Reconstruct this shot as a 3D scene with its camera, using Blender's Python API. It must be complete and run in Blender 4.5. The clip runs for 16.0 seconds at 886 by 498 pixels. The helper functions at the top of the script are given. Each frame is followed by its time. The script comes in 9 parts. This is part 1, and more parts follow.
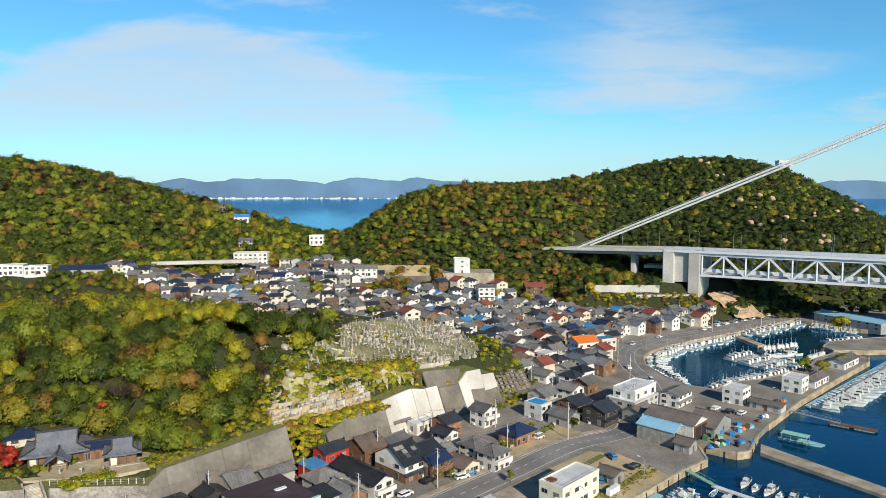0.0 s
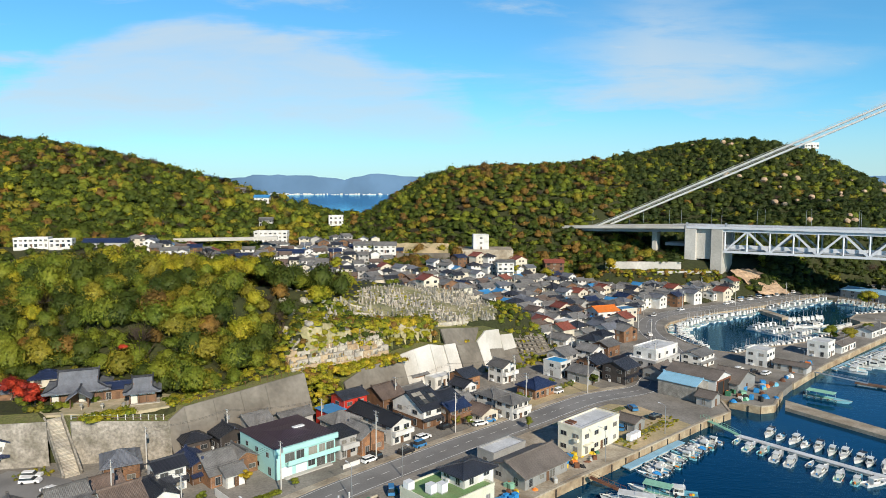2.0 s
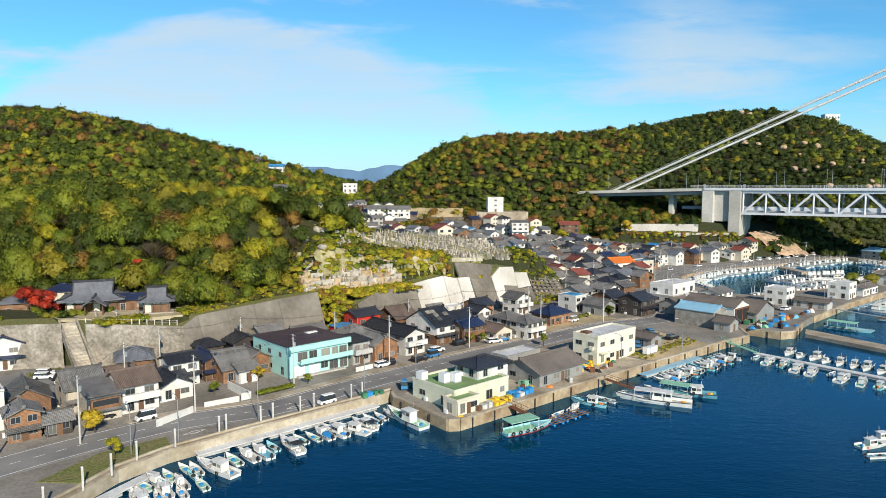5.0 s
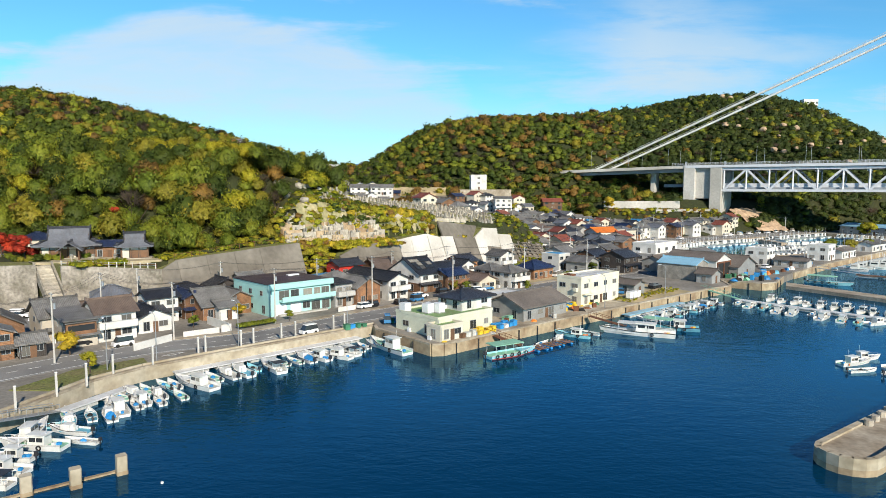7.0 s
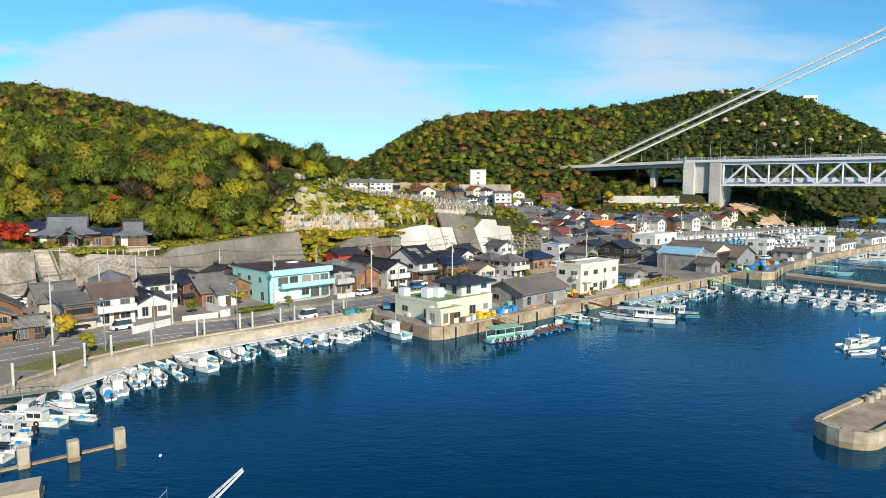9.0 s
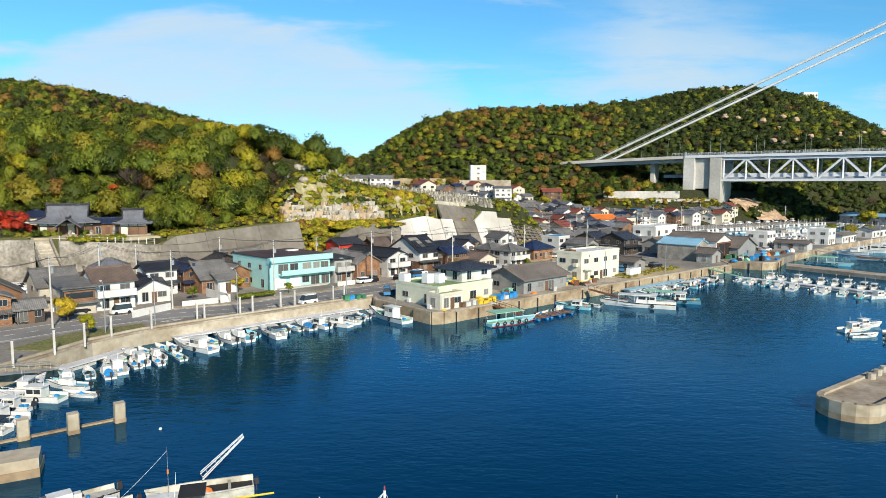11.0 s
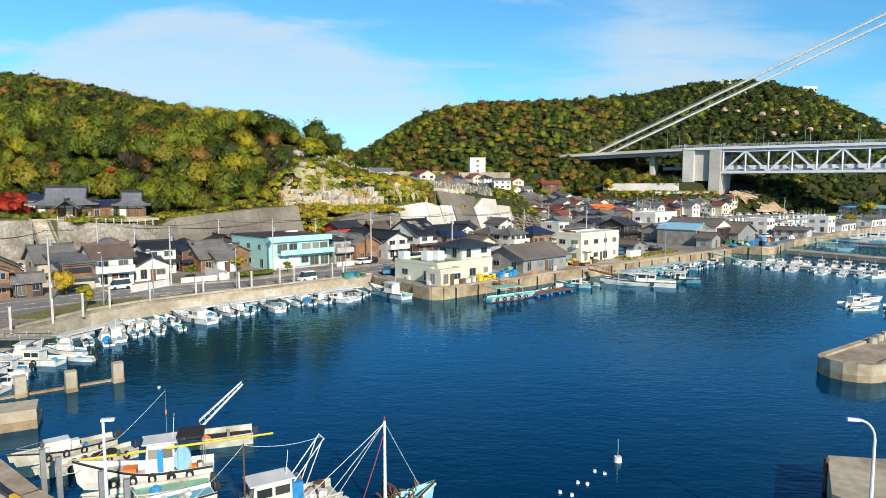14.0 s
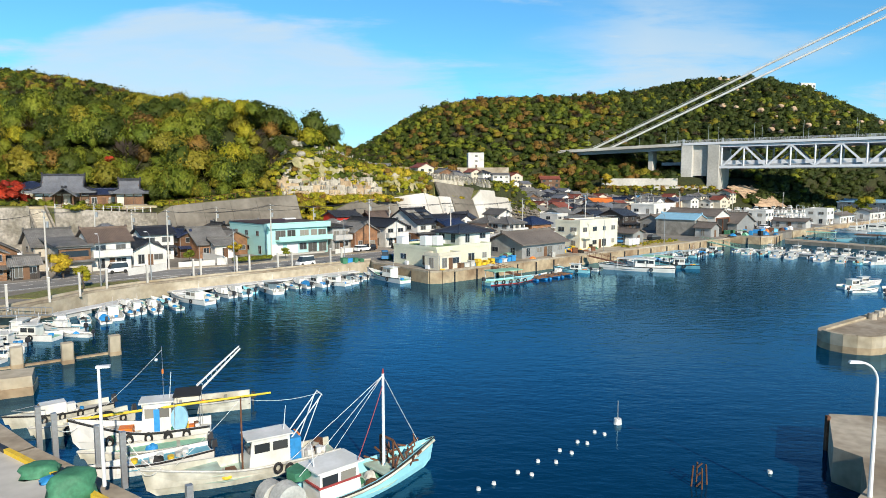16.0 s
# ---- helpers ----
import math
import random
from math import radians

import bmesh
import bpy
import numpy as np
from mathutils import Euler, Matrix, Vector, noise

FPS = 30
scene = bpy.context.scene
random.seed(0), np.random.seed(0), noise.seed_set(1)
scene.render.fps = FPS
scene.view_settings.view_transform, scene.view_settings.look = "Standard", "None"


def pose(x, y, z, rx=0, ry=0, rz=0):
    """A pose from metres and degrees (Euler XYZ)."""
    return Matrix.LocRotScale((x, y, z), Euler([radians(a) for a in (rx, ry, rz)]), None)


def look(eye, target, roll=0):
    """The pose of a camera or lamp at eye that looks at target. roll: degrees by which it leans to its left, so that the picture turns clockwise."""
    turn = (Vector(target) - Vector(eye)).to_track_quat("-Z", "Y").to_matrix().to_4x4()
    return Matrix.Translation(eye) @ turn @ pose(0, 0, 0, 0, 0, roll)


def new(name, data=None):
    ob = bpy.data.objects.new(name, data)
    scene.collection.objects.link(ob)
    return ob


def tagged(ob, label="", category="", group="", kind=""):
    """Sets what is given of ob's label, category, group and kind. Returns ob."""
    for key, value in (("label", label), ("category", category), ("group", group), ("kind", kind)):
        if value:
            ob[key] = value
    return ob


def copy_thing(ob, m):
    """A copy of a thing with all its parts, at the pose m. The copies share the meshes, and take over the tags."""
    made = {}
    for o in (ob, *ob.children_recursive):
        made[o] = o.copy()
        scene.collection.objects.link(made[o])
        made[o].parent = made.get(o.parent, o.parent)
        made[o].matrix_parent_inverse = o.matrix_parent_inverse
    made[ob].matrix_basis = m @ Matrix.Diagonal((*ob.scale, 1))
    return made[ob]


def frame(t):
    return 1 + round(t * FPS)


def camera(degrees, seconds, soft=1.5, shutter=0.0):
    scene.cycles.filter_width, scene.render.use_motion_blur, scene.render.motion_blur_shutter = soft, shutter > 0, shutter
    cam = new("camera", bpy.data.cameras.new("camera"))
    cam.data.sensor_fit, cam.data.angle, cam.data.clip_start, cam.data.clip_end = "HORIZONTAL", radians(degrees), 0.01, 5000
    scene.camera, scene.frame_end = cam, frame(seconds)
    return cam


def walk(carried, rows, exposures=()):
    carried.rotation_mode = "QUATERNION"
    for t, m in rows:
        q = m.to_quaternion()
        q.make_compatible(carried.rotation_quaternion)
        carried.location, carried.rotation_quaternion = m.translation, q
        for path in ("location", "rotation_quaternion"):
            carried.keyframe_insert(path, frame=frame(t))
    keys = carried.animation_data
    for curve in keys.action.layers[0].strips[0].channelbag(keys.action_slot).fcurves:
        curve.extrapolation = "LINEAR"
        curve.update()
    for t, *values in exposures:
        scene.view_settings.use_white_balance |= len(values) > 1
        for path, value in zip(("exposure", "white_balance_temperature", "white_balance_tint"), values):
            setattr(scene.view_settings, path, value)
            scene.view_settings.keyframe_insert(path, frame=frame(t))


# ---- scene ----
cam = camera(68.0, 16.0, soft=0.45)
METRES, EYE, TILT, LEAN, TURN = 60.0, 78.0, -4.6, 0.0, 0.0
ROWS = [
    (0.0, 0.0, 0.0, 0.0, -0.0, 0.0, 0.0),
    (0.5, 0.0012, 0.0046, -0.0586, 0.61, -0.09, -0.04),
    (1.0, 0.0036, 0.0087, -0.1164, 0.92, -0.07, -0.04),
    (1.5, 0.0036, 0.0139, -0.1728, 1.16, -0.1, -0.07),
    (2.0, 0.0043, 0.0193, -0.2329, 1.68, -0.18, -0.1),
    (2.5, 0.0056, 0.0242, -0.2938, 2.2, -0.25, -0.12),
    (3.0, 0.0064, 0.0285, -0.3504, 2.42, -0.36, -0.15),
    (3.5, 0.0051, 0.0338, -0.4082, 2.7, -0.5, -0.21),
    (4.0, 0.0051, 0.0376, -0.4646, 3.21, -0.61, -0.21),
    (6.5, 0.0053, 0.0562, -0.7451, 1.79, -0.74, -0.24),
    (7.0, 0.0052, 0.0602, -0.7929, 1.46, -0.83, -0.17),
    (7.5, 0.0055, 0.061, -0.8044, 1.42, -0.85, -0.16),
    (8.0, 0.0057, 0.0616, -0.8158, 1.41, -0.88, -0.16),
    (8.5, 0.0056, 0.0628, -0.827, 1.41, -0.89, -0.16),
    (9.0, 0.0055, 0.0639, -0.8381, 1.41, -0.9, -0.15),
    (11.5, 0.0037, 0.0674, -0.8944, 1.41, -0.92, -0.12),
    (12.0, 0.0033, 0.0687, -0.9055, 1.41, -0.92, -0.12),
    (12.5, 0.0031, 0.0695, -0.9167, 1.4, -0.95, -0.12),
    (13.0, 0.0031, 0.0701, -0.9279, 1.4, -0.96, -0.13),
    (13.5, 0.0029, 0.0705, -0.9392, 1.37, -1.0, -0.12),
    (14.0, 0.003, 0.0711, -0.9506, 1.34, -1.02, -0.1),
    (14.5, 0.0032, 0.0721, -0.9621, 1.3, -1.01, -0.1),
    (15.0, 0.003, 0.0731, -0.9738, 1.25, -1.03, -0.09),
    (15.5, 0.0026, 0.0742, -0.9852, 1.23, -1.04, -0.08),
    (16.0, 0.0027, 0.0755, -0.9967, 1.21, -1.06, -0.07),
]
STOPS = 0.23
walk(cam, [(t, pose(0, 0, EYE, TILT, LEAN, TURN) @ pose(METRES * x, METRES * y, METRES * z, 90 + pitch, roll, yaw)) for t, x, y, z, yaw, pitch, roll in ROWS],
     exposures=[(0.0, STOPS - 0.1), (4.0, STOPS - 0.08), (6.5, STOPS), (16.0, STOPS)])

# ---- world and sun ----
SUN_ELEV, SUN_AZ = radians(29), radians(-65)   # azimuth counted from +x towards +y
sun_dir = Vector((math.cos(SUN_ELEV) * math.cos(SUN_AZ), math.cos(SUN_ELEV) * math.sin(SUN_AZ), math.sin(SUN_ELEV)))
sun = new("sun", bpy.data.lights.new("sun", "SUN"))
sun.data.energy, sun.data.angle, sun.data.color = 5.0, radians(0.55), (1.0, 0.895, 0.735)
sun.matrix_basis = look(sun_dir * 500, (0, 0, 0))

world = bpy.data.worlds.new("world")
scene.world = world
world.use_nodes = True
wn, wl = world.node_tree.nodes, world.node_tree.links
wn.clear()
w_out, w_bg = wn.new("ShaderNodeOutputWorld"), wn.new("ShaderNodeBackground")
w_sky = wn.new("ShaderNodeTexSky")
w_sky.sky_type, w_sky.sun_disc = "NISHITA", False
w_sky.sun_elevation, w_sky.sun_rotation = SUN_ELEV, radians(90) - SUN_AZ
w_sky.air_density, w_sky.dust_density, w_sky.ozone_density = 1.0, 0.3, 2.5
w_bg.inputs[1].default_value = 0.095
SKY_TINT, CLOUD = (0.6, 1.25, 1.5, 1), (5.8, 6.9, 7.7, 1)
w_co = wn.new("ShaderNodeTexCoord")


def w_math(op, a, b=0.0, clamp=False):
    n = wn.new("ShaderNodeMath")
    n.operation, n.use_clamp = op, clamp
    for i, v in enumerate((a, b)):
        if isinstance(v, (int, float)):
            n.inputs[i].default_value = v
        else:
            wl.new(v, n.inputs[i])
    return n.outputs[0]


# high thin cloud, drawn on a plane ahead (p to the right, q up); the clear sky deepens towards the zenith
w_sep = wn.new("ShaderNodeSeparateXYZ")
wl.new(w_co.outputs["Generated"], w_sep.inputs[0])
w_y = w_math("MAXIMUM", w_math("ABSOLUTE", w_sep.outputs[1]), 0.05)
w_p, w_q = w_math("DIVIDE", w_sep.outputs[0], w_y), w_math("DIVIDE", w_sep.outputs[2], w_y)
w_flat = wn.new("ShaderNodeCombineXYZ")
wl.new(w_p, w_flat.inputs[0])
wl.new(w_q, w_flat.inputs[1])


def w_noise(scale, sx, sy, turn, detail=6, rough=0.55, warp=0.5):
    m = wn.new("ShaderNodeMapping")
    m.inputs["Rotation"].default_value, m.inputs["Scale"].default_value = (0, 0, radians(turn)), (sx, sy, 1)
    wl.new(w_flat.outputs[0], m.inputs[0])
    n = wn.new("ShaderNodeTexNoise")
    n.inputs["Scale"].default_value, n.inputs["Detail"].default_value = scale, detail
    n.inputs["Roughness"].default_value, n.inputs["Distortion"].default_value = rough, warp
    wl.new(m.outputs[0], n.inputs["Vector"])
    return n.outputs[0]


def w_step(lo, hi, v):
    n = wn.new("ShaderNodeMapRange")
    n.interpolation_type = "SMOOTHSTEP"
    n.inputs[1].default_value, n.inputs[2].default_value = lo, hi
    n.inputs[3].default_value, n.inputs[4].default_value = 0.0, 1.0
    wl.new(v, n.inputs[0])
    return n.outputs[0]


w_soft, w_streak = w_noise(3.0, 1.0, 1.6, 8), w_noise(5.0, 0.6, 3.2, -9, 7, 0.6, 0.3)
# the broad sheet with an arched upper edge
w_arch = w_math("SUBTRACT", 0.268, w_math("MULTIPLY", w_math("POWER", w_math("ABSOLUTE", w_math("ADD", w_p, 0.36)), 2.0), 0.85))
w_edge = w_math("ADD", w_math("SUBTRACT", w_arch, w_q), w_math("MULTIPLY", w_math("SUBTRACT", w_math("ADD", w_soft, w_streak), 1.0), 0.16))
w_sheet = w_math("MULTIPLY", w_math("MULTIPLY", w_step(-0.01, 0.05, w_edge), w_step(0.0, 0.14, w_q)), w_step(0.3, -0.05, w_p))
# streaks to the right and above
w_wisp = w_math("MULTIPLY", w_step(0.5, 0.72, w_streak), 0.75)
w_blob = w_math("MULTIPLY", w_step(0.24, 0.02, w_math("ADD", w_math("ABSOLUTE", w_math("SUBTRACT", w_math("SUBTRACT", w_q, 0.15), w_math("MULTIPLY", w_math("SUBTRACT", w_p, 0.3), 0.22))), w_math("MULTIPLY", w_math("ABSOLUTE", w_math("SUBTRACT", w_p, 0.28)), 0.5))), w_math("MULTIPLY", w_step(0.34, 0.62, w_streak), 0.8))
w_cloud = w_math("MAXIMUM", w_math("MULTIPLY", w_sheet, w_math("ADD", w_math("MULTIPLY", w_streak, 1.1), 0.12)), w_math("MAXIMUM", w_wisp, w_blob), True)
w_low = w_step(0.17, 0.0, w_q)
w_cover = w_math("MAXIMUM", w_math("MULTIPLY", w_cloud, 1.0), w_math("MULTIPLY", w_low, 0.62), True)
w_tint = wn.new("ShaderNodeMix")
w_tint.data_type, w_tint.blend_type = "RGBA", "MULTIPLY"
w_tint.inputs[0].default_value = 1.0
w_tint.inputs[7].default_value = SKY_TINT
wl.new(w_sky.outputs[0], w_tint.inputs[6])
w_deep = wn.new("ShaderNodeMix")
w_deep.data_type, w_deep.blend_type = "RGBA", "MULTIPLY"
wl.new(w_step(0.27, 0.6, w_sep.outputs[2]), w_deep.inputs[0])
w_deep.inputs[7].default_value = (0.24, 0.3, 0.42, 1)
wl.new(w_tint.outputs[2], w_deep.inputs[6])
w_mix = wn.new("ShaderNodeMix")
w_mix.data_type = "RGBA"
wl.new(w_math("MULTIPLY", w_cover, w_step(0.48, 0.3, w_sep.outputs[2])), w_mix.inputs[0])
wl.new(w_deep.outputs[2], w_mix.inputs[6])
w_mix.inputs[7].default_value = CLOUD
wl.new(w_mix.outputs[2], w_bg.inputs[0])
wl.new(w_bg.outputs[0], w_out.inputs[0])

# ---- materials ----


def material(name, color, rough=0.7, vary=0.25, grain=3.0, stain=0.25, bump=0.2, metal=0.0, tint=None, per=0.0, ribs=None, rib_depth=0.5, where="Object", spec=0.5, bump_dist=0.03):
    """A surface with a base colour, stains at a large scale, grain at a small one, and relief.
    tint: a second colour towards which stains go. per: how far one object differs from the next.
    ribs: (axis, distance) of raised ribs, for tiles, corrugated sheets and boards."""
    m = bpy.data.materials.new(name)
    m.use_nodes = True
    n, l = m.node_tree.nodes, m.node_tree.links
    b = n["Principled BSDF"]
    b.inputs["Roughness"].default_value, b.inputs["Metallic"].default_value = rough, metal
    b.inputs["Specular IOR Level"].default_value = spec
    if where == "World":
        src = n.new("ShaderNodeNewGeometry").outputs["Position"]
    else:
        src = n.new("ShaderNodeTexCoord").outputs["Object"]
    big, small = n.new("ShaderNodeTexNoise"), n.new("ShaderNodeTexNoise")
    big.inputs["Scale"].default_value, big.inputs["Detail"].default_value = stain, 4
    small.inputs["Scale"].default_value, small.inputs["Detail"].default_value = grain, 5
    for t in (big, small):
        l.new(src, t.inputs["Vector"])
    ramp = n.new("ShaderNodeValToRGB")
    dark = tint or [c * (1 - vary) for c in color]
    light = [min(1, c * (1 + vary * 0.6)) for c in color]
    ramp.color_ramp.elements[0].color, ramp.color_ramp.elements[1].color = (*dark, 1), (*light, 1)
    ramp.color_ramp.elements[0].position, ramp.color_ramp.elements[1].position = 0.32, 0.66
    l.new(big.outputs[0], ramp.inputs[0])
    mix = n.new("ShaderNodeMix")
    mix.data_type, mix.blend_type = "RGBA", "MULTIPLY"
    mix.inputs[0].default_value = 1.0
    fine = n.new("ShaderNodeMapRange")
    fine.inputs[1].default_value, fine.inputs[2].default_value = 0.3, 0.7
    fine.inputs[3].default_value, fine.inputs[4].default_value = 1 - vary, 1 + vary * 0.5
    l.new(small.outputs[0], fine.inputs[0])
    l.new(ramp.outputs[0], mix.inputs[6])
    l.new(fine.outputs[0], mix.inputs[7])
    out = mix.outputs[2]
    if per:
        info = n.new("ShaderNodeObjectInfo")
        hsv = n.new("ShaderNodeHueSaturation")
        val = n.new("ShaderNodeMapRange")
        val.inputs[3].default_value, val.inputs[4].default_value = 1 - per, 1 + per
        l.new(info.outputs["Random"], val.inputs[0])
        l.new(val.outputs[0], hsv.inputs["Value"])
        l.new(out, hsv.inputs["Color"])
        out = hsv.outputs[0]
    l.new(out, b.inputs["Base Color"])
    bp = n.new("ShaderNodeBump")
    bp.inputs["Strength"].default_value, bp.inputs["Distance"].default_value = bump, bump_dist
    l.new(small.outputs[0], bp.inputs["Height"])
    last = bp
    for axis, step in ribs or ():
        wave = n.new("ShaderNodeTexWave")
        wave.wave_type, wave.bands_direction = "BANDS", axis
        wave.inputs["Scale"].default_value = math.pi / 10 / step
        l.new(src, wave.inputs["Vector"])
        b2 = n.new("ShaderNodeBump")
        b2.inputs["Strength"].default_value, b2.inputs["Distance"].default_value = rib_depth, 0.06
        l.new(wave.outputs["Fac"], b2.inputs["Height"])
        l.new(last.outputs[0], b2.inputs["Normal"])
        last = b2
    l.new(last.outputs[0], b.inputs["Normal"])
    return m


def leaf_material(name, color, other):
    """Foliage: colour drifts from crown to crown and from clump to clump; a little light passes through."""
    m = bpy.data.materials.new(name)
    m.use_nodes = True
    n, l = m.node_tree.nodes, m.node_tree.links
    b = n["Principled BSDF"]
    b.inputs["Roughness"].default_value, b.inputs["Specular IOR Level"].default_value = 0.6, 0.25
    pos = n.new("ShaderNodeNewGeometry")
    crown, clump = n.new("ShaderNodeTexNoise"), n.new("ShaderNodeTexNoise")
    crown.inputs["Scale"].default_value, clump.inputs["Scale"].default_value = 0.13, 1.1
    crown.inputs["Detail"].default_value = 3
    for t in (crown, clump):
        l.new(pos.outputs["Position"], t.inputs["Vector"])
    ramp = n.new("ShaderNodeValToRGB")
    ramp.color_ramp.elements[0].color, ramp.color_ramp.elements[1].color = (*color, 1), (*other, 1)
    ramp.color_ramp.elements[0].position, ramp.color_ramp.elements[1].position = 0.36, 0.62
    l.new(crown.outputs[0], ramp.inputs[0])
    hsv = n.new("ShaderNodeHueSaturation")
    fine = n.new("ShaderNodeTexNoise")
    fine.inputs["Scale"].default_value, fine.inputs["Detail"].default_value, fine.inputs["Roughness"].default_value = 2.6, 4, 0.65
    l.new(pos.outputs["Position"], fine.inputs["Vector"])
    last = None
    for node, lo, hi in ((clump.outputs[0], 0.74, 1.24), (fine.outputs[0], 0.6, 1.35), (pos.outputs["Random Per Island"], 0.9, 1.1)):
        val = n.new("ShaderNodeMapRange")
        if node is not pos.outputs["Random Per Island"]:
            val.inputs[1].default_value, val.inputs[2].default_value = 0.3, 0.7
        val.inputs[3].default_value, val.inputs[4].default_value = lo, hi
        l.new(node, val.inputs[0])
        if last is None:
            last = val.outputs[0]
        else:
            mul = n.new("ShaderNodeMath")
            mul.operation = "MULTIPLY"
            l.new(last, mul.inputs[0])
            l.new(val.outputs[0], mul.inputs[1])
            last = mul.outputs[0]
    l.new(last, hsv.inputs["Value"])
    l.new(ramp.outputs[0], hsv.inputs["Color"])
    l.new(hsv.outputs[0], b.inputs["Base Color"])
    bump = n.new("ShaderNodeBump")
    bump.inputs["Strength"].default_value, bump.inputs["Distance"].default_value = 0.3, 0.3
    l.new(fine.outputs[0], bump.inputs["Height"])
    l.new(bump.outputs[0], b.inputs["Normal"])
    thin, both = n.new("ShaderNodeBsdfTranslucent"), n.new("ShaderNodeMixShader")
    l.new(hsv.outputs[0], thin.inputs["Color"])
    both.inputs[0].default_value = 0.33
    l.new(b.outputs[0], both.inputs[1])
    l.new(thin.outputs[0], both.inputs[2])
    l.new(both.outputs[0], n["Material Output"].inputs["Surface"])
    return m


def glass_material(name):
    """Window glass; behind some panes pale curtains or screens are drawn."""
    m = bpy.data.materials.new(name)
    m.use_nodes = True
    n, l = m.node_tree.nodes, m.node_tree.links
    b = n["Principled BSDF"]
    info, ramp = n.new("ShaderNodeObjectInfo"), n.new("ShaderNodeValToRGB")
    l.new(info.outputs["Random"], ramp.inputs[0])
    ramp.color_ramp.elements[0].color, ramp.color_ramp.elements[0].position = (0.03, 0.035, 0.04, 1), 0.45
    ramp.color_ramp.elements[1].color, ramp.color_ramp.elements[1].position = (0.3, 0.28, 0.24, 1), 0.95
    l.new(ramp.outputs[0], b.inputs["Base Color"])
    b.inputs["Roughness"].default_value, b.inputs["Specular IOR Level"].default_value = 0.08, 0.7
    return m


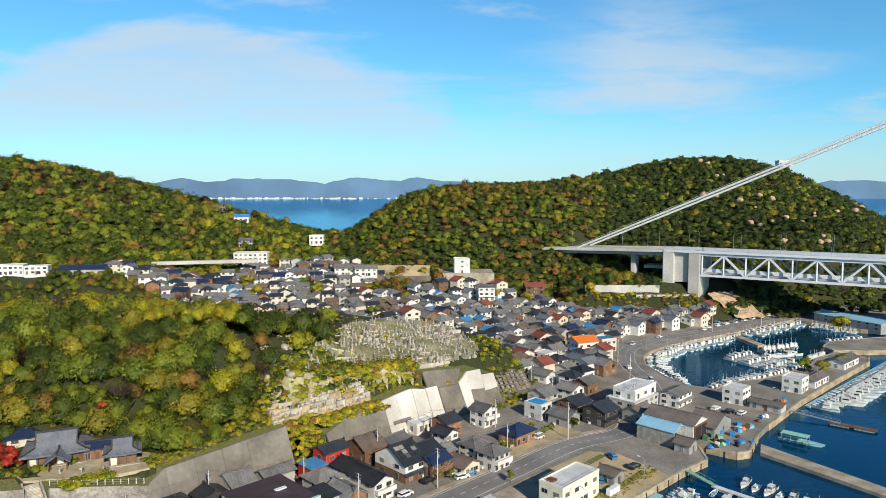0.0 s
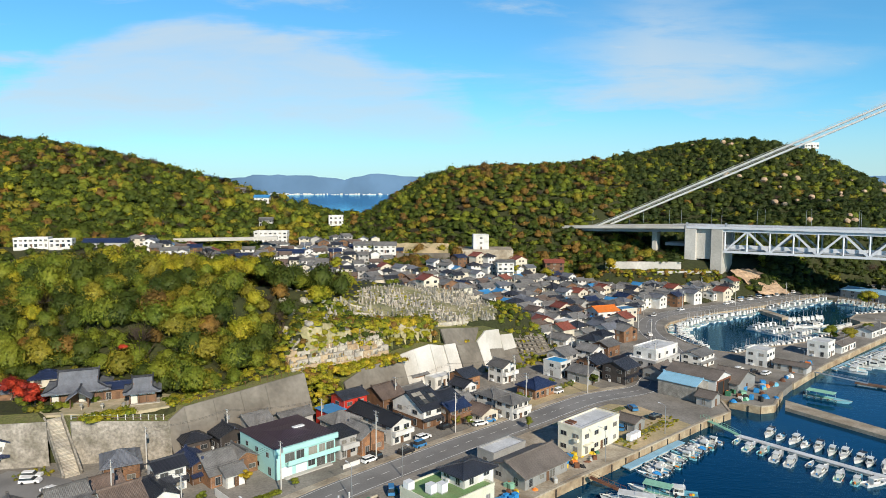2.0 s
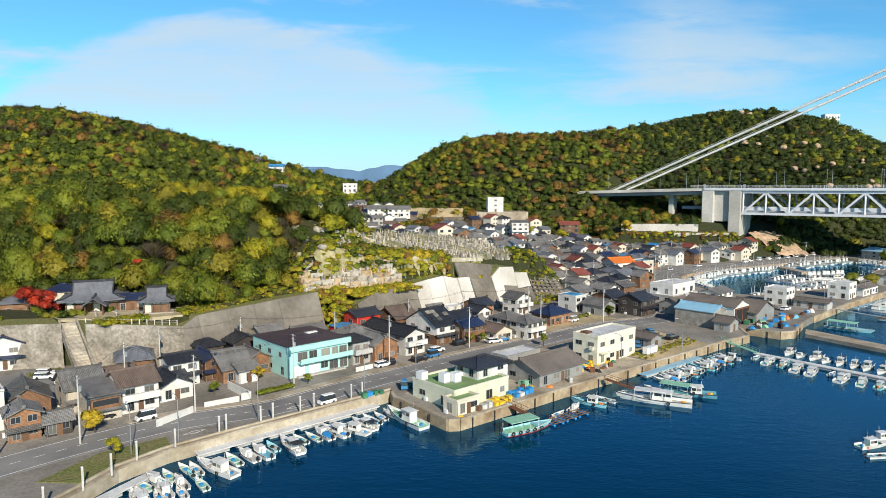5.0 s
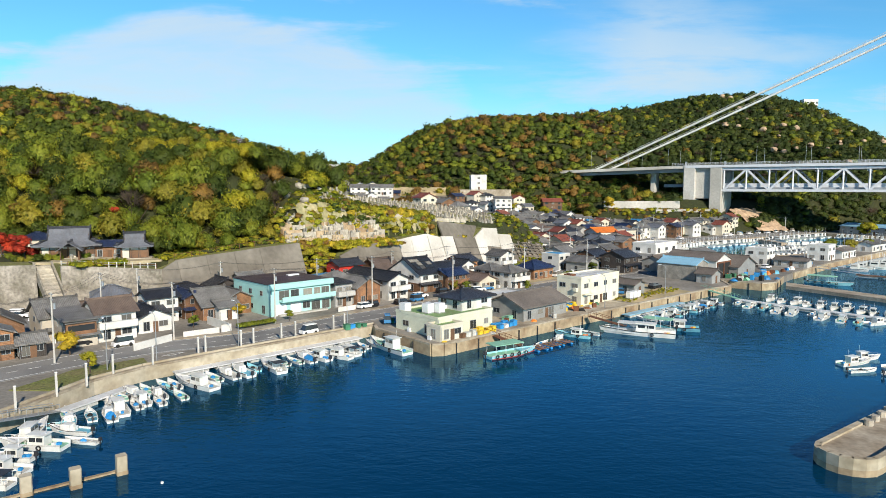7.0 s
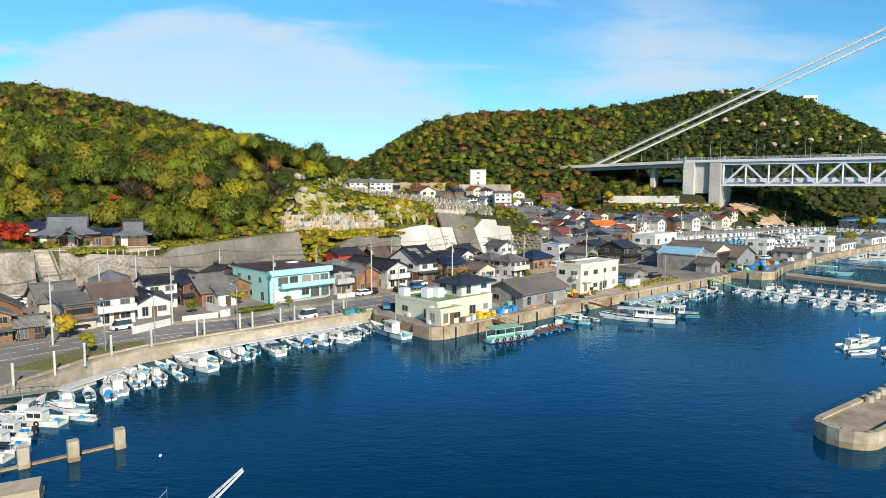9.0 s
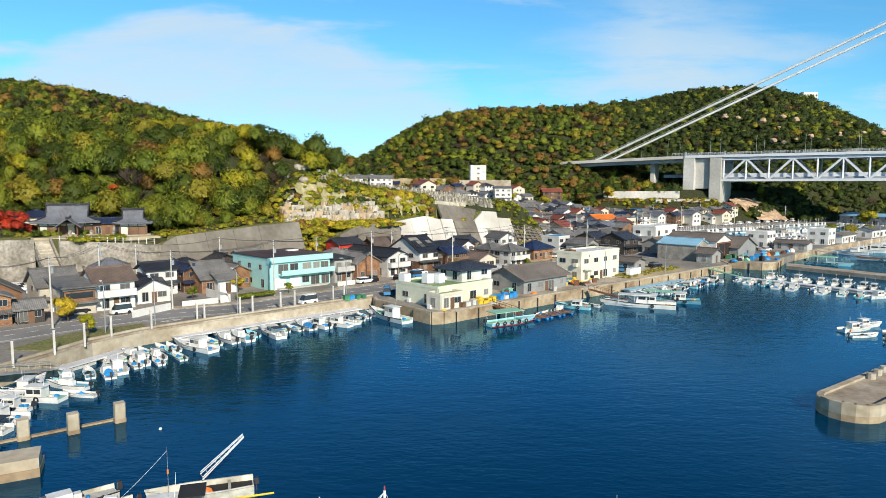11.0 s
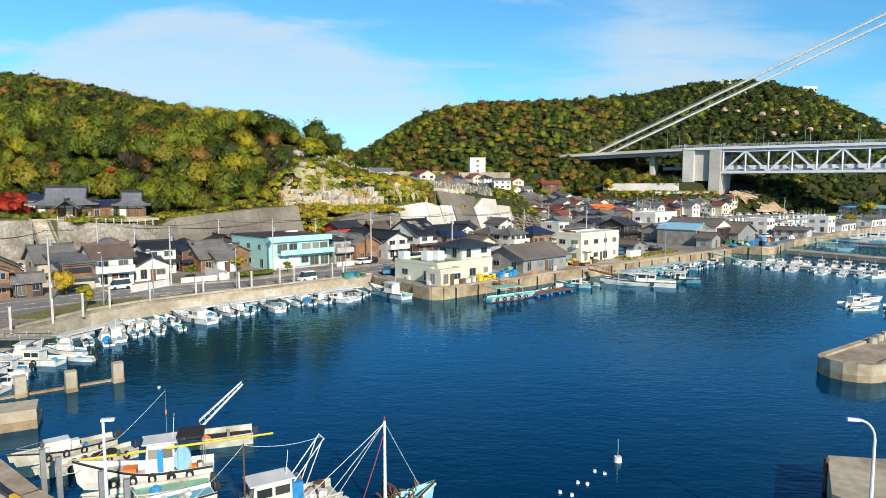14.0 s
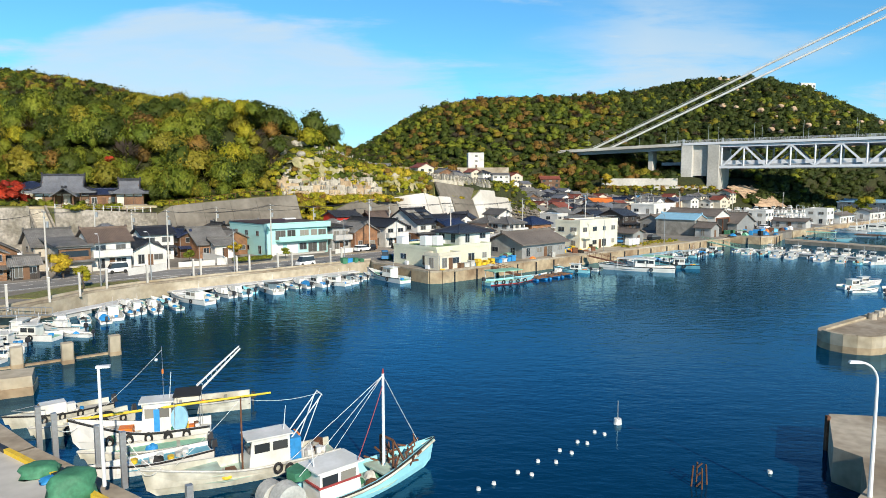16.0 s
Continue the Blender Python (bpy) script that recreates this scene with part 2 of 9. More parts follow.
X, Y, Z = "X", "Y", "Z"
M = dict(
    plaster_white=material("white_plaster", (0.72, 0.71, 0.68), 0.8, 0.1, 6, 0.3, 0.15, per=0.08, tint=(0.55, 0.54, 0.5)),
    plaster_cream=material("cream_plaster", (0.62, 0.57, 0.46), 0.8, 0.12, 6, 0.3, 0.15, per=0.1),
    plaster_grey=material("grey_mortar", (0.42, 0.41, 0.39), 0.85, 0.15, 5, 0.3, 0.2, per=0.15),
    teal_wall=material("teal_mortar", (0.38, 0.66, 0.62), 0.75, 0.07, 5, 0.25, 0.12),
    paper_screen=material("paper_screen", (0.58, 0.55, 0.47), 0.85, 0.06, 6, 0.6, 0.05),
    board_brown=material("brown_boards", (0.2, 0.105, 0.055), 0.75, 0.3, 6, 0.6, 0.3, per=0.25, ribs=((Z, 0.22),)),
    board_orange=material("orange_brown_boards", (0.3, 0.15, 0.07), 0.75, 0.35, 6, 0.6, 0.3, per=0.25, ribs=((Z, 0.22),), tint=(0.16, 0.085, 0.05)),
    board_grey=material("silvered_boards", (0.3, 0.285, 0.255), 0.85, 0.3, 5, 0.6, 0.3, ribs=((Z, 0.3),), tint=(0.2, 0.19, 0.17)),
    mortar_beige=material("beige_mortar", (0.5, 0.455, 0.38), 0.85, 0.1, 5, 0.3, 0.2, tint=(0.42, 0.375, 0.31)),
    plaster_pale=material("pale_grey_plaster", (0.6, 0.6, 0.58), 0.8, 0.1, 5, 0.3, 0.15),
    plaster_ivory=material("ivory_plaster", (0.74, 0.7, 0.56), 0.8, 0.08, 5, 0.3, 0.12, tint=(0.64, 0.6, 0.47)),
    plaster_pale_green=material("pale_green_white_plaster", (0.6, 0.61, 0.48), 0.8, 0.1, 5, 0.3, 0.15),
    sheet_bright=material("bright_blue_sheet", (0.03, 0.3, 0.62), 0.4, 0.1, 3, 0.4, 0.05),
    board_dark=material("charred_boards", (0.06, 0.05, 0.045), 0.75, 0.3, 6, 0.6, 0.3, per=0.25, ribs=((X, 0.3),)),
    sheet_grey=material("grey_sheet", (0.36, 0.36, 0.35), 0.5, 0.12, 2, 0.3, 0.1, metal=0.2, per=0.1, ribs=((X, 0.25), (Y, 0.25))),
    sheet_beige=material("beige_sheet", (0.5, 0.47, 0.4), 0.55, 0.12, 2, 0.3, 0.1, ribs=((X, 0.3), (Y, 0.3))),
    red_wall=material("red_siding", (0.52, 0.035, 0.02), 0.55, 0.12, 3, 0.4, 0.1, ribs=((Z, 0.3),)),
    tile_grey=material("grey_roof_tile", (0.19, 0.185, 0.178), 0.55, 0.25, 4, 0.5, 0.3, per=0.35, ribs=((X, 0.28), (Z, 0.13)), rib_depth=0.8),
    tile_silver=material("silver_roof_tile", (0.17, 0.18, 0.205), 0.42, 0.2, 4, 0.4, 0.3, per=0.15, ribs=((X, 0.28), (Z, 0.13)), rib_depth=0.8),
    tile_brown=material("brown_roof_tile", (0.17, 0.125, 0.1), 0.55, 0.25, 4, 0.5, 0.3, per=0.25, ribs=((X, 0.28), (Z, 0.13)), rib_depth=0.8),
    tile_black=material("black_roof_tile", (0.035, 0.038, 0.048), 0.38, 0.2, 4, 0.5, 0.25, per=0.25, ribs=((X, 0.28), (Z, 0.13)), rib_depth=0.7),
    tile_navy=material("navy_roof_tile", (0.022, 0.035, 0.085), 0.35, 0.2, 4, 0.5, 0.25, per=0.2, ribs=((X, 0.28), (Z, 0.13)), rib_depth=0.7),
    tile_red=material("red_roof_tile", (0.24, 0.07, 0.045), 0.55, 0.2, 4, 0.5, 0.25, per=0.2, ribs=((X, 0.28), (Z, 0.13)), rib_depth=0.7),
    tile_orange=material("orange_roof_tile", (0.75, 0.2, 0.03), 0.5, 0.12, 4, 0.5, 0.25, ribs=((X, 0.28), (Z, 0.13)), rib_depth=0.7),
    sheet_blue=material("blue_roof_sheet", (0.05, 0.24, 0.5), 0.42, 0.15, 3, 0.4, 0.1, per=0.2, ribs=((X, 0.4),)),
    sheet_ltblue=material("pale_blue_roof_sheet", (0.28, 0.52, 0.68), 0.4, 0.1, 3, 0.3, 0.1, ribs=((X, 0.5),)),
    sheet_brown=material("weathered_brown_sheet", (0.17, 0.145, 0.125), 0.65, 0.25, 3, 0.25, 0.15, per=0.15, ribs=((X, 0.35),)),
    sheet_plum=material("dark_plum_roof_sheet", (0.06, 0.04, 0.055), 0.45, 0.15, 3, 0.3, 0.1, ribs=((X, 0.45),)),
    flat_white=material("white_roof_coating", (0.68, 0.69, 0.7), 0.6, 0.12, 2, 0.25, 0.1, tint=(0.52, 0.53, 0.53)),
    flat_green=material("green_roof_coating", (0.14, 0.27, 0.1), 0.75, 0.2, 3, 0.3, 0.15, tint=(0.2, 0.27, 0.12)),
    wood_trim=material("brown_timber", (0.16, 0.085, 0.045), 0.7, 0.3, 8, 0.6, 0.2, per=0.2),
    white_metal=material("white_painted_metal", (0.75, 0.76, 0.77), 0.4, 0.06, 4, 0.3, 0.03),
    grey_metal=material("galvanised_steel", (0.45, 0.46, 0.47), 0.4, 0.12, 6, 0.5, 0.05, metal=0.6),
    dark_metal=material("dark_metal", (0.03, 0.03, 0.035), 0.45, 0.15, 6, 0.5, 0.05),
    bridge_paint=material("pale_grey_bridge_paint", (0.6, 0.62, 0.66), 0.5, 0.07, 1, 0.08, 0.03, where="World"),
    # darker copy of the bridge paint; under-deck shade is put into its colour
    bridge_shade=material("shaded_bridge_paint", (0.3, 0.32, 0.35), 0.55, 0.1, 1, 0.08, 0.03, where="World"),
    concrete=material("pale_concrete", (0.55, 0.53, 0.49), 0.88, 0.14, 0.9, 0.06, 0.3, where="World", tint=(0.4, 0.385, 0.35)),
    quay=material("quay_concrete", (0.42, 0.37, 0.29), 0.9, 0.2, 1.6, 0.2, 0.4, where="World", tint=(0.25, 0.2, 0.14)),
    sea_wall=material("pale_sea_wall", (0.46, 0.41, 0.32), 0.9, 0.2, 1.2, 0.25, 0.4, where="World", tint=(0.33, 0.27, 0.18)),
    earth_stone=material("beige_terrace_stone", (0.44, 0.34, 0.22), 0.95, 0.3, 1.5, 0.2, 0.5, where="World", tint=(0.34, 0.23, 0.13)),
    grave_mid=material("weathered_granite", (0.27, 0.26, 0.23), 0.85, 0.25, 3, 0.4, 0.3, where="World", tint=(0.17, 0.16, 0.13)),
    quay_wall=material("stained_quay_wall", (0.43, 0.35, 0.23), 0.9, 0.25, 1.2, 0.25, 0.5, where="World", tint=(0.25, 0.17, 0.1)),
    wall_concrete=material("weathered_retaining_concrete", (0.2, 0.18, 0.15), 0.92, 0.18, 0.8, 0.12, 0.4, where="World", tint=(0.12, 0.105, 0.085)),
    wall_white=material("fresh_white_concrete", (0.6, 0.58, 0.54), 0.85, 0.08, 1.5, 0.1, 0.3, where="World", tint=(0.46, 0.43, 0.38)),
    stone=material("grey_granite", (0.46, 0.415, 0.335), 0.85, 0.25, 2.2, 0.3, 0.5, where="World", tint=(0.3, 0.27, 0.23), per=0.2),
    stone_wall=material("field_stone_wall", (0.31, 0.28, 0.24), 0.92, 0.4, 1.6, 0.3, 0.9, where="World", tint=(0.2, 0.18, 0.14), bump_dist=0.15),
    asphalt=material("asphalt", (0.235, 0.23, 0.22), 0.9, 0.15, 5, 0.12, 0.3, where="World", tint=(0.17, 0.166, 0.16)),
    yard=material("worn_yard", (0.27, 0.25, 0.22), 0.92, 0.25, 1.8, 0.09, 0.4, where="World", tint=(0.17, 0.155, 0.13)),
    dirt=material("sandy_ground", (0.48, 0.37, 0.22), 0.95, 0.2, 1.5, 0.1, 0.5, where="World", tint=(0.34, 0.29, 0.15)),
    court_sand=material("temple_sand", (0.46, 0.38, 0.26), 0.95, 0.2, 1.5, 0.3, 0.4, where="World", tint=(0.3, 0.27, 0.15)),
    paint=material("road_paint", (0.66, 0.66, 0.64), 0.7, 0.15, 5, 0.7, 0.1, where="World"),
    # near-black green: shade between the crowns is put into the ground colour
    slope=material("shade_darkened_slope", (0.024, 0.03, 0.007), 0.95, 0.45, 0.9, 0.05, 0.9, where="World", tint=(0.04, 0.042, 0.01), bump_dist=0.4),
    grass=material("rough_grass", (0.12, 0.14, 0.03), 0.95, 0.5, 2.5, 0.3, 0.8, where="World", tint=(0.2, 0.18, 0.07), bump_dist=0.2),
    rock=material("orange_granite_rock", (0.5, 0.35, 0.23), 0.9, 0.3, 0.7, 0.12, 0.8, where="World", bump_dist=0.3),
    hull_white=material("white_gelcoat", (0.78, 0.78, 0.76), 0.3, 0.05, 4, 0.6, 0.03, per=0.06, tint=(0.62, 0.62, 0.58)),
    hull_worn=material("weathered_white_hull_paint", (0.62, 0.61, 0.53), 0.5, 0.2, 1.6, 0.5, 0.15, tint=(0.34, 0.32, 0.24), per=0.08),
    deck_worn=material("weathered_pale_green_deck", (0.42, 0.56, 0.48), 0.6, 0.2, 1.4, 0.5, 0.15, tint=(0.3, 0.3, 0.22)),
    hull_blue=material("sky_blue_gelcoat", (0.28, 0.6, 0.68), 0.3, 0.06, 4, 0.6, 0.03, per=0.15),
    deck_grey=material("grey_deck", (0.5, 0.5, 0.47), 0.8, 0.2, 5, 0.9, 0.2, per=0.15),
    deck_blue=material("blue_deck", (0.12, 0.36, 0.48), 0.6, 0.15, 5, 0.9, 0.1, per=0.2),
    deck_green=material("green_deck", (0.25, 0.5, 0.36), 0.6, 0.15, 5, 0.9, 0.1, per=0.2),
    keel_red=material("red_antifouling", (0.35, 0.05, 0.05), 0.6, 0.15, 4, 0.6, 0.1),
    rubber=material("black_rubber", (0.02, 0.02, 0.02), 0.8, 0.2, 8, 1, 0.2),
    tarp_blue=material("blue_tarpaulin", (0.03, 0.26, 0.6), 0.55, 0.15, 5, 1, 0.3, per=0.2),
    tarp_green=material("green_tarpaulin", (0.05, 0.2, 0.11), 0.7, 0.2, 5, 1, 0.4, per=0.15),
    plastic_yellow=material("yellow_plastic", (0.75, 0.5, 0.03), 0.5, 0.1, 5, 1, 0.05),
    plastic_orange=material("orange_plastic", (0.75, 0.2, 0.03), 0.5, 0.1, 5, 1, 0.05, per=0.2),
    rust=material("rusty_steel", (0.17, 0.07, 0.035), 0.85, 0.35, 6, 0.8, 0.4),
    bamboo=material("yellow_bamboo", (0.75, 0.55, 0.05), 0.45, 0.1, 5, 1, 0.05),
    trunk=material("bark", (0.09, 0.065, 0.045), 0.9, 0.3, 5, 0.6, 0.6),
    glass=glass_material("window_glass"),
    blue_car=material("blue_car_paint", (0.05, 0.2, 0.42), 0.25, 0.05, 3, 0.5, 0.0),
    white_car=material("white_car_paint", (0.78, 0.78, 0.78), 0.25, 0.04, 3, 0.5, 0.0),
    black_car=material("black_car_paint", (0.02, 0.02, 0.023), 0.2, 0.05, 3, 0.5, 0.0),
    leaf_dark=leaf_material("dark_evergreen_leaves", (0.049, 0.075, 0.012), (0.088, 0.112, 0.015)),
    leaf_green=leaf_material("green_leaves", (0.134, 0.178, 0.020), (0.225, 0.244, 0.024)),
    leaf_olive=leaf_material("olive_leaves", (0.208, 0.194, 0.022), (0.301, 0.250, 0.026)),
    leaf_lime=leaf_material("yellow_green_leaves", (0.287, 0.299, 0.020), (0.435, 0.365, 0.026)),
    leaf_rust=leaf_material("rust_autumn_leaves", (0.184, 0.113, 0.031), (0.270, 0.153, 0.032)),
    leaf_red=leaf_material("red_maple_leaves", (0.304, 0.034, 0.023), (0.646, 0.076, 0.028)),
    leaf_yellow=leaf_material("yellow_autumn_leaves", (0.414, 0.299, 0.023), (0.529, 0.391, 0.034)),
    # pine green, deepened to put the shade of the bridge hillside into colour
    leaf_pine=leaf_material("shade_darkened_pine_needles", (0.034, 0.054, 0.013), (0.062, 0.082, 0.016)),
    twig=leaf_material("bare_twigs", (0.11, 0.085, 0.06), (0.15, 0.115, 0.085)),
)

# ---- mesh building ----


class Geo:
    """Collects corners and faces of one mesh."""

    def __init__(self):
        self.v, self.f = [], []

    def face(self, pts):
        i = len(self.v)
        self.v.extend(tuple(p) for p in pts)
        self.f.append(tuple(range(i, i + len(pts))))

    def solid(self, lower, upper):
        """A closed body between two rings of equal length."""
        n, i = len(lower), len(self.v)
        self.v.extend(tuple(p) for p in lower)
        self.v.extend(tuple(p) for p in upper)
        self.f.append(tuple(i + n - 1 - k for k in range(n)))
        self.f.append(tuple(i + n + k for k in range(n)))
        for k in range(n):
            j = (k + 1) % n
            self.f.append((i + k, i + j, i + n + j, i + n + k))
        return self

    def box(self, x0, x1, y0, y1, z0, z1):
        return self.solid([(x0, y0, z0), (x1, y0, z0), (x1, y1, z0), (x0, y1, z0)], [(x0, y0, z1), (x1, y0, z1), (x1, y1, z1), (x0, y1, z1)])

    def block(self, cx, cy, z0, w, d, h, yaw=0.0, bevel=0.0):
        c, s = math.cos(radians(yaw)), math.sin(radians(yaw))
        if bevel:
            b = bevel
            ring = [(-w / 2 + b, -d / 2), (w / 2 - b, -d / 2), (w / 2, -d / 2 + b), (w / 2, d / 2 - b), (w / 2 - b, d / 2), (-w / 2 + b, d / 2), (-w / 2, d / 2 - b), (-w / 2, -d / 2 + b)]
        else:
            ring = [(-w / 2, -d / 2), (w / 2, -d / 2), (w / 2, d / 2), (-w / 2, d / 2)]
        ring = [(cx + c * x - s * y, cy + s * x + c * y) for x, y in ring]
        return self.solid([(x, y, z0) for x, y in ring], [(x, y, z0 + h) for x, y in ring])

    def prism(self, ring, z0, z1):
        return self.solid([(x, y, z0) for x, y in ring], [(x, y, z1) for x, y in ring])

    def tube(self, a, b, r0, r1=None, n=6):
        a, b = Vector(a), Vector(b)
        r1 = r0 if r1 is None else r1
        q = (b - a).to_track_quat("Z", "Y")
        ring = [(math.cos(2 * math.pi * k / n), math.sin(2 * math.pi * k / n)) for k in range(n)]
        return self.solid([a + q @ Vector((r0 * x, r0 * y, 0)) for x, y in ring], [b + q @ Vector((r1 * x, r1 * y, 0)) for x, y in ring])

    def pipe(self, pts, r, n=5):
        """A bent tube through the points, in one piece."""
        pts = [Vector(p) for p in pts]
        i0 = len(self.v)
        for i, p in enumerate(pts):
            q = (pts[min(i + 1, len(pts) - 1)] - pts[max(i - 1, 0)]).to_track_quat("Z", "Y")
            self.v.extend(tuple(p + q @ Vector((r * math.cos(2 * math.pi * k / n), r * math.sin(2 * math.pi * k / n), 0))) for k in range(n))
        for i in range(len(pts) - 1):
            for k in range(n):
                j = (k + 1) % n
                self.f.append((i0 + i * n + k, i0 + i * n + j, i0 + (i + 1) * n + j, i0 + (i + 1) * n + k))
        self.f.append(tuple(i0 + k for k in range(n - 1, -1, -1)))
        self.f.append(tuple(i0 + (len(pts) - 1) * n + k for k in range(n)))
        return self

    def bar(self, a, b, w, h):
        """A straight square bar from a to b, kept upright."""
        a, b = Vector(a), Vector(b)
        d = (b - a).normalized()
        side = d.cross(Vector((0, 0, 1)))
        side = side.normalized() if side.length > 1e-4 else Vector((1, 0, 0))
        up = side.cross(d)
        ring = [side * (sx * w / 2) + up * (sz * h / 2) for sx, sz in ((-1, -1), (1, -1), (1, 1), (-1, 1))]
        return self.solid([a + o for o in ring], [b + o for o in ring])

    def mesh(self, name, mat, smooth=False):
        me = bpy.data.meshes.new(name)
        me.from_pydata(self.v, [], self.f)
        if len(self.f) < 4000:
            bm = bmesh.new()
            bm.from_mesh(me)
            bmesh.ops.recalc_face_normals(bm, faces=bm.faces)
            bm.to_mesh(me)
            bm.free()
        me.materials.append(mat)
        if smooth:
            me.polygons.foreach_set("use_smooth", [True] * len(me.polygons))
        me.update()
        return me


def part(name, shape, mat, parent=None, label="", m=None, smooth=False):
    """One mesh object, under a thing or a part where one is given. shape: a Geo, or mesh data to share."""
    me = shape.mesh(name, mat, smooth) if isinstance(shape, Geo) else shape
    ob = new(name, me)
    if parent is not None:
        ob.parent = parent
    if m is not None:
        ob.matrix_basis = m
    if label:
        ob["label"] = label
    return ob


def thing(name, m, label, category, group="", kind=""):
    e = new(name)
    e.empty_display_size = 0.3
    e.matrix_basis = m
    return tagged(e, label, category, group, kind)


def sm(a, b, x):
    t = np.clip((x - a) / (b - a), 0.0, 1.0)
    return t * t * (3 - 2 * t)


# ---- the lie of the land ----
# u runs along the shore road, v inland from the quay corner
OX, OY, CU, SU = -15.5, 125.5, math.cos(radians(46)), math.sin(radians(46))


def uv(x, y):
    return (x - OX) * CU + (y - OY) * SU, -(x - OX) * SU + (y - OY) * CU


def xy(u, v):
    return OX + u * CU - v * SU, OY + u * SU + v * CU


def mound(x, y, cx, cy, rx, ry, h, p):
    return h * np.exp(-(((x - cx) / rx) ** 2 + ((y - cy) / ry) ** 2) ** p)


def land(x, y):
    """Height of the ground, from hills, the valley that climbs to a saddle, and the terraces over the shore road."""
    u, v = uv(x, y)
    back = sm(800, 640, y)
    hill_l = mound(x, y, -400, 545, 300, 128, 103, 1.0) * (1 - 0.6 * mound(x, y, -122, 452, 76, 52, 1.0, 1.0))
    hill_c = mound(x, y, 60, 575, 150, 112, 81, 2.0)
    hill_r = mound(x, y, 248, 630, np.where(x < 248, 190, 172), 150, 107, 1.15)
    hill_far = mound(x, y, 620, 760, 260, 200, 30, 1.2)
    valley = 27 * sm(300, 540, y) * sm(150, -20, x) * back * sm(-700, -400, x)
    knoll = mound(x, y, -108, 205, np.where(x > -108, 92, 95), 40, 33.5, 1.9) * (1 - (1 - sm(62, 84, v)) * sm(-4, 14, u))
    grave = np.maximum(np.clip(14.4 - 0.2 * x, 0, 23), 15.2 - 0.075 * x + 0.05 * np.clip(v - 60, 0, 70)) * sm(40, 22, x) * sm(-66, -44, x) * sm(326, 292, y) * sm(57, 63.5, v) * sm(150, 132, u)
    edge = 53 + 0.66 * np.clip(-20 - u, 0, 60) + 2.5 * sm(-20, 0, u) + 2.0 * sm(14, 30, u)
    terrace = (10.2 + 2.2 * sm(-18, 10, u) - 1.6 * sm(20, 45, u)) * sm(0, 3.5, v - edge) * sm(118, 84, u) * sm(310, 275, y) * sm(-90, -60, u)
    bench = 30 * sm(318, 372, y) * sm(-60, -215, x) * sm(460, 400, y)
    foot = (12.5 * sm(398, 409, y) + 6 * sm(414, 420, y)) * sm(66, 90, x) * sm(180, 158, x) * sm(520, 450, y)
    shelf = mound(x, y, 12, 424, 46, 24, 17, 2.0)
    past = y - np.where(x < 236, 358 + (x - 141) * 0.7, 424.5 + (x - 236) * 0.35)
    rise = np.where(x > 60, sm(5, 24, past), 1.0)
    hill_c, hill_r, hill_far, foot = hill_c * rise, hill_r * rise, hill_far * rise, foot * rise
    z = (shelf**4 + bench**4 + foot**4 + hill_l**4 + hill_c**4 + hill_r**4 + hill_far**4 + valley**4 + knoll**4 + grave**4 + terrace**4) ** 0.25
    return 2.6 + z


def land1(x, y):
    return float(land(np.float64(x), np.float64(y)))


def sheet(name, xs, ys, zf, mat, label, category, kind="structure", keep=None):
    gx, gy = np.meshgrid(xs, ys)
    gz = zf(gx, gy)
    nx, ny = len(xs), len(ys)
    verts = np.stack([gx.ravel(), gy.ravel(), gz.ravel()], 1)
    i = np.arange(nx * ny).reshape(ny, nx)
    faces = np.stack([i[:-1, :-1].ravel(), i[:-1, 1:].ravel(), i[1:, 1:].ravel(), i[1:, :-1].ravel()], 1)
    if keep is not None:
        c = verts[faces].mean(1)
        faces = faces[keep(c[:, 0], c[:, 1], c[:, 2])]
    me = bpy.data.meshes.new(name)
    me.from_pydata(verts.tolist(), [], faces.tolist())
    me.materials.append(mat)
    me.polygons.foreach_set("use_smooth", [True] * len(me.polygons))
    return tagged(new(name, me), label, category, kind=kind)


def rough_land(x, y):
    z = land(x, y)
    wob = np.sin(x * 0.11 + 1.3) * np.sin(y * 0.13) + 0.6 * np.sin(x * 0.31 + y * 0.21)
    return z + np.where(z > 6, 0.7 * wob, 0) - np.where(z < 3.4, 8.0, 0)


sheet("ground", np.arange(-760, 1000, 4.0), np.arange(84, 1150, 4.0), rough_land, M["slope"], "grassy brown and green hill ground, darkened as shade under woods", "ground",
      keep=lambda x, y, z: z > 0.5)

SEA = 0.9   # the tide stands about two metres below the quays
# sea: deep blue, dimpled by small wind waves; it reaches the far coast
sea_mat = bpy.data.materials.new("sea_water")
sea_mat.use_nodes = True
sn, sl = sea_mat.node_tree.nodes, sea_mat.node_tree.links
sn.clear()
s_out, s_body, s_gloss, s_mixer = sn.new("ShaderNodeOutputMaterial"), sn.new("ShaderNodeBsdfDiffuse"), sn.new("ShaderNodeBsdfGlossy"), sn.new("ShaderNodeMixShader")
s_fres = sn.new("ShaderNodeFresnel")
s_fres.inputs["IOR"].default_value = 1.4
s_gloss.inputs["Roughness"].default_value, s_gloss.inputs["Color"].default_value = 0.03, (0.4, 0.76, 1.0, 1)
sl.new(s_fres.outputs[0], s_mixer.inputs[0])
sl.new(s_body.outputs[0], s_mixer.inputs[1])
sl.new(s_gloss.outputs[0], s_mixer.inputs[2])
sl.new(s_mixer.outputs[0], s_out.inputs[0])
sg = sn.new("ShaderNodeNewGeometry")
s_big, s_mid, s_fine = (sn.new("ShaderNodeTexNoise") for _ in range(3))
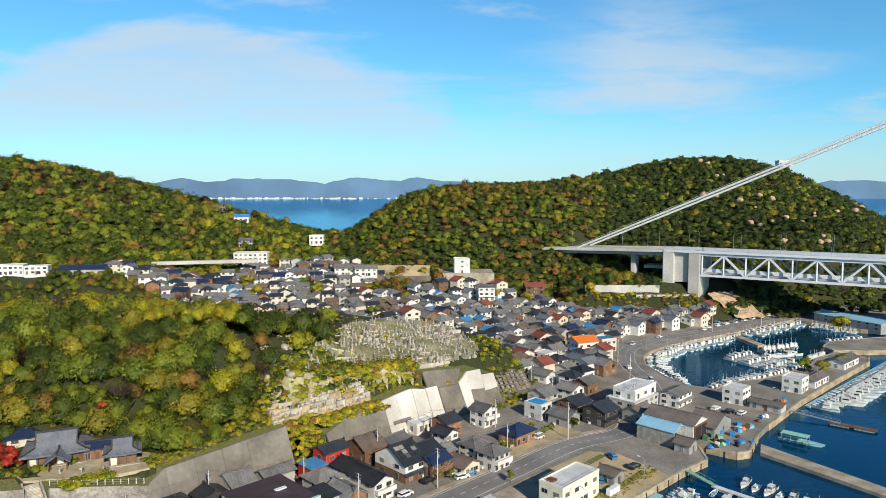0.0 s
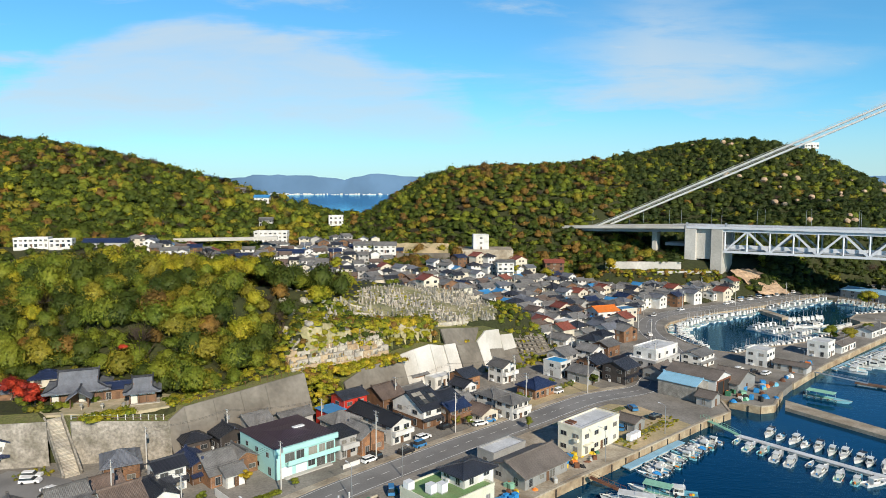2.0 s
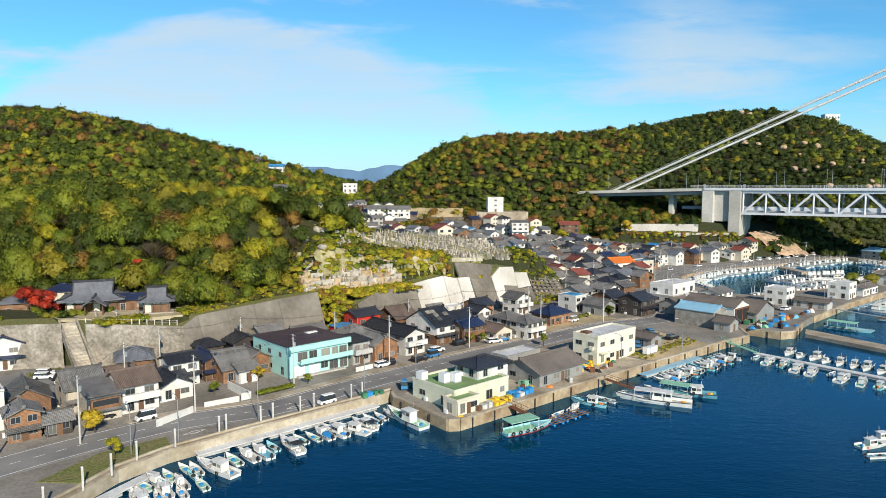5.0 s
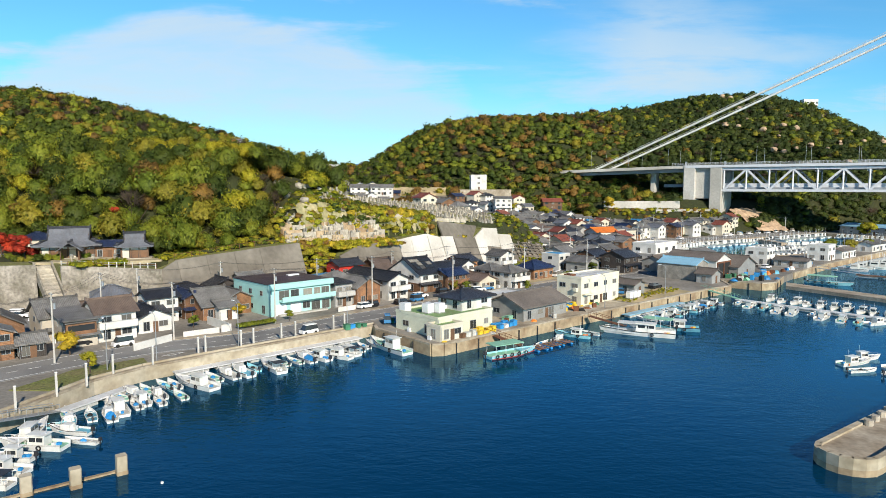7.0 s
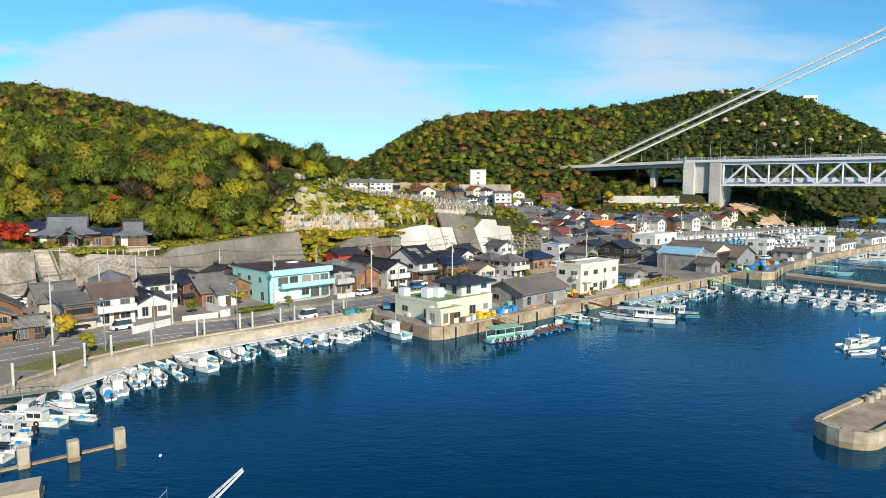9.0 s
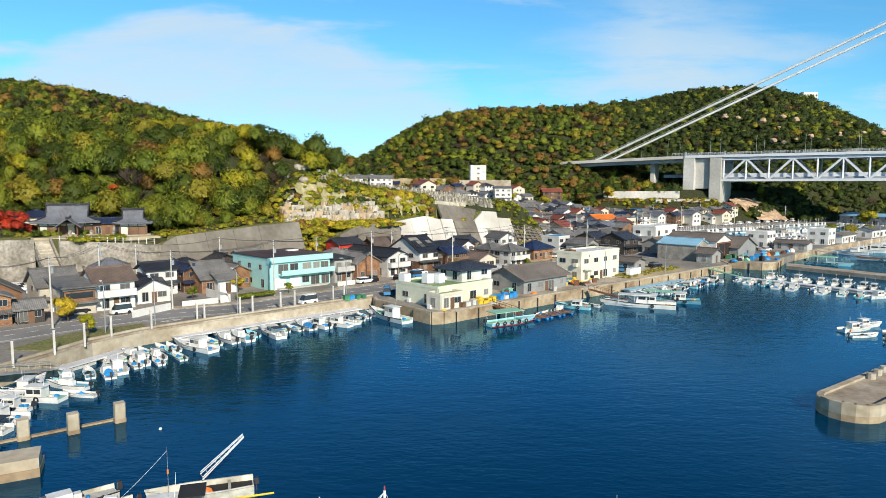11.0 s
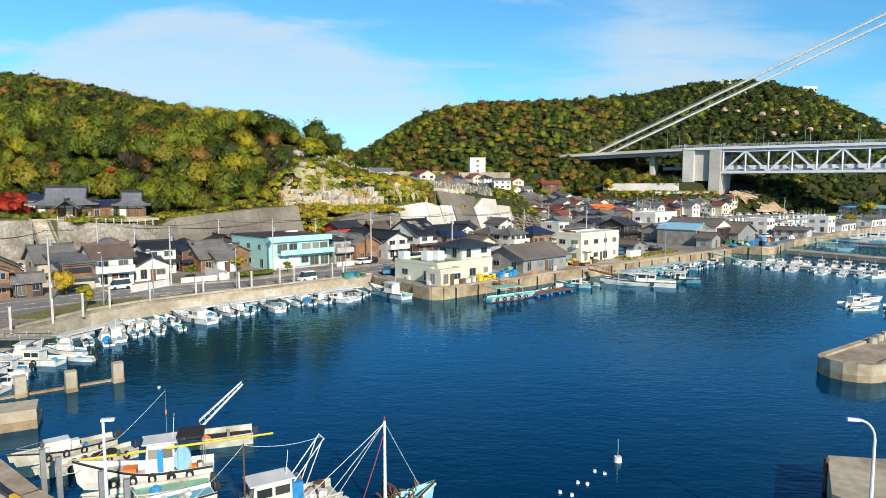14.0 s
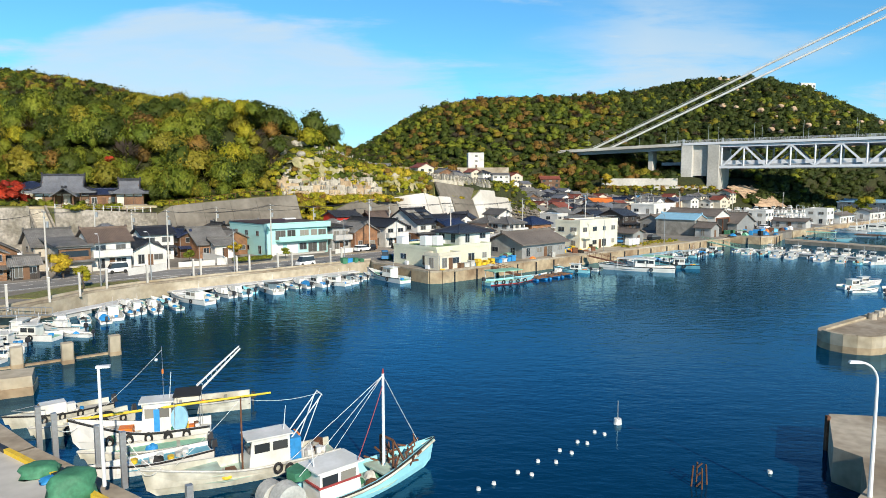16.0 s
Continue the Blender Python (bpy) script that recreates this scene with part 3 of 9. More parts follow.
for node, sc, de in ((s_big, 0.02, 3), (s_mid, 0.45, 4), (s_fine, 1.8, 4)):
    node.inputs["Scale"].default_value, node.inputs["Detail"].default_value = sc, de
s_map = sn.new("ShaderNodeMapping")
s_map.inputs["Rotation"].default_value, s_map.inputs["Scale"].default_value = (0, 0, radians(25)), (0.55, 1.2, 1)
sl.new(sg.outputs["Position"], s_map.inputs[0])
for node in (s_big, s_mid, s_fine):
    sl.new(s_map.outputs[0], node.inputs["Vector"])
s_ramp = sn.new("ShaderNodeValToRGB")
s_ramp.color_ramp.elements[0].color, s_ramp.color_ramp.elements[1].color = (0.0, 0.021, 0.052, 1), (0.0, 0.034, 0.088, 1)
sl.new(s_big.outputs[0], s_ramp.inputs[0])
sl.new(s_ramp.outputs[0], s_body.inputs["Color"])
s_b1, s_b2 = sn.new("ShaderNodeBump"), sn.new("ShaderNodeBump")
s_b1.inputs["Strength"].default_value, s_b1.inputs["Distance"].default_value = 0.22, 0.2
s_b2.inputs["Strength"].default_value, s_b2.inputs["Distance"].default_value = 0.22, 0.08
sl.new(s_mid.outputs[0], s_b1.inputs["Height"])
sl.new(s_fine.outputs[0], s_b2.inputs["Height"])
sl.new(s_b1.outputs[0], s_b2.inputs["Normal"])
for node in (s_body, s_gloss, s_fres):
    sl.new(s_b2.outputs[0], node.inputs["Normal"])
far = np.concatenate([np.linspace(-4800, -700, 12), np.linspace(-600, 1000, 9), np.linspace(1200, 4800, 10)])
sheet("water", far, np.concatenate([np.linspace(-1500, 900, 13), np.linspace(1200, 4800, 19)]),
      lambda x, y: SEA + 0 * x + 60 * np.clip((y - 1500) / 3200, 0, 1.1), sea_mat, "deep blue harbour and sea water with small ripples", "water")

# ---- the flat shore: quays, yards and road ----
SHORE = [(-260, 60), (-56.5, 60), (-55, 74), (-53, 82), (-51.5, 89), (-47.5, 96), (-41, 103), (-32, 112), (-22, 122), (-16.5, 127.5), (-15.5, 124), (-9.5, 117.5), (-4.5, 111.8),
         (-2.5, 112.2), (24.2, 137.3), (32, 144.2), (49.5, 160.2), (66, 175.3), (75.5, 182.5), (76.5, 189), (77, 194), (86, 187), (90.5, 188.5), (99, 201.5), (107, 211), (131, 236), (161, 264), (194, 294),
         (199, 302), (190, 312), (174, 300), (165, 289), (145, 273), (131, 265), (116, 260.5), (106, 250.5), (97.5, 256), (92.5, 270), (90.5, 288), (93.5, 302.5), (99, 312), (110, 323), (130, 338), (149, 350),
         (168, 363), (195, 383), (214, 396), (219, 388), (236, 366), (262, 352), (225, 343), (200, 335), (190.5, 324), (191, 316), (207, 314.5), (262, 322), (330, 316),
         (560, 316), (560, 480), (250, 480), (100, 440), (0, 400), (-100, 330), (-260, 300)]
g = Geo().prism(SHORE, -3.0, 3.0)
tagged(part("quay", g, M["yard"]), "worn grey concrete and asphalt harbour ground", "quay", kind="structure")

# ---- suspension bridge ----
BD, BN = Vector((0.84, -0.543, 0)), Vector((0.543, 0.84, 0))   # along the deck towards the strait; across it, away
B0 = Vector((162.5, 412.5, 0))


def bp(s, w, z):
    return B0 + BD * s + BN * w + Vector((0, 0, z))


bridge = thing("suspension_bridge", Matrix.Identity(4), "pale grey double-deck steel truss suspension bridge with concrete piers", "bridge")
for w, nm in ((0, "truss"), (27, "truss")):
    for a, b, hh in ((41.2, "chord", 1.1), (28.2, "chord", 1.1)):
        part(b, Geo().bar(bp(-1, w, a), bp(330, w, a), 1.1, hh + 0.35), M["bridge_paint"], bridge)
    for k in range(26):
        s = k * 12.6 + 1
        part("post", Geo().bar(bp(s, w, 28.2), bp(s, w, 41.2), 0.8, 0.8), M["bridge_paint"], bridge)
        up = k % 2 == 0
        part("diagonal", Geo().bar(bp(s, w, 28.4 if up else 41), bp(s + 12.6, w, 41 if up else 28.4), 1.0, 1.15), M["bridge_paint"], bridge)
part("deck", Geo().bar(bp(-22, 13.5, 43.0), bp(330, 13.5, 43.0), 30.5, 1.6), M["bridge_paint"], bridge)
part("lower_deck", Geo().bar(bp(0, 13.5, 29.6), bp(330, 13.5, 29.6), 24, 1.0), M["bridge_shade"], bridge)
part("lower_parapet", Geo().bar(bp(0, 4, 31.2), bp(330, 4, 31.2), 0.3, 2.4), M["bridge_paint"], bridge)
for k in range(27):
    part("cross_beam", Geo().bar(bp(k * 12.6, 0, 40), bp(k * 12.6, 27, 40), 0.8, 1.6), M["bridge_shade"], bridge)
g = Geo()
for zz in (44.3, 44.8, 45.3):
    g.bar(bp(-30, -1.6, zz), bp(330, -1.6, zz), 0.09, 0.12)
for k in range(180):
    g.bar(bp(-30 + 2 * k, -1.6, 43.6), bp(-30 + 2 * k, -1.6, 45.3), 0.09, 0.12)
part("railing", g, M["bridge_paint"], bridge)
part("approach_deck", Geo().bar(bp(-110, 13.5, 40.6), bp(-21, 13.5, 42.9), 29, 1.9), M["concrete"], bridge)
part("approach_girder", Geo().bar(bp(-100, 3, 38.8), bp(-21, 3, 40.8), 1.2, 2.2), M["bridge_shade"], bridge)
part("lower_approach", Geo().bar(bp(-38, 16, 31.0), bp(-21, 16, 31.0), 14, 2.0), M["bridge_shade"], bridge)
# main pier: two broad concrete legs, set one behind the other along the deck, with a recessed wall between
yawb = math.degrees(math.atan2(BD.y, BD.x))
for s, z0 in ((-19.5, 14), (-3.6, 4)):
    c = bp(s, 14, 0)
    part("pier_leg", Geo().block(c.x, c.y, z0, 7.2, 31, 43.6 - z0, yawb, 0.4), M["concrete"], bridge)
c = bp(-11.5, 14, 0)
part("pier_wall", Geo().block(c.x, c.y, 23, 9, 26, 19, yawb), M["concrete"], bridge)
c = bp(-45, 12, 0)
part("approach_pier", Geo().block(c.x, c.y, 16, 3.2, 9, 24.5, yawb, 0.3), M["concrete"], bridge)
for s, w in ((-22, 0), (1.5, -1)):
    c = bp(s, w, 0)
    part("pier_lamp", Geo().block(c.x, c.y, 43.5, 1.2, 1.0, 2.6, yawb), M["grey_metal"], bridge)
for w in (1.5, 25.5):
    g = Geo()
    foot, top = bp(-86, w, 40.5), bp(330, w, 40.5 + 416 * 0.432)
    part("main_cable", Geo().tube(foot, top, 0.7, 0.7, 16), M["hull_white"], bridge)
    for off in (-0.55, 0.55):
        g.tube(foot + BN * off + Vector((0, 0, 1.5)), top + BN * off + Vector((0, 0, 1.5)), 0.05, 0.05, 4)
    for k in range(12):
        p = foot.lerp(top, (k + 0.5) / 12)
        part("cable_band", Geo().tube(p, p + (top - foot).normalized() * 1.2, 0.78, 0.78, 16), M["hull_white"], bridge)
    part("hand_rope", g, M["hull_white"], bridge)


def lamp_mesh(h, arm, name="lamp"):
    post = Geo().tube((0, 0, 0), (0, 0, h), 0.1, 0.06, 8)
    g = Geo()
    for k in range(5):
        a, b = k / 5 * math.pi / 2, (k + 1) / 5 * math.pi / 2
        g.tube((arm * (1 - math.cos(a)), 0, h - 0.05 + 0.8 * math.sin(a)), (arm * (1 - math.cos(b)), 0, h - 0.05 + 0.8 * math.sin(b)), 0.05, 0.05, 6)
    head = Geo().box(arm - 0.15, arm + 0.65, -0.13, 0.13, h + 0.66, h + 0.8)
    return post.mesh("post", M["grey_metal"]), g.mesh("arm", M["grey_metal"]), head.mesh("lamp_head", M["white_metal"])


def street_lamp(x, y, z, h, yaw, meshes, label="grey steel street lamp with a curved arm", group="street lamps"):
    t = thing("street_lamp", pose(x, y, z, 0, 0, yaw), label, "street lamp", group)
    for nm, me in zip(("post", "arm", "lamp_head"), meshes):
        part(nm, me, None, t)
    return t


bl = lamp_mesh(10.0, 2.0)
for k in range(8):
    for w, yw in ((-0.8, 57), (28, -123)):
        p = bp(-85 + 26 * k * 1.0, w, 43.8)
        street_lamp(p.x, p.y, p.z, 10, yw, bl, "slim grey lamp post on the bridge deck", "bridge lamps")

# ---- houses ----
WIN = {}


def window_mesh(w, h, plain):
    key = (round(w, 1), round(h, 1), plain)
    if key not in WIN:
        w, h, _ = key
        f = Geo().box(-w / 2, w / 2, -0.07, 0.04, 0, h)
        if w > 1 and not plain:
            f.box(-0.03, 0.03, -0.1, -0.03, 0.06, h - 0.06)
        p = Geo().box(-w / 2 + 0.08, w / 2 - 0.08, -0.085, -0.03, 0.08, h - 0.08)
        WIN[key] = (f.mesh("window", M["glass"] if plain else M["grey_metal"]), p.mesh("pane", M["glass"]))
    return WIN[key]


def put_window(t, x, y, z, w, h, side, plain=False):
    """side: the outer normal, as degrees from -y. plain: a dark pane alone, for far houses."""
    f, p = window_mesh(w, h, plain)
    ob = part("window", f, None, t, m=pose(x, y, z, 0, 0, side))
    if not plain:
        part("pane", p, None, ob)


def roof_geo(w, d, rise, over, kind, thick=0.22):
    """A roof over a w x d plan with its ridge along x, its eaves at z = 0."""
    g = Geo()
    hw, hd = w / 2 + over, d / 2 + over
    r = rise * hd / (d / 2)
    lift = rise - r
    if kind == "hip":
        k = max(hw - hd, 0.15 * hw)
        e = [(-hw, -hd, lift), (hw, -hd, lift), (hw, hd, lift), (-hw, hd, lift)]
        a, b = (-k, 0, rise), (k, 0, rise)
        for dz in (0, thick):
            q = [(x, y, z + dz) for x, y, z in e]
            aa, bb = (a[0], 0, a[2] + dz), (b[0], 0, b[2] + dz)
            g.face([q[0], q[1], bb, aa]); g.face([q[1], q[2], bb]); g.face([q[2], q[3], aa, bb]); g.face([q[3], q[0], aa])
        for k2 in range(4):
            p, q = e[k2], e[(k2 + 1) % 4]
            g.face([p, q, (*q[:2], q[2] + thick), (*p[:2], p[2] + thick)])
    elif kind == "gable":
        g.solid([(-hw, -hd, lift), (-hw, 0, rise), (-hw, 0, rise + thick), (-hw, -hd, lift + thick)], [(hw, -hd, lift), (hw, 0, rise), (hw, 0, rise + thick), (hw, -hd, lift + thick)])
        g.solid([(-hw, 0, rise), (-hw, hd, lift), (-hw, hd, lift + thick), (-hw, 0, rise + thick)], [(hw, 0, rise), (hw, hd, lift), (hw, hd, lift + thick), (hw, 0, rise + thick)])
    elif kind == "shed":
        g.solid([(-hw, -hd, 0), (-hw, hd, rise), (-hw, hd, rise + thick), (-hw, -hd, thick)], [(hw, -hd, 0), (hw, hd, rise), (hw, hd, rise + thick), (hw, -hd, thick)])
    return g


def ridge_geo(w, d, rise, over, kind):
    g = Geo()
    hw, hd = w / 2 + over, d / 2 + over
    if kind == "gable":
        g.box(-hw - 0.05, hw + 0.05, -0.17, 0.17, rise + 0.12, rise + 0.46)
        for sx in (-1, 1):
            g.box(sx * hw - 0.14, sx * hw + 0.14, -0.26, 0.26, rise + 0.1, rise + 0.66)
    else:
        k = max(hw - hd, 0.15 * hw)
        lift = rise - rise * hd / (d / 2)
        g.box(-k - 0.1, k + 0.1, -0.17, 0.17, rise + 0.12, rise + 0.46)
        for sx in (-1, 1):
            for sy in (-1, 1):
                g.bar((sx * k, 0, rise + 0.3), (sx * hw, sy * hd, lift + 0.28), 0.22, 0.2)
    return g


def walls_geo(w, d, h, rise, kind):
    g = Geo()
    hw, hd = w / 2, d / 2
    if kind == "gable":
        g.solid([(-hw, -hd, -1.5), (-hw, hd, -1.5), (-hw, hd, h), (-hw, 0, h + rise - 0.02), (-hw, -hd, h)], [(hw, -hd, -1.5), (hw, hd, -1.5), (hw, hd, h), (hw, 0, h + rise - 0.02), (hw, -hd, h)])
    elif kind == "shed":
        g.solid([(-hw, -hd, -1.5), (-hw, hd, -1.5), (-hw, hd, h + rise - 0.02), (-hw, -hd, h)], [(hw, -hd, -1.5), (hw, hd, -1.5), (hw, hd, h + rise - 0.02), (hw, -hd, h)])
    else:
        g.box(-hw, hw, -hd, hd, -1.5, h)
    return g


def building(u, v, w, d, h, roof, wall, roofm, label, z=3.0, yaw=46, pitch=0.42, turn=False, over=0.55, wins=(2, 2), rows=None, name="house", category="house", group="", at=None, door=True, band=None, balcony=False, extra=True, plain=False):
    """A house whose front looks towards the water (local -y). turn: the ridge runs front to back. wins: windows a storey on front and side."""
    x, y = at or xy(u, v)
    t = thing(name, pose(x, y, z, 0, 0, yaw), label, category, group)
    rows = rows if rows is not None else max(1, round(h / 2.9))
    rot = pose(0, 0, 0, 0, 0, 90 if turn else 0)
    rw, rd = (d, w) if turn else (w, d)
    rise = pitch * rd / 2
    if roof == "flat":
        part("wall", walls_geo(w, d, h, 0, "flat"), wall, t)
        part("roof", Geo().box(-w / 2 + 0.25, w / 2 - 0.25, -d / 2 + 0.25, d / 2 - 0.25, h - 0.1, h + 0.05), roofm, t)
        for a in ((-w / 2 - 0.06, w / 2 + 0.06, -d / 2 - 0.06, -d / 2 + 0.22), (-w / 2 - 0.06, w / 2 + 0.06, d / 2 - 0.22, d / 2 + 0.06), (-w / 2 - 0.06, -w / 2 + 0.22, -d / 2 + 0.22, d / 2 - 0.22), (w / 2 - 0.22, w / 2 + 0.06, -d / 2 + 0.22, d / 2 - 0.22)):
            part("parapet", Geo().box(*a, h - 0.15, h + 0.4), wall, t)
    else:
        part("wall", walls_geo(rw, rd, h, rise, roof), wall, t, m=rot)
        r = part("roof", roof_geo(rw, rd, rise, over, roof), roofm, t, m=rot @ pose(0, 0, h))
        if roof != "shed":
            part("ridge", ridge_geo(rw, rd, rise, over, roof), roofm, r)
    if band:
        part("lower_cladding", Geo().box(-w / 2 - 0.05, w / 2 + 0.05, -d / 2 - 0.05, d / 2 + 0.05, -1.4, 1.0 if band[1] is None else band[1]), band[0], t)
    for k in range(rows):
        zz = 0.95 + k * (h - 0.2) / rows
        for side, n, span, dep in ((0, wins[0], w, d), (-90, wins[1], d, w), (90, wins[1] if plain and group != "old town houses" else 0, d, w)):
            for i in range(n):
                o = (i + 0.5) / n * span - span / 2
                ww = min(1.7 if (i + k) % 3 else 1.2, span / max(n, 1) * 0.62)
                hh = 1.15 if (k or not extra or i % 2) else 1.75
                e = dep / 2 + 0.06 if band else dep / 2
                px, py = (o, -e) if side == 0 else (e, o) if side == 90 else (-e, o) if side == -90 else (o, e)
                put_window(t, px, py, zz - (0.6 if hh > 1.5 else 0), ww, hh, side, plain)
    if door:
        dg = Geo().box(-0.45, 0.45, -0.1, 0.02, 0.02, 2.05)
        part("door", dg, M["wood_trim"], t, m=pose(w * 0.02, -d / 2 - (0.06 if band else 0), 0))
    if not plain and rows >= 2 and roof != "flat" and not balcony and name == "house":
        zb = h / rows
        part("lower_roof", Geo().solid([(-w / 2 - 0.35, -d / 2 - 1.15, zb - 0.32), (w / 2 + 0.35, -d / 2 - 1.15, zb - 0.32), (w / 2 + 0.35, -d / 2 + 0.02, zb + 0.05), (-w / 2 - 0.35, -d / 2 + 0.02, zb + 0.05)],
                                       [(-w / 2 - 0.35, -d / 2 - 1.15, zb - 0.18), (w / 2 + 0.35, -d / 2 - 1.15, zb - 0.18), (w / 2 + 0.35, -d / 2 + 0.02, zb + 0.25), (-w / 2 - 0.35, -d / 2 + 0.02, zb + 0.25)]), roofm, t)
    if not plain and name == "house":
        part("outdoor_unit", Geo().box(-w / 2 - 0.42, -w / 2 - 0.04, d * 0.12, d * 0.12 + 0.8, 0.05, 0.75), M["white_metal"], t)
        part("downpipe", Geo().tube((-w / 2 + 0.12, -d / 2 - 0.08, 0), (-w / 2 + 0.12, -d / 2 - 0.08, h), 0.05, 0.05, 6), M["grey_metal"], t)
    if balcony:
        zb = h / rows
        part("balcony_rail", Geo().box(-w / 2 + 0.1, w / 2 - 0.1, -d / 2 - 1.33, -d / 2 - 1.25, zb + 1.12, zb + 1.18), M["grey_metal"], t)
        part("balcony", Geo().box(-w / 2 + 0.1, w / 2 - 0.1, -d / 2 - 1.3, -d / 2 + 0.0, zb - 0.15, zb), wall, t)
        part("balcony_front", Geo().box(-w / 2 + 0.1, w / 2 - 0.1, -d / 2 - 1.35, -d / 2 - 1.22, zb, zb + 1.05), wall, t)
        for sx in (-1, 1):
            part("balcony_side", Geo().box(sx * (w / 2 - 0.16) - 0.06, sx * (w / 2 - 0.16) + 0.06, -d / 2 - 1.22, -d / 2, zb, zb + 1.05), wall, t)
    return t

# ---- buildings along the shore road ----
def row_house(u0, u1, v0, v1, h, roof, wall, roofm, label, **k):
    return building((u0 + u1) / 2, (v0 + v1) / 2, u1 - u0, v1 - v0, h, roof, wall, roofm, label, **k)


W, CR, GR, BB, BK, SG = M["plaster_white"], M["plaster_cream"], M["plaster_grey"], M["board_brown"], M["board_dark"], M["sheet_grey"]
TG, TS, TB, TK, TN, TR = M["tile_grey"], M["tile_silver"], M["tile_brown"], M["tile_black"], M["tile_navy"], M["tile_red"]

# teal house with a long balcony and a dark low roof behind a pale rim
teal = building(0, 0, 15.0, 16.4, 6.3, "flat", M["teal_wall"], M["sheet_plum"], "pale teal two-storey house with balcony and dark plum roof", at=(-39.8, 145.6), yaw=45, wins=(0, 3), rows=1, door=False)
part("roof_slab", Geo().box(-7.75, 7.75, -8.45, 8.45, 6.71, 6.85), M["sheet_plum"], teal)
part("roof_slope", roof_geo(14.2, 15.6, 0.8, 0.0, "hip", 0.1), M["sheet_plum"], teal, m=pose(0, 0, 6.36))
part("roof_rim", Geo().box(-7.9, 8.0, -8.8, -8.25, 5.7, 6.9), M["teal_wall"], teal)
part("balcony", Geo().box(-5.4, 7.9, -9.7, -8.2, 2.95, 3.15), M["teal_wall"], teal)
part("balcony_front", Geo().box(-5.4, 7.9, -9.75, -9.63, 3.15, 4.05), M["teal_wall"], teal)
for x, w, z, h in ((-4.2, 2.4, 3.3, 2.0), (-1.6, 2.0, 3.3, 2.0), (1.6, 2.2, 3.3, 1.9), (4.0, 1.6, 3.3, 1.9), (6.1, 2.0, 3.3, 1.9), (1.2, 1.8, 0.9, 1.5), (3.6, 2.2, 0.25, 2.1), (6.2, 2.0, 0.25, 2.1)):
    put_window(teal, x, -8.21, z, w, h, 0)
for y in (-4.6, 0.2, 4.8):
    put_window(teal, -7.5, y, 4.1, 1.2, 1.1, -90)
for x in (-5.0, -1.4):
    part("shutter", Geo().box(x - 1.3, x + 1.3, -8.28, -8.2, 0, 2.4), M["white_metal"], teal)
part("water_tank", Geo().box(1.5, 4.3, -0.4, 0.6, 7.1, 7.4), M["white_metal"], teal)
part("step", Geo().box(-5.8, 6.0, -9.4, -8.25, -0.2, 0.3), M["concrete"], teal)

building(0, 0, 6.6, 7.6, 5.1, "gable", W, TB, "white two-storey house with brown tiled roof and balcony", at=(-63.3, 116.0), yaw=45, pitch=0.5, balcony=True, wins=(2, 2))
building(0, 0, 6.4, 8.6, 4.4, "gable", M["mortar_beige"], TG, "beige mortar house with grey gable roof", at=(-73.6, 116.2), yaw=45, pitch=0.55, wins=(1, 1))
bay = building(0, 0, 5.2, 8.8, 4.6, "shed", M["mortar_beige"], TG, "beige house wing with timber bay window over the lane", at=(-67.3, 111.4), yaw=45, pitch=0.2, wins=(0, 1), door=False)
part("bay", Geo().box(-2.4, 2.3, -5.1, -4.42, 2.3, 4.3), M["board_brown"], bay, "brown timber bay window")
part("bay_window", Geo().box(-2.1, 2.0, -5.14, -5.08, 2.9, 3.9), M["glass"], bay)
part("bay_roof", Geo().box(-2.7, 2.6, -5.4, -4.4, 4.3, 4.42), TG, bay)
part("shutter", Geo().box(-2.2, -0.9, -4.5, -4.4, 0, 2.1), M["board_orange"], bay)
building(0, 0, 7.6, 5.6, 3.6, "gable", W, TB, "low white house with brown tiled roof", at=(-72.3, 124.6), yaw=45, wins=(2, 1))
building(0, 0, 7.0, 8.0, 4.3, "hip", BB, TS, "old brown house with silver-grey tiled hip roof", at=(-72.6, 134.0), z=3.5, yaw=30)
building(0, 0, 6.2, 7.2, 2.8, "gable", W, TK, "white single-storey house with black tiled roof", at=(-59.5, 122.6), yaw=45, turn=True, wins=(2, 1), pitch=0.5)
building(0, 0, 5.8, 6.6, 2.7, "gable", W, TK, "white house wing with black tiled roof", at=(-62.5, 127.0), yaw=45, wins=(1, 1), pitch=0.4)
building(0, 0, 6.0, 5.2, 5.2, "gable", W, TK, "white two-storey house with black tiled roof", at=(-61.0, 130.4), yaw=45, wins=(2, 1))
building(0, 0, 4.2, 8.0, 4.4, "gable", BB, TN, "brown board house with navy tiled gable", at=(-57.6, 136.0), yaw=45, turn=True, wins=(1, 2))
building(0, 0, 6.4, 9.4, 3.0, "gable", M["board_orange"], TG, "old timber house with weathered grey tiled roof", at=(-52.9, 135.8), yaw=45, wins=(2, 1), pitch=0.6)
building(0, 0, 5.4, 6.5, 3.6, "gable", M["board_orange"], TG, "timber house wing with two open gables", at=(-49.2, 140.2), yaw=45, turn=True, wins=(2, 1), pitch=0.5)
building(0, 0, 4.2, 4.6, 2.8, "gable", W, TG, "low white wing with grey tiled roof beside the hedge", at=(-48.6, 133.4), yaw=45, wins=(1, 1))
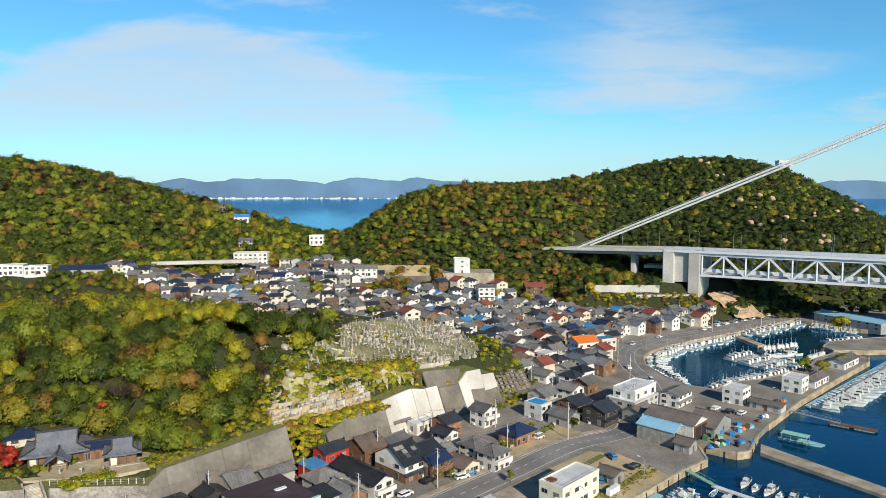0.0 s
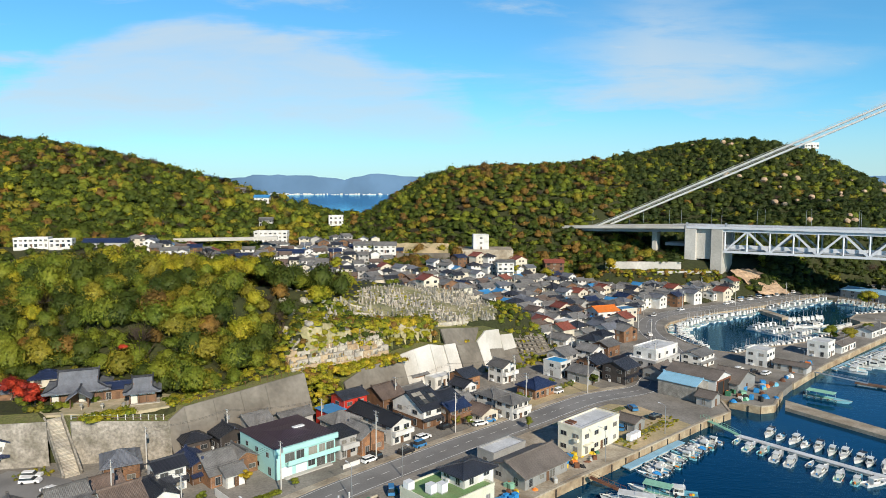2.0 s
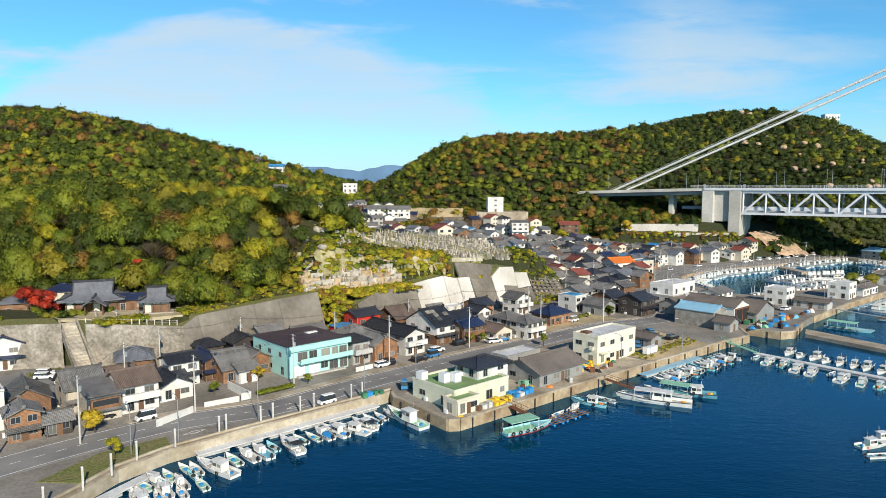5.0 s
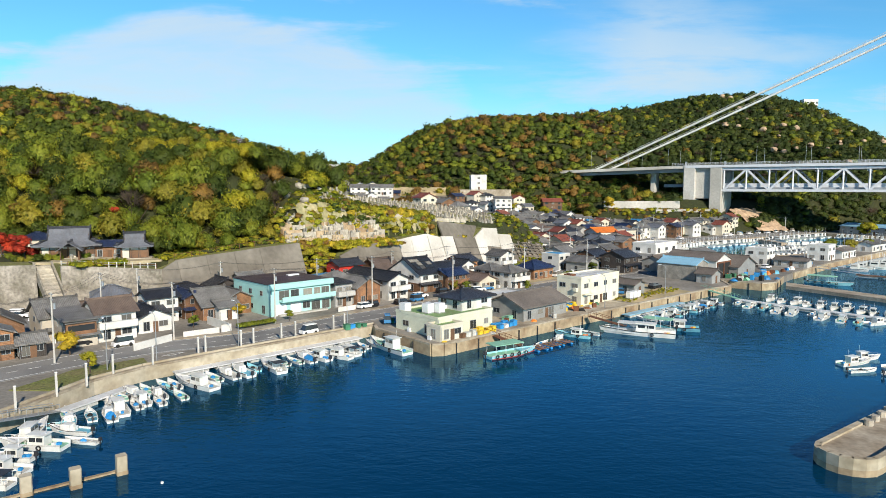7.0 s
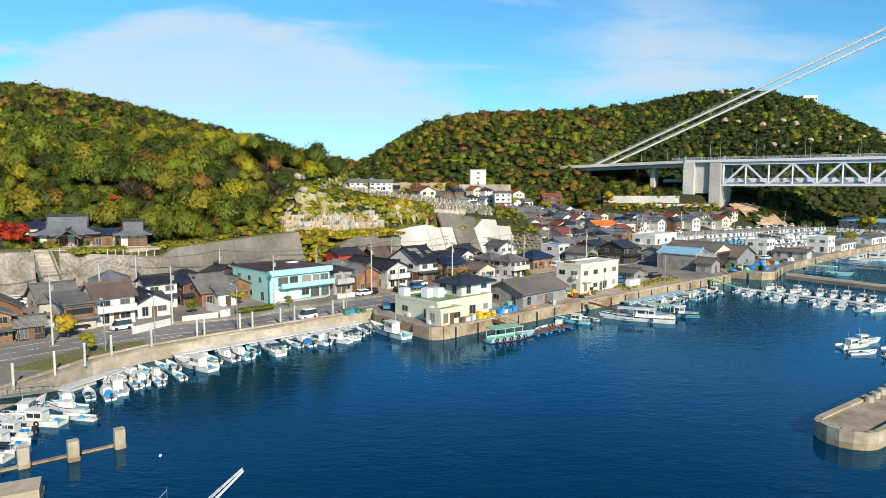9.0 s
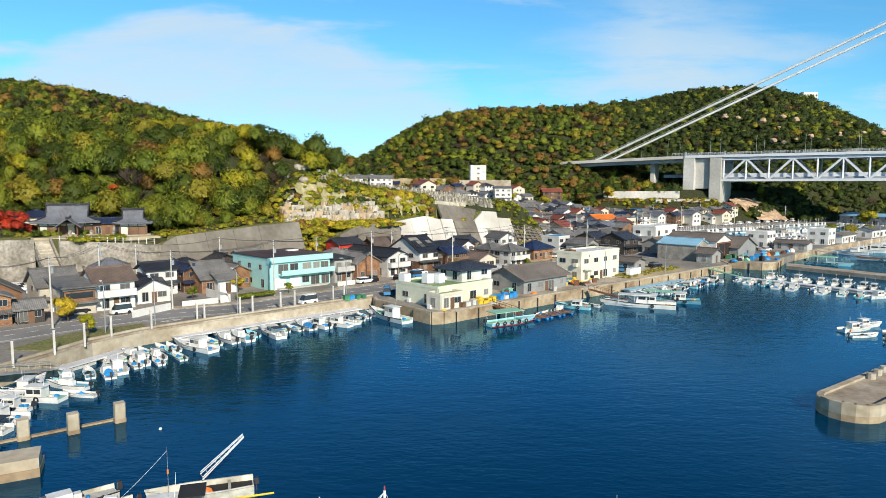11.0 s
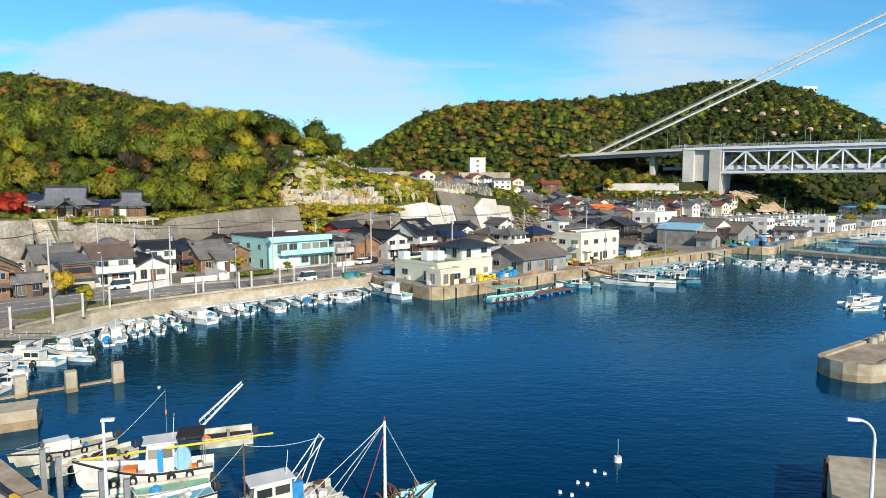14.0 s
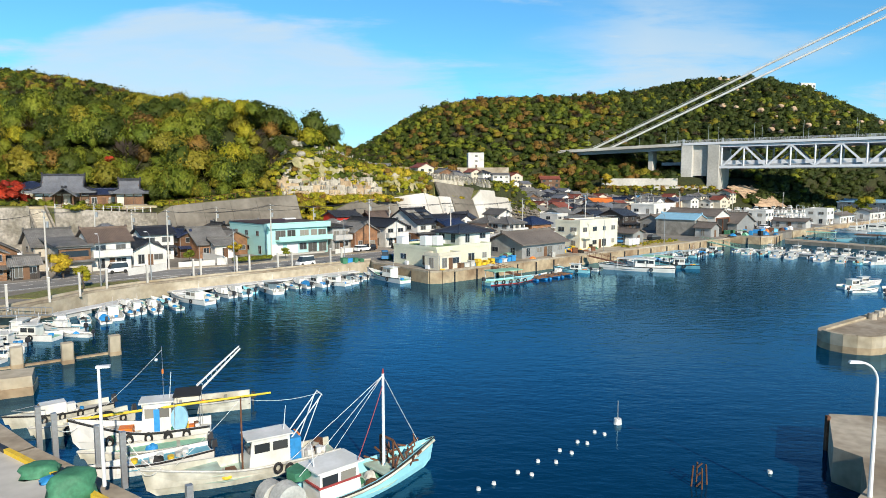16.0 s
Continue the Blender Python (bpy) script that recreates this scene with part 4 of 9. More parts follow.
# by the car park
building(0, 0, 7.5, 9, 5.8, "gable", W, TN, "white two-storey house with timber balcony front", at=(-106.5, 141.5), z=3.2, yaw=30, turn=True)
building(0, 0, 7.2, 5.5, 2.9, "gable", M["board_orange"], TG, "brown timber house with grey tiled roof", at=(-100.6, 146.8), z=3.4, yaw=15)
building(0, 0, 8.0, 5.5, 3.2, "gable", BB, TG, "low timber house with grey tiled roof", at=(-104.0, 152.5), z=4.4, yaw=15)
building(0, 0, 4.6, 4.4, 2.8, "gable", M["board_orange"], TR, "small shed with rusty striped sheet roof", at=(-92.6, 147.2), z=4.4, yaw=25, wins=(1, 1))
building(0, 0, 7.0, 9, 3.6, "gable", BB, TG, "old brown house with weathered grey tiled gable roof", at=(-80.4, 110.8), yaw=40, turn=True, pitch=0.6)
building(0, 0, 5.6, 8, 6.6, "flat", W, M["glass"], "tall white house with dark solar roof", at=(-83.2, 104.0), yaw=44, wins=(1, 2))
building(0, 0, 4.6, 5.2, 4.4, "gable", M["board_orange"], TG, "timber two-storey house with grey gable roof", at=(-73.6, 100.4), yaw=42, turn=True)
building(0, 0, 3.8, 4.5, 2.4, "gable", BK, TG, "low dark timber house with grey roof", at=(-69.4, 102.8), yaw=42)
building(0, 0, 6.5, 7, 4.4, "gable", CR, TG, "cream house with grey tiled roof and a hedge", at=(-81.5, 93.5), yaw=44)
# behind the teal house
building(0, 0, 5.6, 5.2, 3.4, "hip", BK, TK, "small dark timber house with black tiled roof", at=(-63.0, 148.6), z=3.6, yaw=45)
building(0, 0, 6.6, 5.4, 3.9, "gable", BK, TK, "dark timber house with black tiled gable roof", at=(-55.6, 151.5), z=3.6, yaw=45, turn=True)
building(0, 0, 6.2, 8.5, 3.2, "gable", GR, TG, "grey house with long grey tiled roof under the retaining wall", at=(-52.0, 160.0), z=4, yaw=45)
building(0, 0, 8.5, 5.0, 2.9, "gable", GR, TG, "low grey tiled sheds under the retaining wall", at=(-43.6, 165.6), z=4, yaw=45, wins=(0, 0), door=False)
building(0, 0, 4.8, 6.5, 5.2, "shed", GR, TK, "dark grey two-storey house with glazed balcony", at=(-28.4, 149.8), yaw=45, wins=(2, 1), pitch=0.12, balcony=True)
building(0, 0, 6.6, 8.0, 4.2, "gable", M["board_orange"], TG, "brown timber house with grey gable roof and red porch roofs", at=(-23.6, 153.2), yaw=45, turn=True, pitch=0.55)
building(0, 0, 7.4, 7.0, 4.5, "hip", GR, TG, "house with large grey tiled hip roof", at=(-30.6, 161.4), yaw=45, pitch=0.45)
building(0, 0, 6.2, 17.0, 5.0, "gable", W, TK, "long white-fronted house with black tiled roof and skylights", at=(-20.6, 163.0), yaw=45, turn=True, wins=(2, 3), pitch=0.45, balcony=True, over=0.7)
red = building(0, 0, 7.6, 6.0, 6.0, "gable", M["red_wall"], TK, "bright red two-storey house with black tiled roof", at=(-30.6, 174.6), z=3.6, yaw=45, wins=(2, 1), pitch=0.36)
part("porch_roof", Geo().box(-9.4, -3.75, -4.3, 2.5, 3.6, 3.8), M["sheet_blue"], red, "sky-blue sheet roof")
part("porch", Geo().box(-9.1, -3.8, -3.9, 2.2, -1, 3.6), M["red_wall"], red)
building(0, 0, 7.5, 9.0, 4.2, "gable", BB, TB, "brown timber house with brown tiled gable", at=(-22.0, 182.0), z=3.6, yaw=45, pitch=0.55)
building(0, 0, 7.0, 6.0, 3.2, "gable", BB, TG, "low timber house with grey solar-panelled roof", at=(-14.5, 188.5), z=3.6, yaw=45)
solar = building(0, 0, 7.4, 12.4, 5.0, "gable", W, TK, "white and brown house with solar panels on the roof", at=(-11.6, 173.0), yaw=45, wins=(2, 2), pitch=0.55, band=(M["board_brown"], 2.5))
for i in range(4):
    for j in range(3):
        part("solar_panel", Geo().box(-0.75, 0.75, -0.66, 0.66, 0, 0.06), M["glass"], solar, m=pose(-2.6 + 1.62 * i, -1.5 - 1.4 * j, 7.93 - 0.77 * j, 28.8, 0, 0))
building(0, 0, 7.5, 8.0, 4.8, "gable", BB, TK, "dark house with black tiled roof", at=(-5.8, 178.5), yaw=45, wins=(2, 1))
building(0, 0, 7.0, 5.4, 4.4, "gable", BB, TN, "brown two-storey house with navy roofs and verandas", at=(-2.2, 172.4), yaw=45, wins=(3, 1), balcony=True)
building(0, 0, 6.0, 5.0, 3.2, "gable", M["board_orange"], TG, "small orange timber house under the white slope", at=(-14.6, 205.2), z=3.8, yaw=45)
building(0, 0, 8.0, 4.4, 2.8, "flat", W, M["flat_white"], "low white flat-roofed store under the white slope", at=(-7.0, 205.0), z=3.6, yaw=45, wins=(2, 1))
building(0, 0, 5.2, 6.0, 4.6, "gable", W, TK, "white two-storey house with black tiled roof", at=(0.6, 192.4), yaw=45, turn=True, pitch=0.5)
building(0, 0, 6.5, 7.2, 4.2, "gable", M["board_orange"], TK, "timber house with dark roof and orange boards", at=(1.0, 203.2), z=3.4, yaw=45)
building(0, 0, 6.6, 6.2, 5.2, "gable", W, TG, "white two-storey house with balcony under the retaining wall", at=(13.4, 211.8), z=3.2, yaw=45, balcony=True, turn=True)
building(0, 0, 6.6, 6.2, 4.6, "hip", W, TG, "white two-storey house with grey hip roof and garden", at=(14.0, 177.6), yaw=45, wins=(3, 2), balcony=True)
building(0, 0, 6.2, 6.5, 4.4, "hip", W, TG, "two-storey house with wide grey tiled roofs", at=(9.0, 183.6), yaw=45)
building(0, 0, 6.4, 6.0, 2.8, "gable", CR, TB, "cream single-storey house with brown tiled roof", at=(5.6, 173.8), yaw=45, turn=True)
building(0, 0, 6.4, 5.5, 3.2, "gable", BB, TG, "low timber house with weathered roof and porch", at=(-0.6, 181.6), yaw=45)
building(0, 0, 9.2, 7.0, 3.3, "hip", M["board_orange"], TN, "single-storey house with wide navy tiled hip roof", at=(22.8, 197.2), yaw=45, wins=(4, 2), pitch=0.5)
aa_ = building(0, 0, 6.0, 7.0, 5.0, "flat", M["plaster_pale"], M["flat_white"], "pale house with bright blue flat roof", at=(32.4, 219.0), yaw=45, wins=(2, 1))
part("roof_sheet", Geo().box(-2.4, 2.4, -2.4, 2.9, 5.1, 5.3), M["sheet_bright"], aa_, "bright blue roof sheet")
building(0, 0, 6.6, 8.0, 3.4, "gable", SG, TG, "grey shed-like house with grey tiled roof", at=(40.0, 212.2), yaw=45, turn=True, wins=(1, 1))
building(0, 0, 8.4, 8.4, 5.0, "gable", M["board_dark"], TK, "dark timber house with black tiled roof and green awning", at=(52.4, 213.6), yaw=45)
building(0, 0, 8.4, 8.0, 4.4, "gable", M["board_orange"], TK, "timber house with dark tiled roof", at=(45.2, 222.0), yaw=45)
building(0, 0, 7.4, 8.0, 4.6, "gable", GR, TG, "grey house with tiled roof behind the boatyard", at=(36.0, 232.0), yaw=45)
building(0, 0, 7.4, 7.0, 4.6, "gable", W, TG, "white house with grey tiled roof", at=(47.0, 238.0), yaw=45, turn=True)
building(0, 0, 8.0, 7.0, 4.2, "gable", BB, TG, "brown house with grey tiled roof", at=(55.0, 248.0), yaw=45)

# harbour side
green = building(0, 0, 14.6, 11.8, 3.4, "flat", M["plaster_pale_green"], M["flat_green"], "pale green-white flat-roofed building with green roof coating", at=(-2.6, 125.6), yaw=45, wins=(4, 2), door=False, category="building")
pent = building(0, 0, 8.6, 6.4, 2.35, "hip", W, TK, "white upper house with dark hip roof on a green roof", at=(1.4, 129.4), yaw=45, z=6.45, wins=(2, 2), over=0.8, pitch=0.32, door=False)
building(0, 0, 5.6, 3.6, 2.6, "flat", CR, M["flat_green"], "small cream annex with green flat roof", at=(-2.3, 116.4), yaw=45, wins=(2, 1))
for dx, dy, hh in ((-6.4, 3.6, 1.7), (-4.4, -0.6, 1.9), (-2.6, -1.8, 1.9)):
    tank = thing("roof_tank", pose(*xy(9.0 + dx, -8.6 + dy), 6.45, 0, 0, 46), "white boxed water tank on a flat roof", "water tank", "roof tanks")
    part("tank_body", Geo().box(-0.8, 0.8, -0.8, 0.8, 0.2, hh), M["white_metal"], tank)
    part("tank_stand", Geo().box(-0.85, 0.85, -0.85, 0.85, 0, 0.2), M["grey_metal"], tank)
building(0, 0, 14.5, 9.6, 3.0, "gable", SG, M["sheet_brown"], "long fish shed with weathered brown roof", at=(15.0, 139.6), yaw=45, wins=(4, 2), pitch=0.4, over=0.8, name="shed", category="shed")
building(0, 0, 11.0, 5.0, 3.3, "flat", SG, M["flat_white"], "low store with pale roof behind the fish shed", at=(9.4, 147.4), yaw=45, wins=(3, 1), name="shed", category="shed")
white = building(0, 0, 15.8, 6.8, 6.4, "flat", M["plaster_ivory"], M["flat_white"], "ivory two-storey harbour office with flat roof", at=(31.2, 156.8), yaw=45, wins=(4, 2), category="building", name="harbour_office")
for a in ((-7.6, 7.6, -3.2, -3.15), (-7.6, 7.6, 3.15, 3.2), (-7.6, -7.55, -3.15, 3.15), (7.55, 7.6, -3.15, 3.15)):
    part("roof_rail", Geo().box(*a, 7.3, 7.36), M["grey_metal"], white)
part("stair_head", Geo().box(-6.5, -4.6, 0.4, 2.4, 6.4, 6.9), M["rust"], white, "rusty roof hatch")
part("condenser", Geo().box(-8.6, -7.95, -2.6, -1.6, 3.4, 4.2), M["plaster_ivory"], white)
part("entrance_canopy", Geo().box(-7.4, -4.0, -4.4, -3.42, 2.6, 2.8), M["plaster_ivory"], white)
building(0, 0, 5.0, 5.2, 2.7, "gable", SG, M["sheet_brown"], "small grey storage hut", at=(44.2, 168.2), yaw=45, wins=(1, 1), turn=True, pitch=0.3, name="shed", category="shed")
tank = thing("fuel_tank", pose(40.6, 163.0, 3.0, 0, 0, 45), "white boxed tanks beside the harbour office", "tank")
for dx in (-1.7, 0.0, 1.7):
    part("tank_body", Geo().block(dx, -3.4, 0.3, 1.4, 1.4, 1.5, 0, 0.12), M["white_metal"], tank)
    part("tank_stand", Geo().block(dx, -3.4, 0, 1.2, 1.2, 0.3), M["grey_metal"], tank)
building(0, 0, 8.0, 12.0, 4.6, "gable", M["board_grey"], M["sheet_ltblue"], "grey boarded boat shed with pale blue roof", at=(67.4, 197.8), yaw=45, turn=True, wins=(0, 0), pitch=0.34, over=0.3, name="shed", category="shed")
building(0, 0, 5.4, 4.6, 2.7, "gable", SG, M["sheet_brown"], "lean-to of corrugated sheet beside the boat shed", at=(71.8, 189.0), yaw=45, turn=True, wins=(0, 1), name="shed", category="shed")
yard = building(0, 0, 10.0, 16, 5.4, "gable", M["plaster_pale"], M["sheet_brown"], "large boatyard shed with open rusty front", at=(74.0, 203.8), yaw=45, turn=True, wins=(0, 0), pitch=0.36, over=0.4, door=False, name="shed", category="shed")
# black panel on the solid wall paints the shade inside the shed
part("doorway", Geo().box(-4.2, 4.2, -8.08, -7.95, 0, 4.6), M["rubber"], yard, "black panel standing for the shaded open front")
for a in ((-4.6, -4.2, 0, 5.0), (4.2, 4.6, 0, 5.0), (-4.2, 4.2, 4.6, 5.0), (-0.15, 0.15, 0, 4.6)):
    part("door_frame", Geo().box(a[0], a[1], -8.3, -7.95, a[2], a[3]), M["rust"], yard)
building(0, 0, 13, 8.5, 3.2, "gable", SG, M["sheet_brown"], "wide grey boatyard shed with brown roof", at=(86.0, 206.5), yaw=45, turn=True, wins=(0, 1), name="shed", category="shed")
building(0, 0, 8.5, 8.0, 3.2, "gable", SG, M["sheet_brown"], "low boatyard store with brown roof", at=(66.0, 216.0), yaw=45, name="shed", category="shed")
building(0, 0, 7.6, 7.2, 5.6, "flat", W, M["flat_white"], "white two-storey harbour building with flat roof and red door", at=(107.4, 235.4), yaw=45, wins=(3, 2), category="building")
building(0, 0, 10.5, 5.0, 2.4, "gable", GR, M["sheet_brown"], "long low storage hut with brown roof", at=(114.6, 226.6), yaw=-45, wins=(3, 1), pitch=0.25, name="shed", category="shed")
building(0, 0, 8.6, 7.0, 5.6, "flat", W, M["flat_white"], "white cube-shaped harbour building", at=(136.4, 249.4), yaw=45, wins=(2, 2), category="building")
building(0, 0, 15, 5.5, 3.0, "gable", W, M["sheet_brown"], "long white hut with brown roof on the pier", at=(149, 258.4), yaw=42, wins=(5, 1), pitch=0.25, name="shed", category="shed")
building(0, 0, 18, 6.5, 3.2, "gable", W, TG, "white hut with grey tiled roof among trees on the pier", at=(178, 287), yaw=41, wins=(4, 1), pitch=0.3, name="shed", category="shed")
building(0, 0, 17, 11, 4.6, "flat", GR, M["flat_white"], "wide grey concrete fish hall with pale roof", at=(67.2, 228.0), yaw=45, wins=(5, 3), category="building")
building(0, 0, 15.4, 8.4, 3.4, "flat", W, M["flat_white"], "white upper storey on the fish hall", at=(68.4, 229.6), yaw=45, z=7.6, wins=(3, 2), door=False, category="building")
building(0, 0, 11, 7, 4.4, "gable", W, TG, "white harbour house with grey roof", at=(84.6, 233.6), yaw=45, wins=(3, 2), pitch=0.3)
building(0, 0, 8.0, 7.0, 4.6, "flat", W, M["flat_white"], "white flat-roofed house among the old roofs", at=(46.2, 292.6), yaw=40, wins=(2, 2), category="building")
building(0, 0, 11.5, 9.5, 6.4, "gable", W, M["tile_orange"], "white house with bright orange tiled roof", at=(67, 310), yaw=22, wins=(3, 3), pitch=0.36)
building(0, 0, 9, 8, 6.2, "flat", CR, M["sheet_blue"], "cream house with blue flat roof beside the orange roof", at=(78.5, 316), yaw=25, wins=(3, 2))
building(0, 0, 40, 14, 4.4, "gable", SG, M["sheet_ltblue"], "long fish market hall with pale blue roof", at=(240, 379), yaw=-66, wins=(8, 2), pitch=0.2, name="shed", category="shed")

# temple on its terrace
TZ = 12.7
def hall_roof(w, d, rise, over):
    """Hip-and-gable tiled roof with a concave sweep and lifted corners, its eaves at z = 0; returns roof, ridges and gable boards."""
    hw, hd = w / 2 + over, d / 2 + over
    xk = hw - 0.5 * hd
    lev = ((hd, 0.0, hw), (hd * 0.8, 0.1, hw - 0.19 * hd), (hd * 0.55, 0.32, xk + 0.05), (hd * 0.28, 0.62, xk), (0.03, 1.0, xk))
    g, rd, gb = Geo(), Geo(), Geo()
    row = lambda k, sy: [(-lev[k][2], sy * lev[k][0], lev[k][1] * rise + (0.35 if k == 0 else 0)), (-lev[k][2] * 0.5, sy * lev[k][0], lev[k][1] * rise), (lev[k][2] * 0.5, sy * lev[k][0], lev[k][1] * rise), (lev[k][2], sy * lev[k][0], lev[k][1] * rise + (0.35 if k == 0 else 0))]
    for k in range(4):
        for sy in (-1, 1):
            lo, hi = row(k, sy), row(k + 1, sy)
            for i in range(3):
                q = [lo[i], lo[i + 1], hi[i + 1], hi[i]]
                g.face(q if sy < 0 else q[::-1])
            if k == 0:
                for i in range(3):
                    g.face([lo[i], lo[i + 1], (lo[i + 1][0], lo[i + 1][1], lo[i + 1][2] - 0.28), (lo[i][0], lo[i][1], lo[i][2] - 0.28)])
        if k < 2:
            for sx in (-1, 1):
                i = 0 if sx < 0 else 3
                q = [row(k, 1)[i], row(k, -1)[i], row(k + 1, -1)[i], row(k + 1, 1)[i]]
                g.face(q if sx < 0 else q[::-1])
                if k == 0:
                    p1, p2 = row(0, 1)[i], row(0, -1)[i]
                    g.face([p1, p2, (p2[0], p2[1], p2[2] - 0.28), (p1[0], p1[1], p1[2] - 0.28)])
    g.box(-hw + 0.1, hw - 0.1, -hd + 0.1, hd - 0.1, -0.25, -0.05)
    for sx in (-1, 1):
        x = sx * (xk - 0.25)
        gb.prism([(x - 0.06, -hd * 0.5), (x + 0.06, -hd * 0.5), (x + 0.06, hd * 0.5), (x - 0.06, hd * 0.5)], 0.3 * rise, 0.36 * rise)
        gb.solid([(x - 0.06, -hd * 0.5, 0.36 * rise), (x + 0.06, -hd * 0.5, 0.36 * rise), (x + 0.06, hd * 0.5, 0.36 * rise), (x - 0.06, hd * 0.5, 0.36 * rise)], [(x - 0.06, -0.05, 0.95 * rise), (x + 0.06, -0.05, 0.95 * rise), (x + 0.06, 0.05, 0.95 * rise), (x - 0.06, 0.05, 0.95 * rise)])
        for sy in (-1, 1):
            for k in (2, 3):
                rd.bar((sx * xk, sy * lev[k][0], lev[k][1] * rise + 0.1), (sx * xk, sy * lev[k + 1][0], lev[k + 1][1] * rise + 0.1), 0.3, 0.26)
            for k in (0, 1):
                i = 0 if sx < 0 else 3
                rd.bar(Vector(row(k, sy)[i]) + Vector((0, 0, 0.1)), Vector(row(k + 1, sy)[i]) + Vector((0, 0, 0.1)), 0.28, 0.24)
    rd.box(-xk - 0.1, xk + 0.1, -0.2, 0.2, rise, rise + 0.55)
    for sx in (-1, 1):
        rd.box(sx * (xk + 0.1) - 0.15, sx * (xk + 0.1) + 0.15, -0.32, 0.32, rise - 0.1, rise + 0.85)
    return g, rd, gb


def temple_hall(x, y, z, w, d, h, rise, over, label, porch=False):
    t = thing("temple_hall", pose(x, y, z, 0, 0, 24), label, "temple")
    part("base", Geo().box(-w / 2 - 0.9, w / 2 + 0.9, -d / 2 - 0.9, d / 2 + 0.9, -1.5, 0.45), M["stone"], t)
    part("wall", Geo().box(-w / 2, w / 2, -d / 2, d / 2, 0.45, h), M["board_dark"], t)
    part("plaster_band", Geo().box(-w / 2 - 0.02, w / 2 + 0.02, -d / 2 - 0.02, d / 2 + 0.02, h - 0.75, h - 0.25), M["plaster_white"], t)
    n = max(3, round(w / 1.9))
    for i in range(n + 1):
        xx = -w / 2 + w * i / n
        for sy in (-1, 1):
            part("post", Geo().box(xx - 0.13, xx + 0.13, sy * d / 2 - 0.13, sy * d / 2 + 0.13, 0.4, h), M["wood_trim"], t)
        if i < n:
            part("sliding_door", Geo().box(xx + 0.25, xx + w / n - 0.25, -d / 2 - 0.05, -d / 2 + 0.02, 0.5, h - 0.85), M["board_brown"] if i % 3 else M["paper_screen"], t)
    for sy in (-1, 1):
        part("beam", Geo().box(-w / 2 - 0.3, w / 2 + 0.3, sy * d / 2 - 0.16, sy * d / 2 + 0.16, h - 0.25, h), M["wood_trim"], t)
    g, rd, gb = hall_roof(w, d, rise, over)
    r = part("roof", g, TS, t, m=pose(0, 0, h + 0.1))
    part("ridge", rd, TK, r, "dark ridge tiles")
    part("gable_board", gb, M["board_brown"], r)
    if porch:
        pr = part("porch_roof", roof_geo(4.6, 4.2, 1.5, 0.7, "gable", 0.22), TS, t, m=pose(0.8, -d / 2 - 2.4, h - 0.5, 0, 0, 90))
        part("ridge", ridge_geo(4.6, 4.2, 1.5, 0.7, "gable"), TK, pr, "dark ridge tiles")
        for sx in (-1.1, 2.7):
            for yy in (-d / 2 - 4.2, -d / 2 - 1.2):
                part("porch_post", Geo().tube((sx, yy, -0.3), (sx, yy, h - 0.45), 0.16, 0.16, 8), M["wood_trim"], t)
    return t


temple_hall(-95.6, 158.6, TZ, 11.5, 8.5, 3.3, 3.9, 1.7, "old temple hall with sweeping silver-grey hip-and-gable roof", True)
temple_hall(-78.8, 157.2, TZ, 5.8, 5.2, 3.2, 2.9, 1.4, "small temple side hall with silver-grey hip-and-gable roof")
building(0, 0, 8, 4.5, 3.0, "gable", BB, TN, "temple corridor with navy tiled roof", at=(-86.8, 160.4), z=TZ, yaw=24, name="temple_corridor", category="temple")
building(0, 0, 9, 6, 3.4, "hip", BB, TS, "low temple residence with grey tiled roof", at=(-114, 158), z=TZ - 1, yaw=24, name="temple_residence", category="temple")
building(0, 0, 7, 6, 4.4, "hip", CR, TN, "cream temple lodging with navy tiled roof", at=(-107.5, 164.5), z=TZ, yaw=24, name="temple_lodging", category="temple")
for lx, ly in ((-90.0, 149.6), (-85.4, 150.4), (-80.6, 151.2)):
    ln = thing("stone_lantern", pose(lx, ly, TZ - 0.4), "grey granite temple lantern on a pedestal", "stone lantern", "stone lanterns")
    part("pedestal", Geo().block(0, 0, 0, 0.9, 0.9, 0.4), M["stone"], ln)
    part("shaft", Geo().tube((0, 0, 0.4), (0, 0, 1.4), 0.17, 0.15, 8), M["stone"], ln)
    part("fire_box", Geo().block(0, 0, 1.4, 0.55, 0.55, 0.5), M["stone"], ln)
    part("cap", Geo().tube((0, 0, 1.9), (0, 0, 2.3), 0.55, 0.08, 8), M["grave_mid"], ln)


def inside(x, y, ring):
    c = False
    for i in range(len(ring)):
        (x0, y0), (x1, y1) = ring[i - 1], ring[i]
        if (y0 > y) != (y1 > y) and x < (x1 - x0) * (y - y0) / (y1 - y0) + x0:
            c = not c
    return c


TOWN = [(-62, 312), (-20, 298), (20, 292), (34, 262), (52, 252), (72, 275), (75, 300), (84, 327), (104, 347), (133, 365), (165, 387), (178, 397), (150, 396), (84, 400), (52, 418), (-10, 418), (-62, 405)]
VALE = [(-205, 392), (-150, 356), (-95, 322), (-62, 312), (-62, 405), (-38, 440), (-60, 482), (-95, 492), (-135, 470), (-152, 436), (-200, 418)]
rng = random.Random(7)
kinds = []
walls = (W, W, CR, GR, BB, W, M["board_orange"], CR, M["plaster_pale"])
roofs = (TG, TG, TK, TG, TB, TG, TK, TS, TG, TK, TG, TS, TG, TN, TG, TK, TR, TG, TS, TG, TK, M["sheet_blue"], TG, TB)
